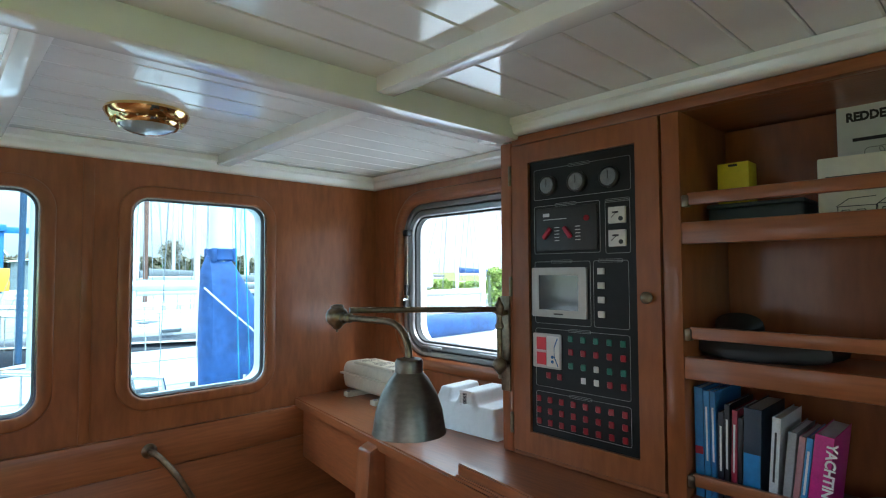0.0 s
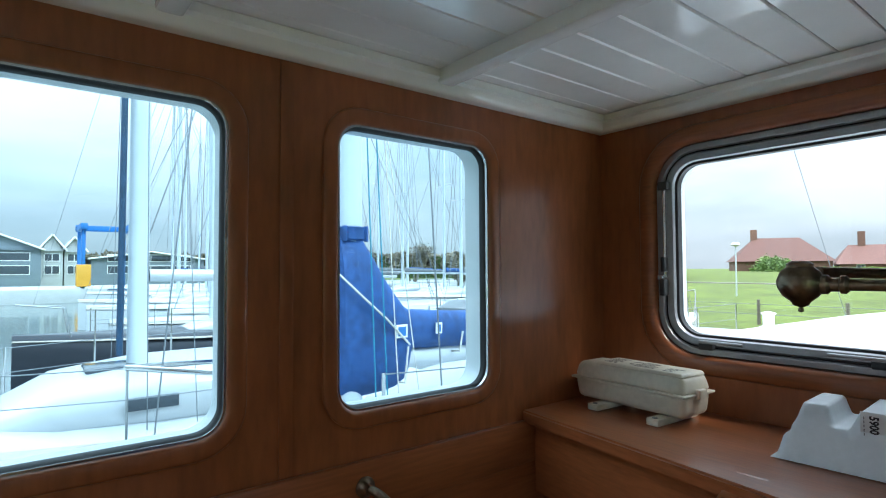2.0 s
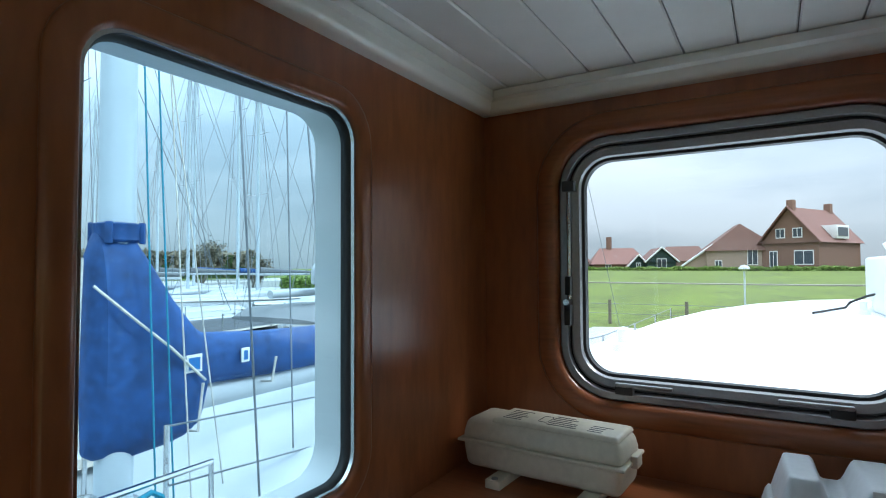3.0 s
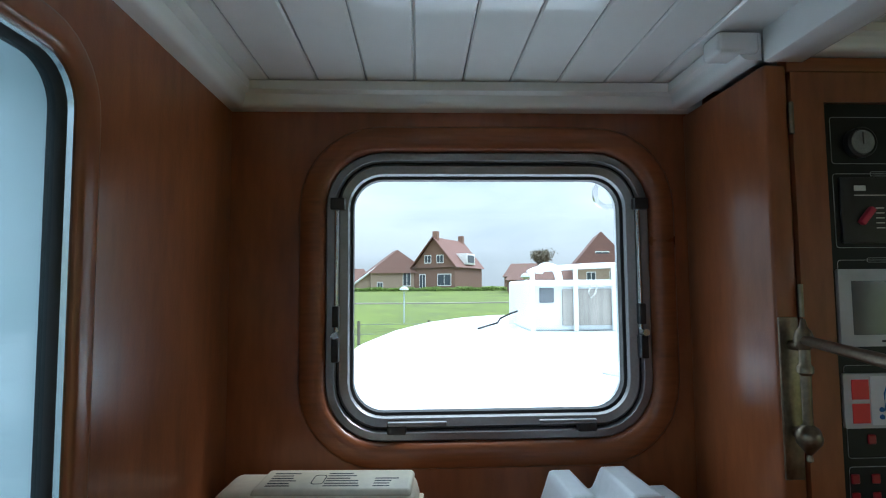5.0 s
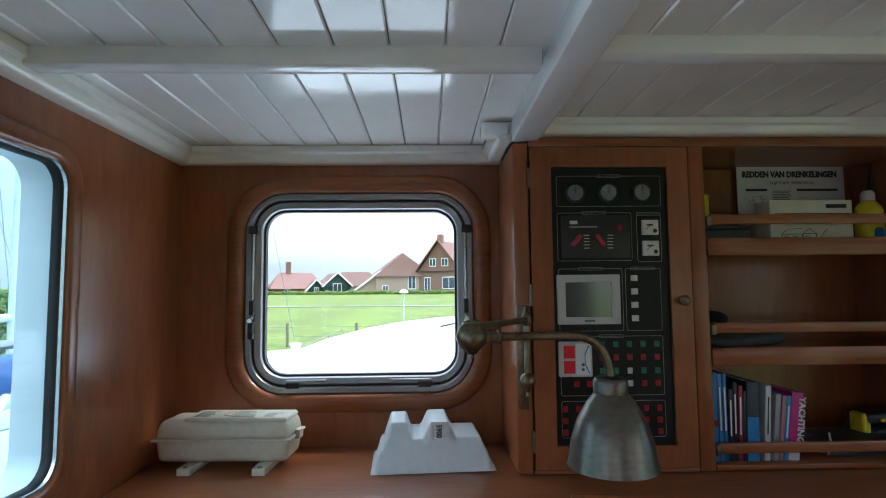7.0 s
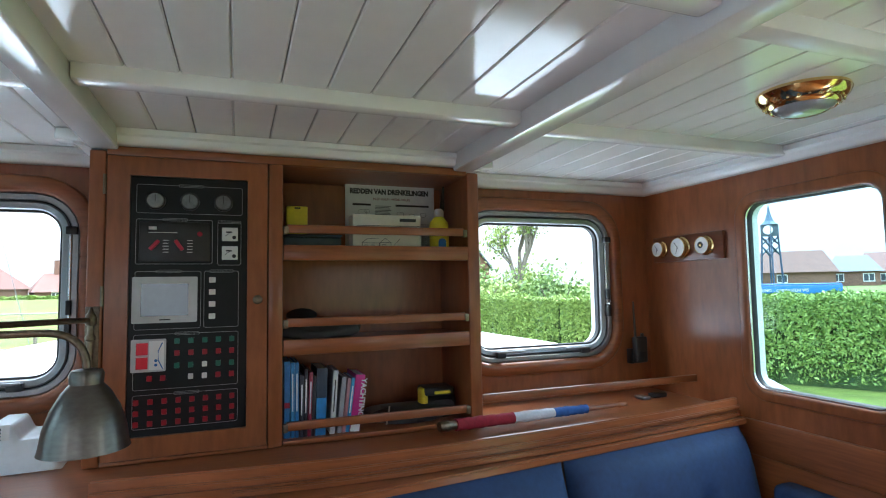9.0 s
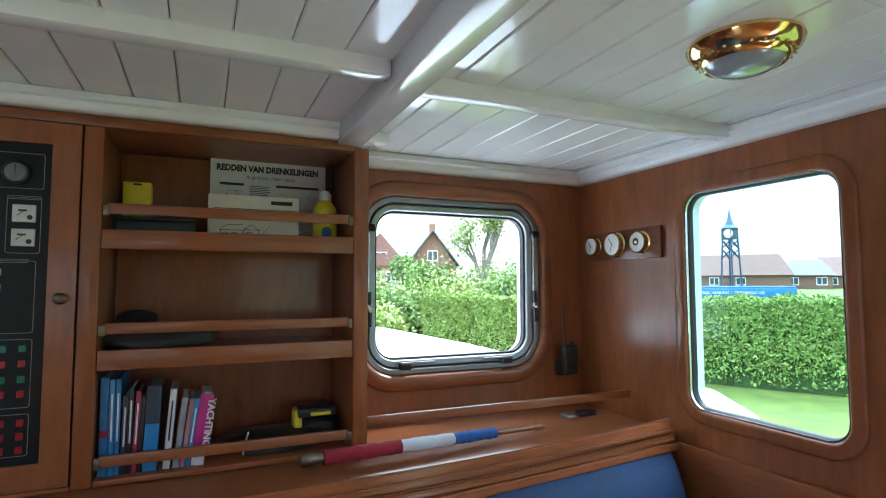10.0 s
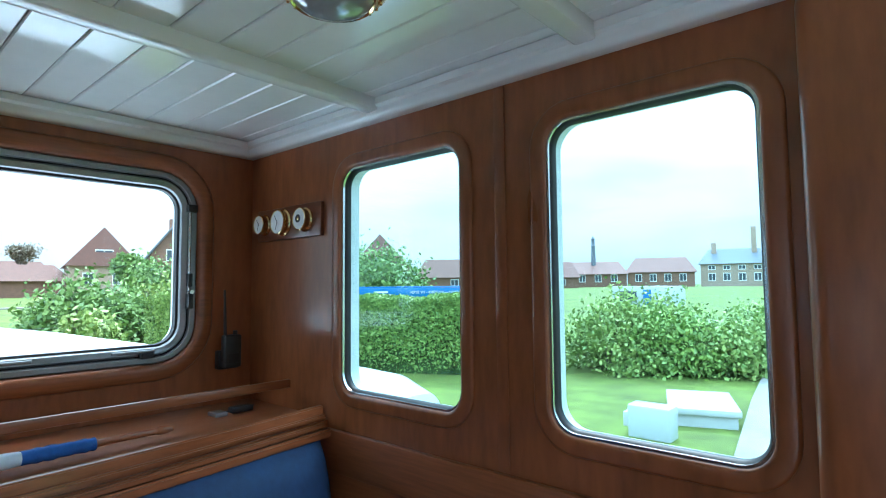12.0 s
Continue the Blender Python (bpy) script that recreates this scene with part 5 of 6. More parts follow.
# ---------------- moored yachts ----------------
def yacht(x0, x1, y, w, deck_z, hull_mat, mast_x, mast_h, label, bow=-1, r=0.07, cabin=None, boom_z=None, boom_dir=1, detail=True, mast_mat=None, cover=None, hatch=True):
    ob = thing("sailing_yacht", ((x0 + x1) / 2, y, -1.0), label, "sailing yacht", "moored sailing yachts")
    n = 10
    secs = []
    for i in range(n + 1):
        t = i / n
        k = t if bow < 0 else 1 - t
        half = w / 2 * min(1.0, 0.05 + 1.15 * math.sin(min(1.0, k * 1.25) * 1.5708)) * (1 if k < 0.8 else 1 - 0.25 * (k - 0.8) / 0.2)
        secs.append((x0 + (x1 - x0) * t, half, -1.3, deck_z + 0.12 * (1 - k) ** 2, y, 0.45))
    part("hull", smooth_hull(secs, 20), hull_mat, ob)
    part("rubbing_strake", smooth_hull([(s[0], s[1] + 0.012, s[3] - 0.16, s[3] - 0.11, y, 0.5) for s in secs], 12), TEAK, ob, "pale wooden rubbing strake")
    cx0, cx1, cw, ch = cabin or (x0 + (x1 - x0) * 0.28, x0 + (x1 - x0) * 0.72, w * 0.55, 0.28)
    part("coachroof", smooth_hull([(cx0, cw * 0.28, deck_z - 0.1, deck_z + ch * 0.25, y, 0.6), (cx0 + 0.5, cw * 0.42, deck_z - 0.1, deck_z + ch * 0.8, y, 0.5), (cx0 + 1.3, cw * 0.5, deck_z - 0.1, deck_z + ch, y, 0.45), (cx1 - 0.2, cw * 0.5, deck_z - 0.1, deck_z + ch, y, 0.45), (cx1, cw * 0.45, deck_z - 0.1, deck_z + ch * 0.7, y, 0.5)], 24), WHITE_HULL, ob, "white rounded coachroof")
    if detail:
        for k in range(3):
            wx = cx0 + 1.0 + k * 0.75
            if wx + 0.4 < cx1:
                part("side_light", box(wx, wx + 0.42, y - cw * 0.5 - 0.012, y - cw * 0.5 + 0.02, deck_z + ch * 0.28, deck_z + ch * 0.55, 0.01), WINDOW_DARK, ob, "dark cabin window")
        if hatch:
            part("deck_hatch", box(cx0 + 0.75, cx0 + 1.2, y - 0.22, y + 0.22, deck_z + ch * 0.86, deck_z + ch * 0.98, 0.02), WINDOW_DARK, ob, "smoked deck hatch")
    m = part("mast", cylinder((mast_x, y, deck_z), (mast_x, y, mast_h), r, r * 0.8, 14), mast_mat or MAST, ob, "tall grey aluminium mast")
    for f in (0.45, 0.72):
        z = deck_z + (mast_h - deck_z) * f
        part("spreader", tube([(mast_x, y - 0.75, z + 0.05), (mast_x, y, z), (mast_x, y + 0.75, z + 0.05)], 0.018, 6), MAST, m)
    for px, py in ((x0 + 0.15, y), (x1 - 0.15, y), (mast_x - 0.1, y - w * 0.46), (mast_x - 0.1, y + w * 0.46), (mast_x + 0.3, y - w * 0.46), (mast_x + 0.3, y + w * 0.46)):
        part("stay", cylinder((px, py, deck_z), (mast_x, y, mast_h * 0.97), 0.0045 if detail else 0.012, n=5), WIRE, ob)
    if boom_z:
        bl = (x1 - x0) * 0.33
        part("boom", cylinder((mast_x + boom_dir * 0.1, y, boom_z), (mast_x + boom_dir * bl, y, boom_z - 0.02), 0.065, n=12), WHITE_HULL, ob, "white boom")
        if cover:
            part("sail_cover", smooth_hull([(mast_x + boom_dir * (0.1 + bl * t), 0.10, boom_z + 0.03, boom_z + 0.05 + 0.28 * (1 - t * 0.7), y, 0.8) for t in (0, 0.1, 0.4, 0.7, 1)], 14), cover, ob, "fabric sail cover")
    if detail:
        for s in (-1, 1):
            for k in range(7):
                sx = x0 + (x1 - x0) * (0.12 + 0.12 * k)
                kk = (sx - x0) / (x1 - x0)
                hw = w / 2 * min(1.0, 0.05 + 1.15 * math.sin(min(1.0, (kk if bow < 0 else 1 - kk) * 1.25) * 1.5708)) - 0.05
                part("stanchion", cylinder((sx, y + s * hw, deck_z - 0.1), (sx, y + s * hw, deck_z + 0.55), 0.012, n=6), CHROME, ob)
            pts = []
            for k in range(7):
                sx = x0 + (x1 - x0) * (0.12 + 0.12 * k)
                kk = (sx - x0) / (x1 - x0)
                pts.append((sx, y + s * (w / 2 * min(1.0, 0.05 + 1.15 * math.sin(min(1.0, (kk if bow < 0 else 1 - kk) * 1.25) * 1.5708)) - 0.05)))
            for h in (0.28, 0.54):
                part("life_line", tube([(a, b, deck_z + h) for a, b in pts], 0.005, 5), WIRE, ob)
        bx0 = x0 if bow < 0 else x1
        part("pulpit", tube([(bx0 - bow * 0.9, y - 0.42, deck_z + 0.05), (bx0 - bow * 0.8, y - 0.40, deck_z + 0.6), (bx0 - bow * 0.05, y, deck_z + 0.68), (bx0 - bow * 0.8, y + 0.40, deck_z + 0.6), (bx0 - bow * 0.9, y + 0.42, deck_z + 0.05)], 0.016, 8), CHROME, ob, "bright steel pulpit")
    return ob


# the neighbour with the blue canvas cover
MX, MY = 1.56, 3.65
ya = yacht(0.25, 11.5, MY, 2.5, 0.30, WHITE_HULL, MX, 13, "white sailing yacht with blue canvas sail cover alongside", r=0.082, cabin=(1.75, 7.5, 1.9, 0.36), hatch=False)
cv = part("sail_cover", smooth_hull([(sx + MX - 1.5, *rest) for sx, *rest in [(1.36, 0.06, 0.70, 1.60, MY, 0.9), (1.40, 0.13, 0.67, 1.70, MY, 0.9), (1.55, 0.15, 0.65, 1.68, MY - 0.02, 0.8), (1.62, 0.16, 0.66, 1.56, MY - 0.03, 0.8), (1.70, 0.16, 0.67, 1.42, MY - 0.04, 0.8), (1.78, 0.15, 0.69, 1.31, MY - 0.05, 0.8), (1.845, 0.12, 0.73, 1.23, MY - 0.06, 0.8), (1.89, 0.11, 0.93, 1.20, MY - 0.06, 0.8), (2.3, 0.115, 0.915, 1.17, MY - 0.08, 0.8), (3.2, 0.11, 0.905, 1.15, MY - 0.10, 0.8), (4.4, 0.10, 0.92, 1.12, MY - 0.12, 0.8)]], 28), CANVAS, ya, "rain-spotted blue canvas sail cover")
part("boom", cylinder((1.6, MY - 0.05, 0.865), (4.5, MY - 0.12, 0.88), 0.07, n=14), WHITE_HULL, ya, "white boom")
part("collar", lathe([(0.086, 0), (0.104, 0.012), (0.100, 0.055), (0.108, 0.085), (0.087, 0.092)], (MX, MY, 1.655)), CANVAS, cv, "gathered canvas collar")
for k in range(4):
    part("strap", box(-0.016, 0.016, -0.012, 0.012, -0.05, 0.05, 0.004, m=pose(MX, MY, 1.70, 0, 0, 45 + 90 * k) @ Matrix.Translation((0, -0.108, 0))), CANVAS, cv, "short canvas strap")
for p in ((1.78, 1.07, 0.085, 0.085), (2.10, 1.07, 0.05, 0.075)):
    lab = part("badge", box(p[0], p[0] + p[2], MY - 0.215, MY - 0.205, p[1] - p[3] / 2, p[1] + p[3] / 2, 0.001), PAPER, cv, "small white sailmaker's badge")
    part("badge_mark", box(p[0] + 0.012, p[0] + p[2] - 0.012, MY - 0.2165, MY - 0.2152, p[1] - p[3] / 2 + 0.012, p[1] + p[3] / 2 - 0.014, 0), BANNER, lab)
for x, z0, z1 in ((2.32, 0.90, 1.17), (1.86, 0.74, 1.20)):
    part("lashing", tube([(x, MY - 0.23, (z0 + z1) / 2 + 0.0), (x - 0.02, MY - 0.22, z0), (x - 0.02, MY - 0.05, z0 - 0.02)], 0.008, 6), ROPE, cv, "white lashing")
part("lashing", tube([(1.40, MY - 0.12, 1.46), (1.55, MY - 0.19, 1.30), (1.70, MY - 0.22, 1.16), (1.88, MY - 0.22, 0.98)], 0.007, 6), ROPE, cv, "white lashing")
part("edge_cord", tube([(1.39, MY - 0.04, 1.58), (1.375, MY - 0.05, 1.2), (1.38, MY - 0.05, 0.75)], 0.008, 6), ROPE, cv)
for i, (a, b, mt) in enumerate((((1.62, MY - 0.24, 0.45), (1.52, MY - 0.08, 5.5), TEAL_ROPE), ((1.70, MY - 0.25, 0.45), (1.56, MY - 0.08, 5.5), TEAL_ROPE), ((1.95, MY - 0.28, 0.40), (1.66, MY - 0.1, 3.2), ROPE), ((1.78, MY - 0.26, 0.45), (1.60, MY - 0.1, 5), ROPE), ((2.25, MY - 0.45, 0.3), (2.2, MY - 0.35, 5), WIRE))):
    part("halyard", tube([a, Vector(a).lerp(Vector(b), 0.5), b], 0.0042, 6), mt, ya, "thin running line")
part("winch", lathe([(0, 0), (0.07, 0), (0.06, 0.05), (0.045, 0.09), (0.06, 0.14), (0, 0.15)], (1.36, MY - 0.12, 0.42)), CHROME, ya, "bright steel winch")
part("mast_pulpit", tube([(1.15, MY - 0.45, 0.3), (1.15, MY - 0.45, 0.66), (1.75, MY - 0.45, 0.66), (1.75, MY - 0.45, 0.3)], 0.016, 8), CHROME, ya, "bright steel mast rail")
part("rope_coil", tube([(1.45 + 0.07 * math.cos(a * 0.7), MY - 0.47, 0.54 + 0.09 * math.sin(a * 0.7)) for a in range(24)], 0.012, 6), TEAL_ROPE, ya, "coiled teal line")
part("strut", cylinder((2.1, MY - 0.6, 0.40), (2.95, MY - 0.35, 0.95), 0.022, n=8), MAST, ya)

ya.location.x -= 0.17

yb2 = yacht(-2.6, 4.3, 6.9, 2.6, 0.12, WHITE_HULL, 0.97, 14, "white sailing yacht with low rounded coachroof", r=0.10, cabin=(-0.25, 3.4, 1.9, 0.42), boom_z=1.42)
part("furled_sail", cylinder((0.80, 6.83, 0.62), (0.86, 6.85, 12), 0.032, n=10), NAVY_HULL, yb2, "dark furled sail beside the mast")
yb2.location.x -= 0.30
yc = yacht(-0.40, 10.3, 13.6, 3.2, 0.15, DARK_HULL, 3.2, 15, "dark-hulled sailing yacht with bright pulpit rails", boom_z=1.1, cover=GREY_CANVAS)
yd = yacht(4.9, 13.5, 7.6, 2.8, 0.22, WHITE_HULL, 8.6, 14, "white sailing yacht with radar dome and grey canopy", bow=1, boom_z=1.15, boom_dir=-1)
rd = part("radar_post", cylinder((6.62, 7.32, 0.2), (6.62, 7.32, 1.28), 0.035, n=10), WHITE_HULL, yd)
part("radar_dome", lathe([(0, 0), (0.13, 0.0), (0.19, 0.04), (0.20, 0.12), (0.20, 0.24), (0.17, 0.33), (0.10, 0.39), (0, 0.41)], (6.62, 7.32, 1.24)), WHITE_HULL, rd, "white radar dome")
part("canopy", smooth_hull([(5.6, 0.9, 0.72, 0.80, 7.4, 0.8), (6.0, 1.05, 0.76, 0.92, 7.4, 0.6), (7.0, 1.05, 0.78, 0.94, 7.4, 0.6), (7.6, 0.95, 0.74, 0.84, 7.4, 0.8)], 20), GREY_CANVAS, yd, "grey canvas cockpit canopy")
r = random.Random(12)
for i in range(20):
    y = 15.5 + 3.2 * (i // 2) + r.uniform(-0.4, 0.4)
    x = (r.uniform(-3.5, 1.0) if i % 2 else r.uniform(8.5, 12.5)) + 0.14 * y
    yacht(x, x + 10, y, 3.0, 0.1 + r.uniform(0, 0.2), WHITE_HULL if r.random() < 0.75 else NAVY_HULL, x + 3.8 + r.uniform(0, 1), r.uniform(10.5, 15.5), "distant white sailing yacht moored in the harbour", r=0.085, boom_z=1.2 + r.uniform(0, 0.3), detail=False, cover=CANVAS if r.random() < 0.3 else GREY_CANVAS, mast_mat=TILE_BROWN if i == 5 else None)
jt = thing("jetty", (4, 10, -0.6), "grey wooden jetty between the moored yachts", "jetty")
part("deck_boards", box(-8, 16, 9.6, 10.6, -0.62, -0.5, 0.01), TEAK, jt)
for k in range(9):
    part("pile", cylinder((-7 + 2.8 * k, 9.5, -2.4), (-7 + 2.8 * k, 9.5, 0.25), 0.11, n=12), BARK, jt, "round wooden pile")


# ---------------- buildings ----------------
def window_at(parent, m, u, z, w, h, frame=TRIM_WHITE, cross=True):
    fr = box(-0.06, 0.02, u - w / 2, u + w / 2, z, z + h, 0)
    bmesh.ops.transform(fr, matrix=m, verts=fr.verts)
    wd = part("window", fr, frame, parent, "white framed window")
    g = (w - 0.24) / 2 if cross else w - 0.2
    for k in ((-1, 1) if cross else (0,)):
        c = u + k * (g / 2 + 0.04)
        pb = box(-0.075, -0.062, c - g / 2, c + g / 2, z + 0.1, z + h - 0.1, 0)
        bmesh.ops.transform(pb, matrix=m, verts=pb.verts)
        part("pane", pb, WINDOW_DARK, wd)


def house(x, y, z, w, d, wall_h, roof_h, yaw, wall, roof, label, windows=(), gable=True, hip=0.0, chimneys=(), trim=None, half=False, dormer=None):
    """A house whose front, w wide, looks towards -x before the turn; gable: the ridge runs away from the viewer."""
    m = pose(x, y, z, 0, 0, yaw)
    ob = thing("house", (x, y, z), label, "house")
    bm = box(0, d, -w / 2, w / 2, -1.5, wall_h, 0)
    bmesh.ops.transform(bm, matrix=m, verts=bm.verts)
    part("wall", bm, wall, ob)
    o = 0.35
    bm = bmesh.new()
    if gable:
        a = [(-o, -w / 2 - o, wall_h - o * 0.5), (-o, w / 2 + o, wall_h - o * 0.5), (-o + hip, 0, wall_h + roof_h)]
        b = [(d + o, -w / 2 - o, wall_h - o * 0.5), (d + o, w / 2 + o, wall_h - o * 0.5), (d + o - hip, 0, wall_h + roof_h)]
        va, vb = [bm.verts.new(m @ Vector(p)) for p in a], [bm.verts.new(m @ Vector(p)) for p in b]
        bm.faces.new((va[1], va[2], vb[2], vb[1]))
        bm.faces.new((va[2], va[0], vb[0], vb[2]))
        bm.faces.new((va[0], va[1], vb[1], vb[0]))
        if hip:
            bm.faces.new(va)
        bm.faces.new(vb)
        part("roof", bm, roof, ob, "tiled roof", 0)
        if not hip:
            gb2 = bmesh.new()
            tri = [gb2.verts.new(m @ Vector(p)) for p in ((0, -w / 2, wall_h - 0.02), (0, w / 2, wall_h - 0.02), (0, 0, wall_h + roof_h - 0.12))]
            f = gb2.faces.new(tri)
            e = bmesh.ops.extrude_face_region(gb2, geom=[f])["geom"]
            bmesh.ops.translate(gb2, vec=m.to_3x3() @ Vector((d * 0.9, 0, 0)), verts=[v for v in e if isinstance(v, bmesh.types.BMVert)])
            part("gable", gb2, wall, ob, "", 0)
            for s in (-1, 1):
                part("verge_board", cylinder(m @ Vector((-o - 0.02, s * (w / 2 + o), wall_h - o * 0.5)), m @ Vector((-o - 0.02, 0, wall_h + roof_h)), 0.10, n=6), trim or roof, ob)
    else:
        h = min(d, w) / 2
        pts = [(-o, -w / 2 - o, wall_h - 0.1), (-o, w / 2 + o, wall_h - 0.1), (d + o, w / 2 + o, wall_h - 0.1), (d + o, -w / 2 - o, wall_h - 0.1), (d / 2, -w / 2 + hip, wall_h + roof_h), (d / 2, w / 2 - hip, wall_h + roof_h)]
        v = [bm.verts.new(m @ Vector(p)) for p in pts]
        for f in ((0, 1, 5, 4), (1, 2, 5), (2, 3, 4, 5), (3, 0, 4), (0, 3, 2, 1)):
            bm.faces.new([v[i] for i in f])
        part("roof", bm, roof, ob, "tiled roof", 0)
    for cx, cy, ch in chimneys:
        bm = box(cx - 0.35, cx + 0.35, cy - 0.35, cy + 0.35, wall_h, wall_h + ch, 0.03)
        bmesh.ops.transform(bm, matrix=m, verts=bm.verts)
        part("chimney", bm, wall, ob, "brick chimney")
    for u, zz, ww, hh in windows:
        window_at(ob, m, u, zz, ww, hh)
    if dormer:
        u, zz = dormer
        bm = box(d * 0.35, d * 0.65, -w / 2 - 0.3, -w / 2 + 1.6, zz, zz + 1.5, 0.02)
        bmesh.ops.transform(bm, matrix=m, verts=bm.verts)
        dm = part("dormer", bm, TRIM_WHITE, ob, "white dormer")
        bm = box(d * 0.38, d * 0.62, -w / 2 - 0.33, -w / 2 - 0.31, zz + 0.25, zz + 1.25, 0)
        bmesh.ops.transform(bm, matrix=m, verts=bm.verts)
        part("pane", bm, WINDOW_DARK, dm)
    return ob


house(72, -0.6, 1.0, 6.0, 9.5, 3.2, 3.9, -28, BRICK_MAT, TILE_RED, "brown brick house with steep red tiled roof", [(-1.5, 0.6, 2.0, 1.6), (1.7, 0.3, 0.9, 1.9), (-0.9, 3.6, 1.0, 1.1), (0.9, 3.6, 1.0, 1.1)], True, 0, [(0.6, 0, 4.7), (9, 0, 4.7)], dormer=(0, 3.5))
house(73, 4.0, 1.0, 7.6, 7, 2.5, 3.1, 12, BRICK_PALE, TILE_BROWN, "pale brick house with weathered hipped roof", [(-1.0, 0.6, 1.1, 1.9), (2.6, 0.3, 0.8, 0.9)], True, 1.8)
lean = thing("lean_to", (73, 7.6, 1.0), "low brick lean-to with white sloping verge", "shed")
bm = plate(front(73.2), [(7.4, 0.2), (10.6, 0.2), (10.6, 1.5), (7.4, 3.8)], 0, -4)
part("wall", bm, BRICK_PALE, lean)
part("verge_board", cylinder((73.0, 10.8, 1.4), (73.0, 7.1, 4.1), 0.14, n=6), TRIM_WHITE, lean, "white sloping verge board")
house(73, 13.0, 0.9, 3.4, 7, 1.3, 1.7, 20, GREEN_PAINT, TILE_RED, "dark green boarded house with white gable trim", [(0, 0.4, 1.2, 1.2)], True, 0, trim=TRIM_WHITE)
house(77, 11.2, 0.9, 6, 6, 1.4, 1.9, 5, BRICK_PALE, TILE_BROWN, "low cottage with brown tiled roof", gable=False, hip=1)
house(75, 18.6, 0.8, 7, 8, 1.1, 2.2, 20, BRICK_MAT, TILE_RED, "low farmhouse with broad red tiled roof", [(1.5, 0.2, 0.8, 0.8)], gable=False, hip=1.2, chimneys=[(4, 1, 3.8)])
house(73.5, 15.9, 0.8, 2.4, 4, 0.7, 1.5, 20, GREEN_PAINT, TILE_RED, "small dark gabled shed with white trim", [(0, 0.6, 0.6, 0.6)], True, 0, trim=TRIM_WHITE)
house(72, 27.0, 0.7, 10, 8, 1.6, 2.9, 30, BRICK_MAT, TILE_RED, "long farmhouse with red tiled roof", gable=False, hip=2.5, chimneys=[(4, 2.5, 4.0)])
house(78, -15.0, 0.9, 8, 7, 2.1, 1.9, -8, BRICK_MAT, TILE_BROWN, "low brick house with brown tiled roof", [(-2, 0.5, 1.2, 1.0), (2, 0.5, 1.2, 1.0)], gable=False, hip=1)
house(57.7, -18.3, 0.8, 5.6, 9, 3.0, 3.6, -12, BRICK_PALE, TILE_RED, "brick house with steep orange tiled roof", [(0, 3.4, 1.5, 1.0), (-1.2, 1, 1, 1.2), (1.2, 1, 1, 1.2)], True, 0.8)
house(56.2, -24.0, 0.8, 5.4, 9, 3.0, 3.9, -18, BRICK_MAT, SLATE, "brick house with steep dark gable roof", [(0, 3.4, 1.2, 1.2)], True, 0, [(0.5, 0, 4.7)])
house(59.5, -12.2, 0.8, 7.5, 6, 1.5, 1.5, -8, BRICK_MAT, TILE_BROWN, "low house with brown tiled roof", gable=False, hip=1)

# clock tower
ct = thing("clock_tower", (39.2, -50.6, 1.0), "dark timber clock tower with pointed blue spire", "clock tower")
TXY = (39.2, -50.6)
part("spire", lathe([(0.85, 7.35), (0.42, 7.75), (0.18, 8.5), (0.0, 9.6)], (*TXY, 0), n=8), material("blue_slate", (0.07, 0.12, 0.17), 0.6), ct, "blue-grey spire", 0)
part("clock_room", box(TXY[0] - 0.58, TXY[0] + 0.58, TXY[1] - 0.58, TXY[1] + 0.58, 6.2, 7.4, 0.03), material("tower_boards", (0.05, 0.075, 0.10), 0.6), ct)
part("clock_face", lathe([(0, 0), (0.45, 0), (0.45, 0.04), (0, 0.04)], (TXY[0] - 0.3, TXY[1] + 0.60, 6.8), (-0.3, 1, 0)), PAPER, ct, "round clock face")
for a in (-1, 1):
    for b in (-1, 1):
        part("post", cylinder((TXY[0] + a * 0.68, TXY[1] + b * 0.68, 1), (TXY[0] + a * 0.5, TXY[1] + b * 0.5, 6.3), 0.09, n=6), NAVY_HULL, ct)
    for z in (4.2, 5.2):
        part("brace", cylinder((TXY[0] - 0.6, TXY[1] + a * 0.6, z), (TXY[0] + 0.55, TXY[1] + a * 0.55, z + 1), 0.07, n=5), NAVY_HULL, ct)
        part("brace", cylinder((TXY[0] + 0.6, TXY[1] + a * 0.6, z), (TXY[0] - 0.55, TXY[1] + a * 0.55, z + 1), 0.07, n=5), NAVY_HULL, ct)
        part("brace", cylinder((TXY[0] + a * 0.6, TXY[1] - 0.6, z), (TXY[0] + a * 0.55, TXY[1] + 0.55, z + 1), 0.07, n=5), NAVY_HULL, ct)
for x, y, w, h, yaw, rf, lab in ((42, -53.5, 12, 2.3, -52, TILE_BROWN, "broad town house with brown tiled roof"), (38, -61, 4.5, 1.7, -56, SLATE, "low house with slate roof"), (38, -68, 7, 2.2, -60, TILE_RED, "town house with orange roof"), (47, -41, 7, 2.0, -42, TILE_RED, "town house with red roof")):
    house(x, y, 1.0, w, 6, 1.6, h, yaw, BRICK_MAT, rf, lab, [(-1.3, 0.4, 1, 0.9), (1.3, 0.4, 1, 0.9)], gable=False, hip=0.8)
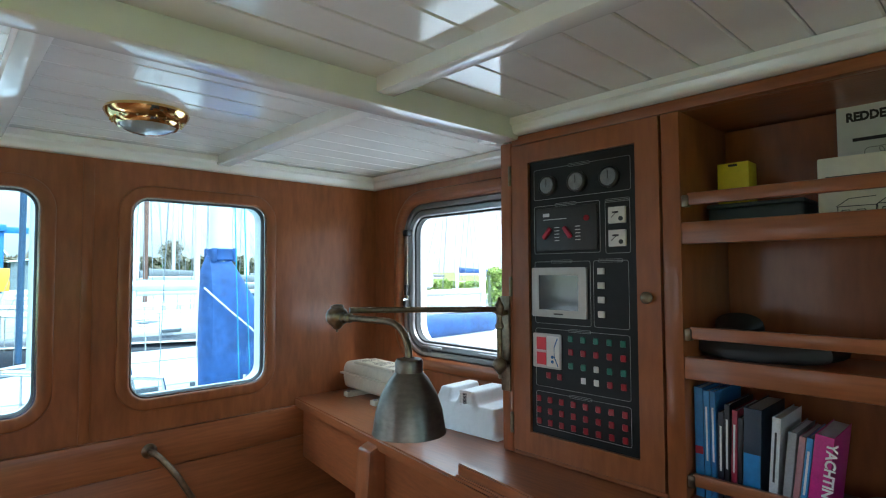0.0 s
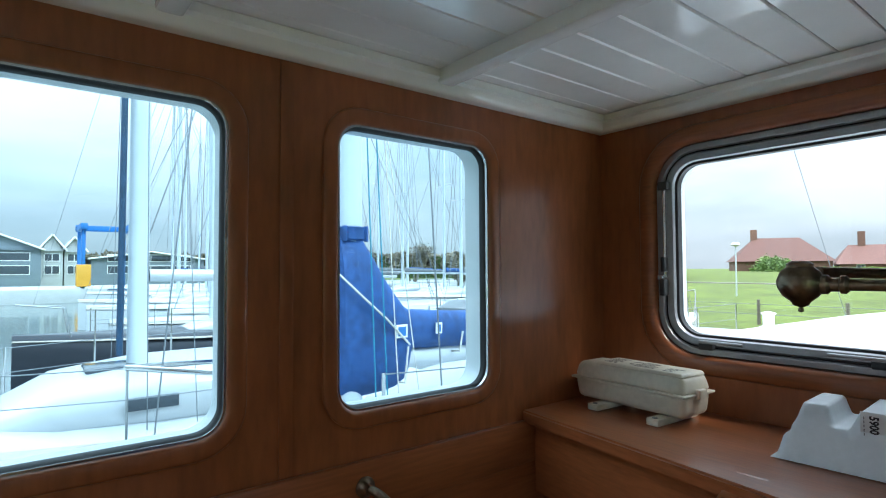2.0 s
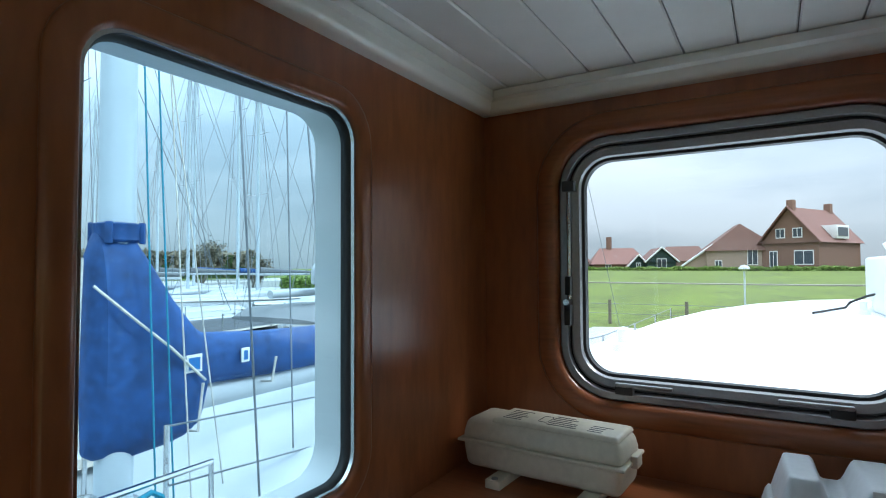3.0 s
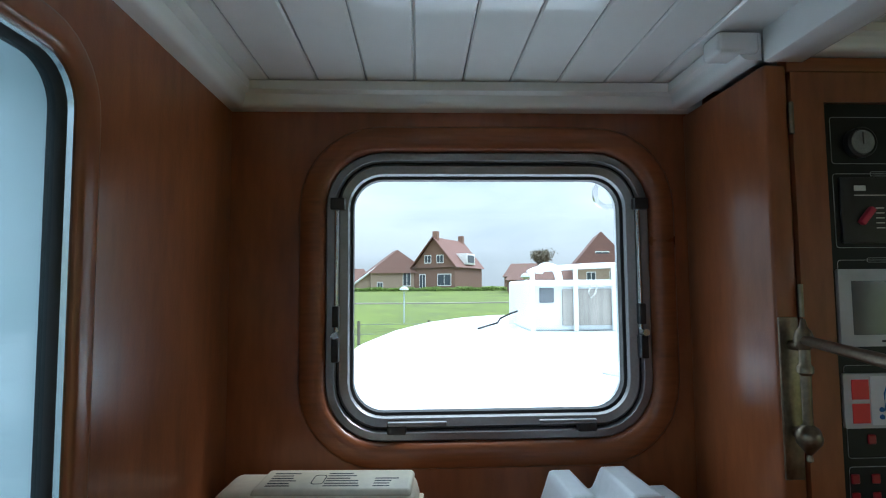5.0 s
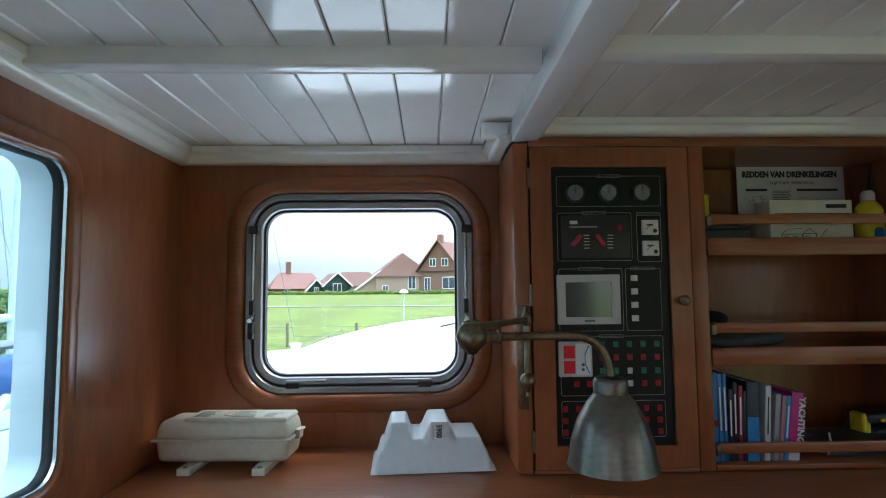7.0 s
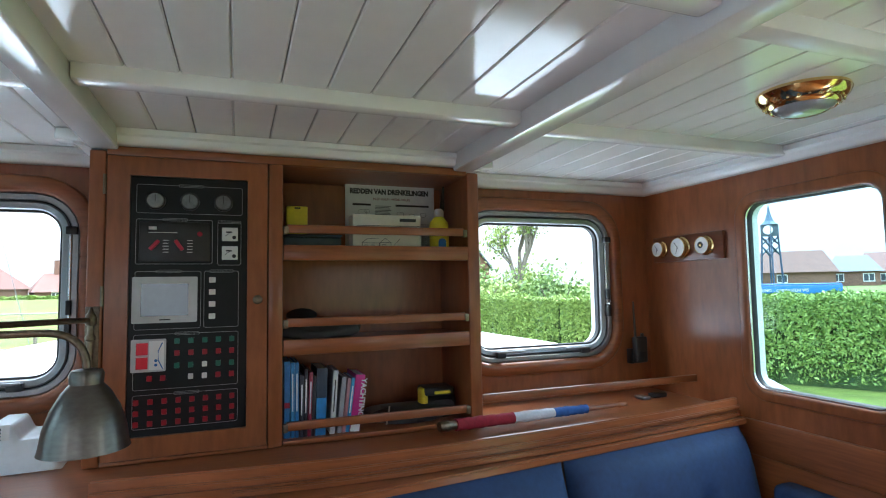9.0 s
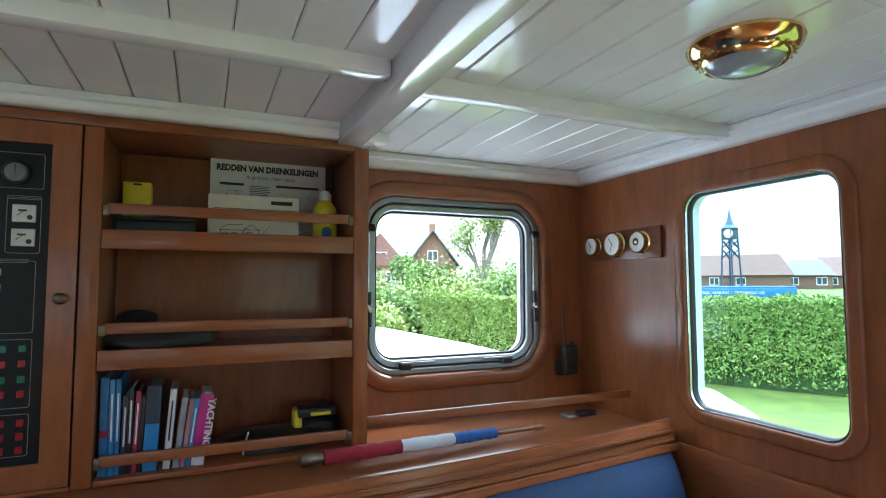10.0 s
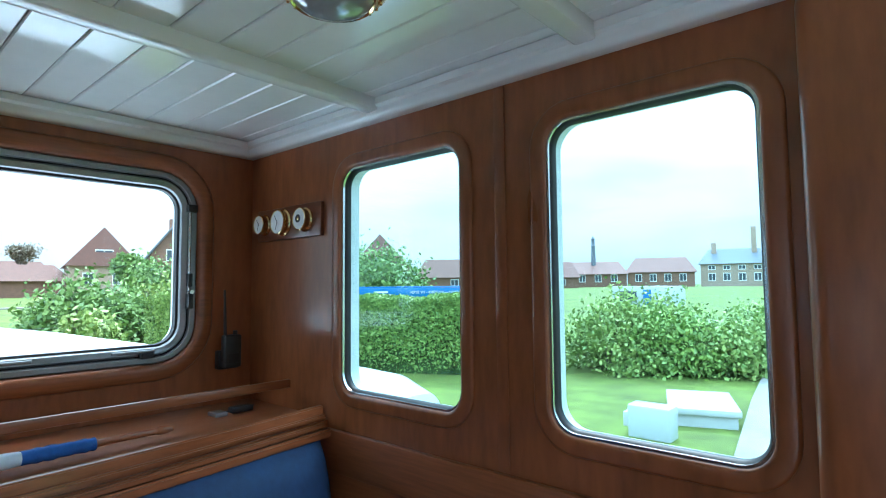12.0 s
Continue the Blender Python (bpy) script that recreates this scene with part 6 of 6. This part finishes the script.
for x, y, w, wh, rh, rf, lab in ((38.7, -81, 11, 1.7, 2.0, TILE_RED, "row house with long red roof"), (29.3, -85.5, 9.6, 1.9, 2.3, TILE_RED, "row house with red roof and white windows"), (19.8, -89, 9.0, 3.0, 2.3, SLATE, "large grey house with slate roof"), (12, -92, 8, 2.2, 1.8, TILE_BROWN, "town house with brown roof")):
    house(x, y, 1.5, w, 8, wh, rh, -math.degrees(math.atan2(-y, x)), BRICK_MAT if rf is not SLATE else BRICK_PALE, rf, lab, [(-w * 0.33 + k * w * 0.22, 0.35, 1.0, 1.2) for k in range(4)] + [(-w * 0.33 + k * w * 0.22, 2.0, 1.0, 0.7) for k in range(4) if wh > 2.5], gable=False, hip=1.0, chimneys=[(3, -w * 0.3, wh + rh + 0.2 - wh * 0.0), (3, w * 0.3, rh + 0.9)] if rf is SLATE else ())
lt = thing("lighthouse", (39.5, -83, 5), "small slender white and dark lighthouse tower", "lighthouse")
part("shaft", lathe([(0.5, 2), (0.3, 7.6), (0.42, 7.7), (0.26, 7.9), (0.26, 8.8), (0.32, 8.9), (0, 9.5)], (39.5, -84, 0), n=10), SLATE, lt)

# fish stall banner and kiosk
st = thing("fish_stall", (16.5, -18.3, 0.0), "blue fish stall with white lettering along its awning", "market stall")
ang = math.degrees(math.atan2(-20.5 + 16.2, 14.4 - 18.9))
SM = pose(16.7, -18.3, 0, 0, 0, ang + 180)
for nm, bm, mt in (("awning", box(-4.6, 4.6, -0.06, 0.06, 0.99, 1.38, 0.01), BANNER), ("body", box(-4.4, 4.4, -2.4, -0.1, -0.3, 1.27, 0.03), WHITE_HULL), ("roof", box(-4.6, 4.6, -2.5, -0.07, 1.39, 1.45, 0.02), CRANE_BLUE)):
    bmesh.ops.transform(bm, matrix=SM, verts=bm.verts)
    part(nm, bm, mt, st)
aft_text = SM @ Matrix.Translation((0.15, 0.075, 1.13)) @ Matrix(((-1, 0, 0, 0), (0, 0, 1, 0), (0, 1, 0, 0), (0, 0, 0, 1)))
text("lettering", "VERSE VIS - KIBBELING - HARING - GEBAKKEN VIS", 0.165, aft_text, PAPER, st, 0.005)
for lx, lz, lw in ((1.75, 1.20, 0.62), (1.75, 1.07, 0.8), (3.4, 1.20, 0.7), (3.4, 1.07, 0.9)):
    bm = box(lx - lw, lx, 0.061, 0.066, lz - 0.035, lz + 0.035, 0)
    bmesh.ops.transform(bm, matrix=SM, verts=bm.verts)
    part("writing_bar", bm, PAPER, st)
kk = thing("white_kiosk", (11.8, -33.3, 0.3), "white harbour cabin with blue door", "kiosk")
KM = pose(11.8, -33.6, 0.2, 0, 0, -20)
for nm, bm, mt in (("cabin", box(-1.7, 1.7, -1.2, 1.2, -0.3, 1.15, 0.04), WHITE_HULL), ("door", box(-1.25, -0.7, 1.2, 1.23, -0.1, 0.95, 0.01), BANNER), ("window", box(-0.2, 1.1, 1.2, 1.23, 0.25, 0.85, 0.01), WINDOW_DARK)):
    bmesh.ops.transform(bm, matrix=KM, verts=bm.verts)
    part(nm, bm, mt, kk)
wb = thing("white_cabinet_box", (2.0, -7.1, -0.35), "white square service box standing on the lawn", "service box")
part("case", box(1.60, 2.10, -7.28, -7.0, -0.36, 0.03, 0.025, 3), WHITE_HULL, wb)
part("socket", box(2.101, 2.18, -7.22, -7.06, -0.25, -0.08, 0.01), CONCRETE, wb)
part("plinth", box(1.62, 2.08, -7.26, -7.02, -0.45, -0.361, 0), CONCRETE, wb)
sl = thing("concrete_hatch", (1.85, -8.5, -0.35), "grey raised hatch cover on the lawn", "hatch")
part("lid", box(-0.42, 0.42, -0.65, 0.65, 0.16, 0.24, 0.012, m=pose(1.72, -8.55, -0.36, 0, 0, 20)), CONCRETE, sl)
part("curb", box(-0.38, 0.38, -0.61, 0.61, -0.1, 0.158, 0, m=pose(1.72, -8.55, -0.36, 0, 0, 20)), CONCRETE, sl)

# boathouses and crane across the harbour
CLADDING = material("blue_grey_cladding", (0.17, 0.21, 0.24), 0.7, 0, 0.12, (1, 1, 3))
SHEET_ROOF = material("grey_sheet_roof", (0.40, 0.43, 0.45), 0.6, 0, 0.08)
for x, y, w, wh, rh, lab in ((-2.0, 70, 6.8, 3.2, 1.4, "grey glazed boathouse with broad pitched roof"), (-10, 72, 8, 3.6, 1.6, "long pale boathouse on the far quay"), (2.4, 72, 1.9, 3.2, 1.6, "small white gabled boathouse"), (4.4, 72.5, 1.8, 3.1, 1.5, "small white gabled boathouse"), (12, 73, 12, 2.4, 0.7, "low white harbour building")):
    ob = house(x, y, 0.6, w, 9, wh, rh, 90, CLADDING if w > 6 else CONCRETE, SHEET_ROOF, lab, [(0, 0.5, w * 0.74, 1.0), (0, 1.9, w * 0.74, 0.9)], True, 0, trim=TRIM_WHITE)
bc = thing("boat_crane", (5.5, 55, 0), "blue travelling boat crane on the far quay", "crane")
for x in (3.8, 7.2):
    for y in (54, 58):
        part("leg", box(x - 0.14, x + 0.14, y - 0.14, y + 0.14, 0.0, 5.2, 0.03), CRANE_BLUE, bc)
    part("side_beam", box(x - 0.25, x + 0.25, 53.5, 58.5, 4.9, 5.4, 0.03), CRANE_BLUE, bc)
part("top_beam", box(3.5, 7.5, 57.8, 58.2, 5.0, 5.5, 0.03), CRANE_BLUE, bc)
part("cab", box(3.3, 4.3, 53.2, 54.2, 0.2, 2.0, 0.05), CRANE_YELLOW, bc, "yellow machine cab")
qy = solid("far_quay", box(-60, 60, 52, 64.6, -1.5, 0.05, 0.02), CONCRETE, "concrete quay on the far side of the harbour", "quay", kind="structure")

# ship laid up on land
sh = thing("ship", (38, 24, 0), "navy blue ship's stern on a white work platform", "ship")
SP = pose(37.8, 25.5, 0, 0, 0, 32)
def shp(name, bm, mat, lab="", smooth=40):
    bmesh.ops.transform(bm, matrix=SP, verts=bm.verts)
    return part(name, bm, mat, sh, lab, smooth)


shp("hull", smooth_hull([(0, 2.6, 1.5, 3.9, 0, 0.5), (0.6, 3.2, 0.9, 3.9, 0, 0.5), (3, 3.5, 0.5, 3.8, 0, 0.5), (14, 3.4, 0.4, 3.8, 0, 0.5), (22, 0.4, 0.6, 4.6, 0, 0.6)], 28), NAVY_HULL, "navy blue hull")
shp("bottom_paint", smooth_hull([(0.3, 2.2, 0.3, 1.7, 0, 0.5), (3, 3.0, 0.2, 1.5, 0, 0.5), (14, 3.2, 0.2, 1.4, 0, 0.5), (20, 0.4, 0.3, 1.5, 0, 0.6)], 20), RED_FLAG, "red bottom paint")
shp("deck_house", box(2, 9, -2.0, 2.0, 3.8, 5.4, 0.1), CARD, "cream deck house")
shp("wheelhouse", box(4, 7, -1.6, 1.6, 5.4, 6.6, 0.1), WHITE_HULL)
shp("mast", cylinder((6, 0, 6.5), (6, 0, 10), 0.09, n=8), MAST)
shp("rail", tube([(0.1, -2.6, 4.5), (-0.1, 0, 4.6), (0.1, 2.6, 4.5)], 0.05, 6), WHITE_HULL)
for k in range(-3, 4):
    shp("rail_post", cylinder((0.05, k * 0.8, 3.8), (0.05, k * 0.8, 4.5), 0.035, n=6), WHITE_HULL)
text("ship_name", "HARLINGEN", 0.85, SP @ face_aft(-0.12, 2.45, 2.95), PAPER, sh, 0.03)
wp = thing("work_platform", (34, 23, 0), "white tubular work platform beside the ship", "scaffold")
WP = pose(34.5, 23.6, 0.0, 0, 0, 32)
for a in (0, 2.0):
    for b in (-3, -0.2, 2.6):
        bm = cylinder((a, b, -0.2), (a, b, 2.7), 0.09, n=8)
        bmesh.ops.transform(bm, matrix=WP, verts=bm.verts)
        part("post", bm, WHITE_HULL, wp)
for z in (1.5, 2.05, 2.6):
    bm = tube([(0, -3, z), (0, 2.6, z)], 0.07, 6)
    bmesh.ops.transform(bm, matrix=WP, verts=bm.verts)
    part("rail", bm, WHITE_HULL, wp)
bm = box(0, 2, -3, 2.6, 1.0, 1.15, 0.01)
bmesh.ops.transform(bm, matrix=WP, verts=bm.verts)
part("platform", bm, STEEL_WHITE, wp)

# paths and lamp posts
def path(name, pts, w, label):
    bm = bmesh.new()
    rows = []
    for i, (x, y) in enumerate(pts):
        d = (Vector(pts[min(i + 1, len(pts) - 1)]) - Vector(pts[max(i - 1, 0)])).normalized()
        nrm = Vector((-d.y, d.x))
        rows.append([bm.verts.new((x + nrm.x * s * w, y + nrm.y * s * w, max(-0.35, ground_height(x, y)) + 0.05)) for s in (-0.5, 0.5)])
    fs = [bm.faces.new((a[0], a[1], b[1], b[0])) for a, b in zip(rows, rows[1:])]
    e = bmesh.ops.extrude_face_region(bm, geom=fs)["geom"]
    bmesh.ops.translate(bm, vec=(0, 0, -0.3), verts=[v for v in e if isinstance(v, bmesh.types.BMVert)])
    return solid(name, bm, PATH_MAT, label, "path", kind="structure")


path("path_far", [(38, 30), (40, 18), (41, 10), (41, 0), (41, -12)], 1.2, "pale footpath across the lawn")
path("quay_road", [(13, 14), (11.5, 9), (10.6, 4), (10.4, 0)], 1.8, "grey paved quay road along the water")
path("garden_path", [(0.15, -4.5), (0.40, -6.8), (0.9, -10), (1.4, -13.8), (2.2, -20)], 1.0, "narrow paved path beside the lawn")
for x, y, h in ((25.1, 2.0, 1.40), (28, 13, 2.6), (22, -3.0, 1.9)):
    ob = thing("lamp_post", (x, y, ground_height(x, y)), "slim lamp post with white shallow shade", "street lamp", "lamp posts")
    part("pole", cylinder((x, y, ground_height(x, y) - 0.1), (x, y, h), 0.035, n=10), MAST, ob)
    part("shade", lathe([(0, 0.16), (0.12, 0.14), (0.20, 0.06), (0.22, 0), (0.1, -0.06), (0, -0.08)], (x, y, h)), WHITE_HULL, ob, "white shade")
fn = thing("wire_fence", (20, 5, 0), "low wire fence with wooden posts on the bank", "fence")
for k in range(12):
    x, y = 17 + 0.1 * k, 12 - 2.2 * k
    part("post", cylinder((x, y, ground_height(x, y) - 0.1), (x, y, ground_height(x, y) + 0.75), 0.05, n=8), BARK, fn)
for h in (0.35, 0.65):
    part("wire", tube([(17 + 0.1 * k, 12 - 2.2 * k, ground_height(17, 0) + h) for k in range(12)], 0.008, 5), WIRE, fn)

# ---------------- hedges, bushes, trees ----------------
# dark green for the hedge filling: shade between the leaves put into the colour
HEDGE_CORE = material("painted_inner_shade", (0.05, 0.085, 0.022), 0.9, 0, 0.3, (5, 5, 5))


def hedge(name, pts, width, top, base, n, size, mat, label, seed, lumps=0.12):
    """A clipped hedge: a dense shell of small leaves over a core coloured dark as its inner shade."""
    rng = np.random.default_rng(seed)
    p = np.array(pts, float)
    seg = np.linalg.norm(np.diff(p, axis=0), axis=1)
    cum = np.concatenate([[0], np.cumsum(seg)])
    s = rng.uniform(0, cum[-1], n)
    k = np.clip(np.searchsorted(cum, s) - 1, 0, len(seg) - 1)
    t = ((s - cum[k]) / seg[k])[:, None]
    c = p[k] * (1 - t) + p[k + 1] * t
    d = (p[k + 1] - p[k]) / seg[k][:, None]
    nr = np.stack([-d[:, 1], d[:, 0]], 1)
    a = rng.uniform(-1, 1, n)
    which = rng.random(n)
    wob = lumps * (np.sin(s * 1.7) + 0.6 * np.sin(s * 4.3 + 1) + 0.4 * np.sin(s * 9.1))
    h = base + (top - base) * np.sqrt(rng.random(n))
    u = np.where(which < 0.35, a, np.sign(a) * (1 - 0.12 * rng.random(n) ** 2))
    z = np.where(which < 0.35, top + wob * 0.6 - 0.25 * np.abs(a) ** 4 + rng.normal(0, 0.03, n), h + wob * 0.3)
    out = (width / 2) * (1 + wob * 0.5)
    q = np.column_stack([c[:, 0] + nr[:, 0] * u * out, c[:, 1] + nr[:, 1] * u * out, z])
    ob = thing(name, (*pts[0], base), label, "hedge", kind="stuff")
    part("foliage", leaves(q, size, rng), mat, ob, smooth=0)
    # plain boxes, no twigs, fill the leaf shell with painted shade
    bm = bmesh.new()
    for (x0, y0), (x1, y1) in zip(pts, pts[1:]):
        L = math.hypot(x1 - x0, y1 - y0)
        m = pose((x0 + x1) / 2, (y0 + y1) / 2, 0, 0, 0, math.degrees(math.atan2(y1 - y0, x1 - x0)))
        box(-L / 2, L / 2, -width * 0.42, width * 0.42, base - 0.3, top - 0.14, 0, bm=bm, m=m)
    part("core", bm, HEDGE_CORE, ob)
    return ob


def bush(name, x, y, z, r, h, n, size, mat, label, seed, category="bush"):
    rng = np.random.default_rng(seed)
    cl = rng.normal(size=(26, 3))
    cl /= np.linalg.norm(cl, axis=1)[:, None]
    cl[:, 2] = np.abs(cl[:, 2])
    cl *= rng.uniform(0.55, 0.95, (26, 1))
    k = rng.integers(0, 26, n)
    q = cl[k] + rng.normal(0, 0.17, (n, 3))
    q = q * np.array([r, r, h]) + np.array([x, y, z])
    ob = thing(name, (x, y, z), label, category)
    part("crown", leaves(q, size, rng), mat, ob, smooth=0)
    bm = bmesh.new()
    rr2 = random.Random(seed)
    for i in range(7):
        a = rr2.uniform(0, 6.28)
        tube([(x, y, z - 0.3), (x + 0.2 * r * math.cos(a), y + 0.2 * r * math.sin(a), z + 0.4 * h), (x + 0.55 * r * math.cos(a), y + 0.55 * r * math.sin(a), z + 0.8 * h)], 0.03 * h, 6, bm, 0.008)
    part("stems", bm, BARK, ob)
    return ob


def tree(name, x, y, z, h, spread, mat, label, seed, leaf_n, leaf_size, trunk=0.2):
    """A tapered trunk with forking limbs, twigs and sparse leaves."""
    rr2 = random.Random(seed)
    ob = thing(name, (x, y, z), label, "tree")
    bm = bmesh.new()
    tips = []

    def grow(p, d, length, rad, depth):
        q = p + d * length
        mid = p.lerp(q, 0.5) + Vector((rr2.uniform(-1, 1), rr2.uniform(-1, 1), 0)) * length * 0.05
        tube([p, mid, q], rad, 6 if depth else 10, bm, rad * 0.62)
        if depth >= 4:
            tips.append(q)
            return
        tips.append(mid) if depth > 2 else None
        for _ in range(3 if depth else 4):
            nd = (d + Vector((rr2.uniform(-1, 1) * spread, rr2.uniform(-1, 1) * spread, rr2.uniform(-0.1, 0.6)))).normalized()
            grow(q.lerp(p, rr2.uniform(0, 0.25)), nd, length * rr2.uniform(0.55, 0.8), rad * 0.58, depth + 1)

    grow(Vector((x, y, z - 0.2)), Vector((0, 0, 1)), h * 0.34, trunk, 0)
    part("trunk", bm, BARK, ob)
    rng = np.random.default_rng(seed)
    t = np.array([tuple(v) for v in tips])
    k = rng.integers(0, len(t), leaf_n)
    part("crown", leaves(t[k] + rng.normal(0, h * 0.035, (leaf_n, 3)), leaf_size, rng), mat, ob, smooth=0)
    return ob


hedge("clipped_hedge", [(13.6, -6.22), (10.65, -7.39), (6.81, -9.57), (5.14, -10.59)], 1.0, 1.22, -0.35, 110000, 0.036, HEDGE_LEAF, "dense clipped green hedge along the lawn", 3, 0.08)
r = random.Random(8)
for i, (x, y, rad, h) in enumerate(((4.38, -11.62, 1.0, 1.5), (3.35, -12.25, 1.1, 1.28), (2.33, -12.64, 1.15, 1.18), (1.05, -13.15, 1.1, 0.95), (3.99, -13.15, 1.3, 1.5), (1.94, -14.17, 1.45, 1.2))):
    bush("spring_bush", x, y, -0.35, rad, h, 9000, 0.05, BUSH_LEAF if i % 2 == 0 else HEDGE_LEAF, "yellow-green spring bush behind the lawn", 20 + i)
for i, (x, y, rad, h) in enumerate(((15.2, -5.1, 0.7, 1.1), (18.5, -6.0, 1.7, 1.9), (19.0, -8.6, 1.6, 2.2), (21.5, -9.2, 2.0, 2.5), (22, -12.5, 2.2, 2.6), (18, -11.8, 1.8, 2.3))):
    bush("garden_shrub", x, y, -0.3, rad, h, 8000, 0.09, TREE_LEAF if i % 2 else BUSH_LEAF, "loose green garden shrub behind the hedge", 40 + i)
house(40, -37.5, 1.0, 6, 8, 2.2, 3.6, -38, BRICK_MAT, TILE_RED, "brick house with red gable roof behind the tree", [(0, 2.4, 1.2, 1.0)], True, 1.0)
bush("round_tree_crown", 31.0, -29.2, 0.4, 3.4, 4.4, 9000, 0.16, TREE_LEAF, "rounded green tree near the stall", 61, "tree")
tree("garden_tree", 21.5, -12.0, 0.0, 6.5, 0.5, BUSH_LEAF, "pale-barked tree just coming into leaf", 5, 2500, 0.08, 0.22)
tree("garden_tree", 25, -9.5, 0.0, 3.4, 0.6, TREE_LEAF, "tree just coming into leaf", 6, 5000, 0.10, 0.2)
for i, (x, y, h) in enumerate(((34, 50, 7.5), (28, 54, 7.0), (38, 47, 5.5), (20, 66, 6.5), (52, 31, 7.0), (54, 34, 6.0), (68, -14, 6.5), (60, -26, 6))):
    tree("bare_tree", x, y, ground_height(x, y), h, 0.55, TWIG, "bare spring tree with fine twigs", 70 + i, 2600, 0.10, 0.2)
for i, (x, y, rad, h) in enumerate(((73, -12.5, 1.6, 2.6), (71, -14.8, 1.2, 1.6), (69, 27, 2, 1.6))):
    bush("dark_shrub", x, y, 0.9, rad, h, 2500, 0.16, TREE_LEAF, "dark green shrub beside the houses", 90 + i)
hedge("bank_hedge", [(20.5, 23.5), (23, 20.5), (27, 15.5)], 1.4, 0.95, -0.3, 14000, 0.10, HEDGE_LEAF, "green hedge on the harbour bank", 13)
hedge("quay_hedge", [(16.2, 14.2), (18.6, 12.0)], 1.6, 1.55, -0.3, 12000, 0.08, HEDGE_LEAF, "green hedge by the work platform", 14)
hedge("garden_hedge", [(70.5, 30), (70.5, 8), (70.0, 0), (69.5, -10)], 0.9, 1.35, 0.8, 9000, 0.14, HEDGE_LEAF, "dark green garden hedge before the houses", 15)
hedge("far_tree_line", [(-40, 78), (0, 80), (30, 74), (48, 58)], 5, 3.3, 0.6, 9000, 0.5, TWIG, "distant line of bare trees behind the harbour", 16, 0.35)
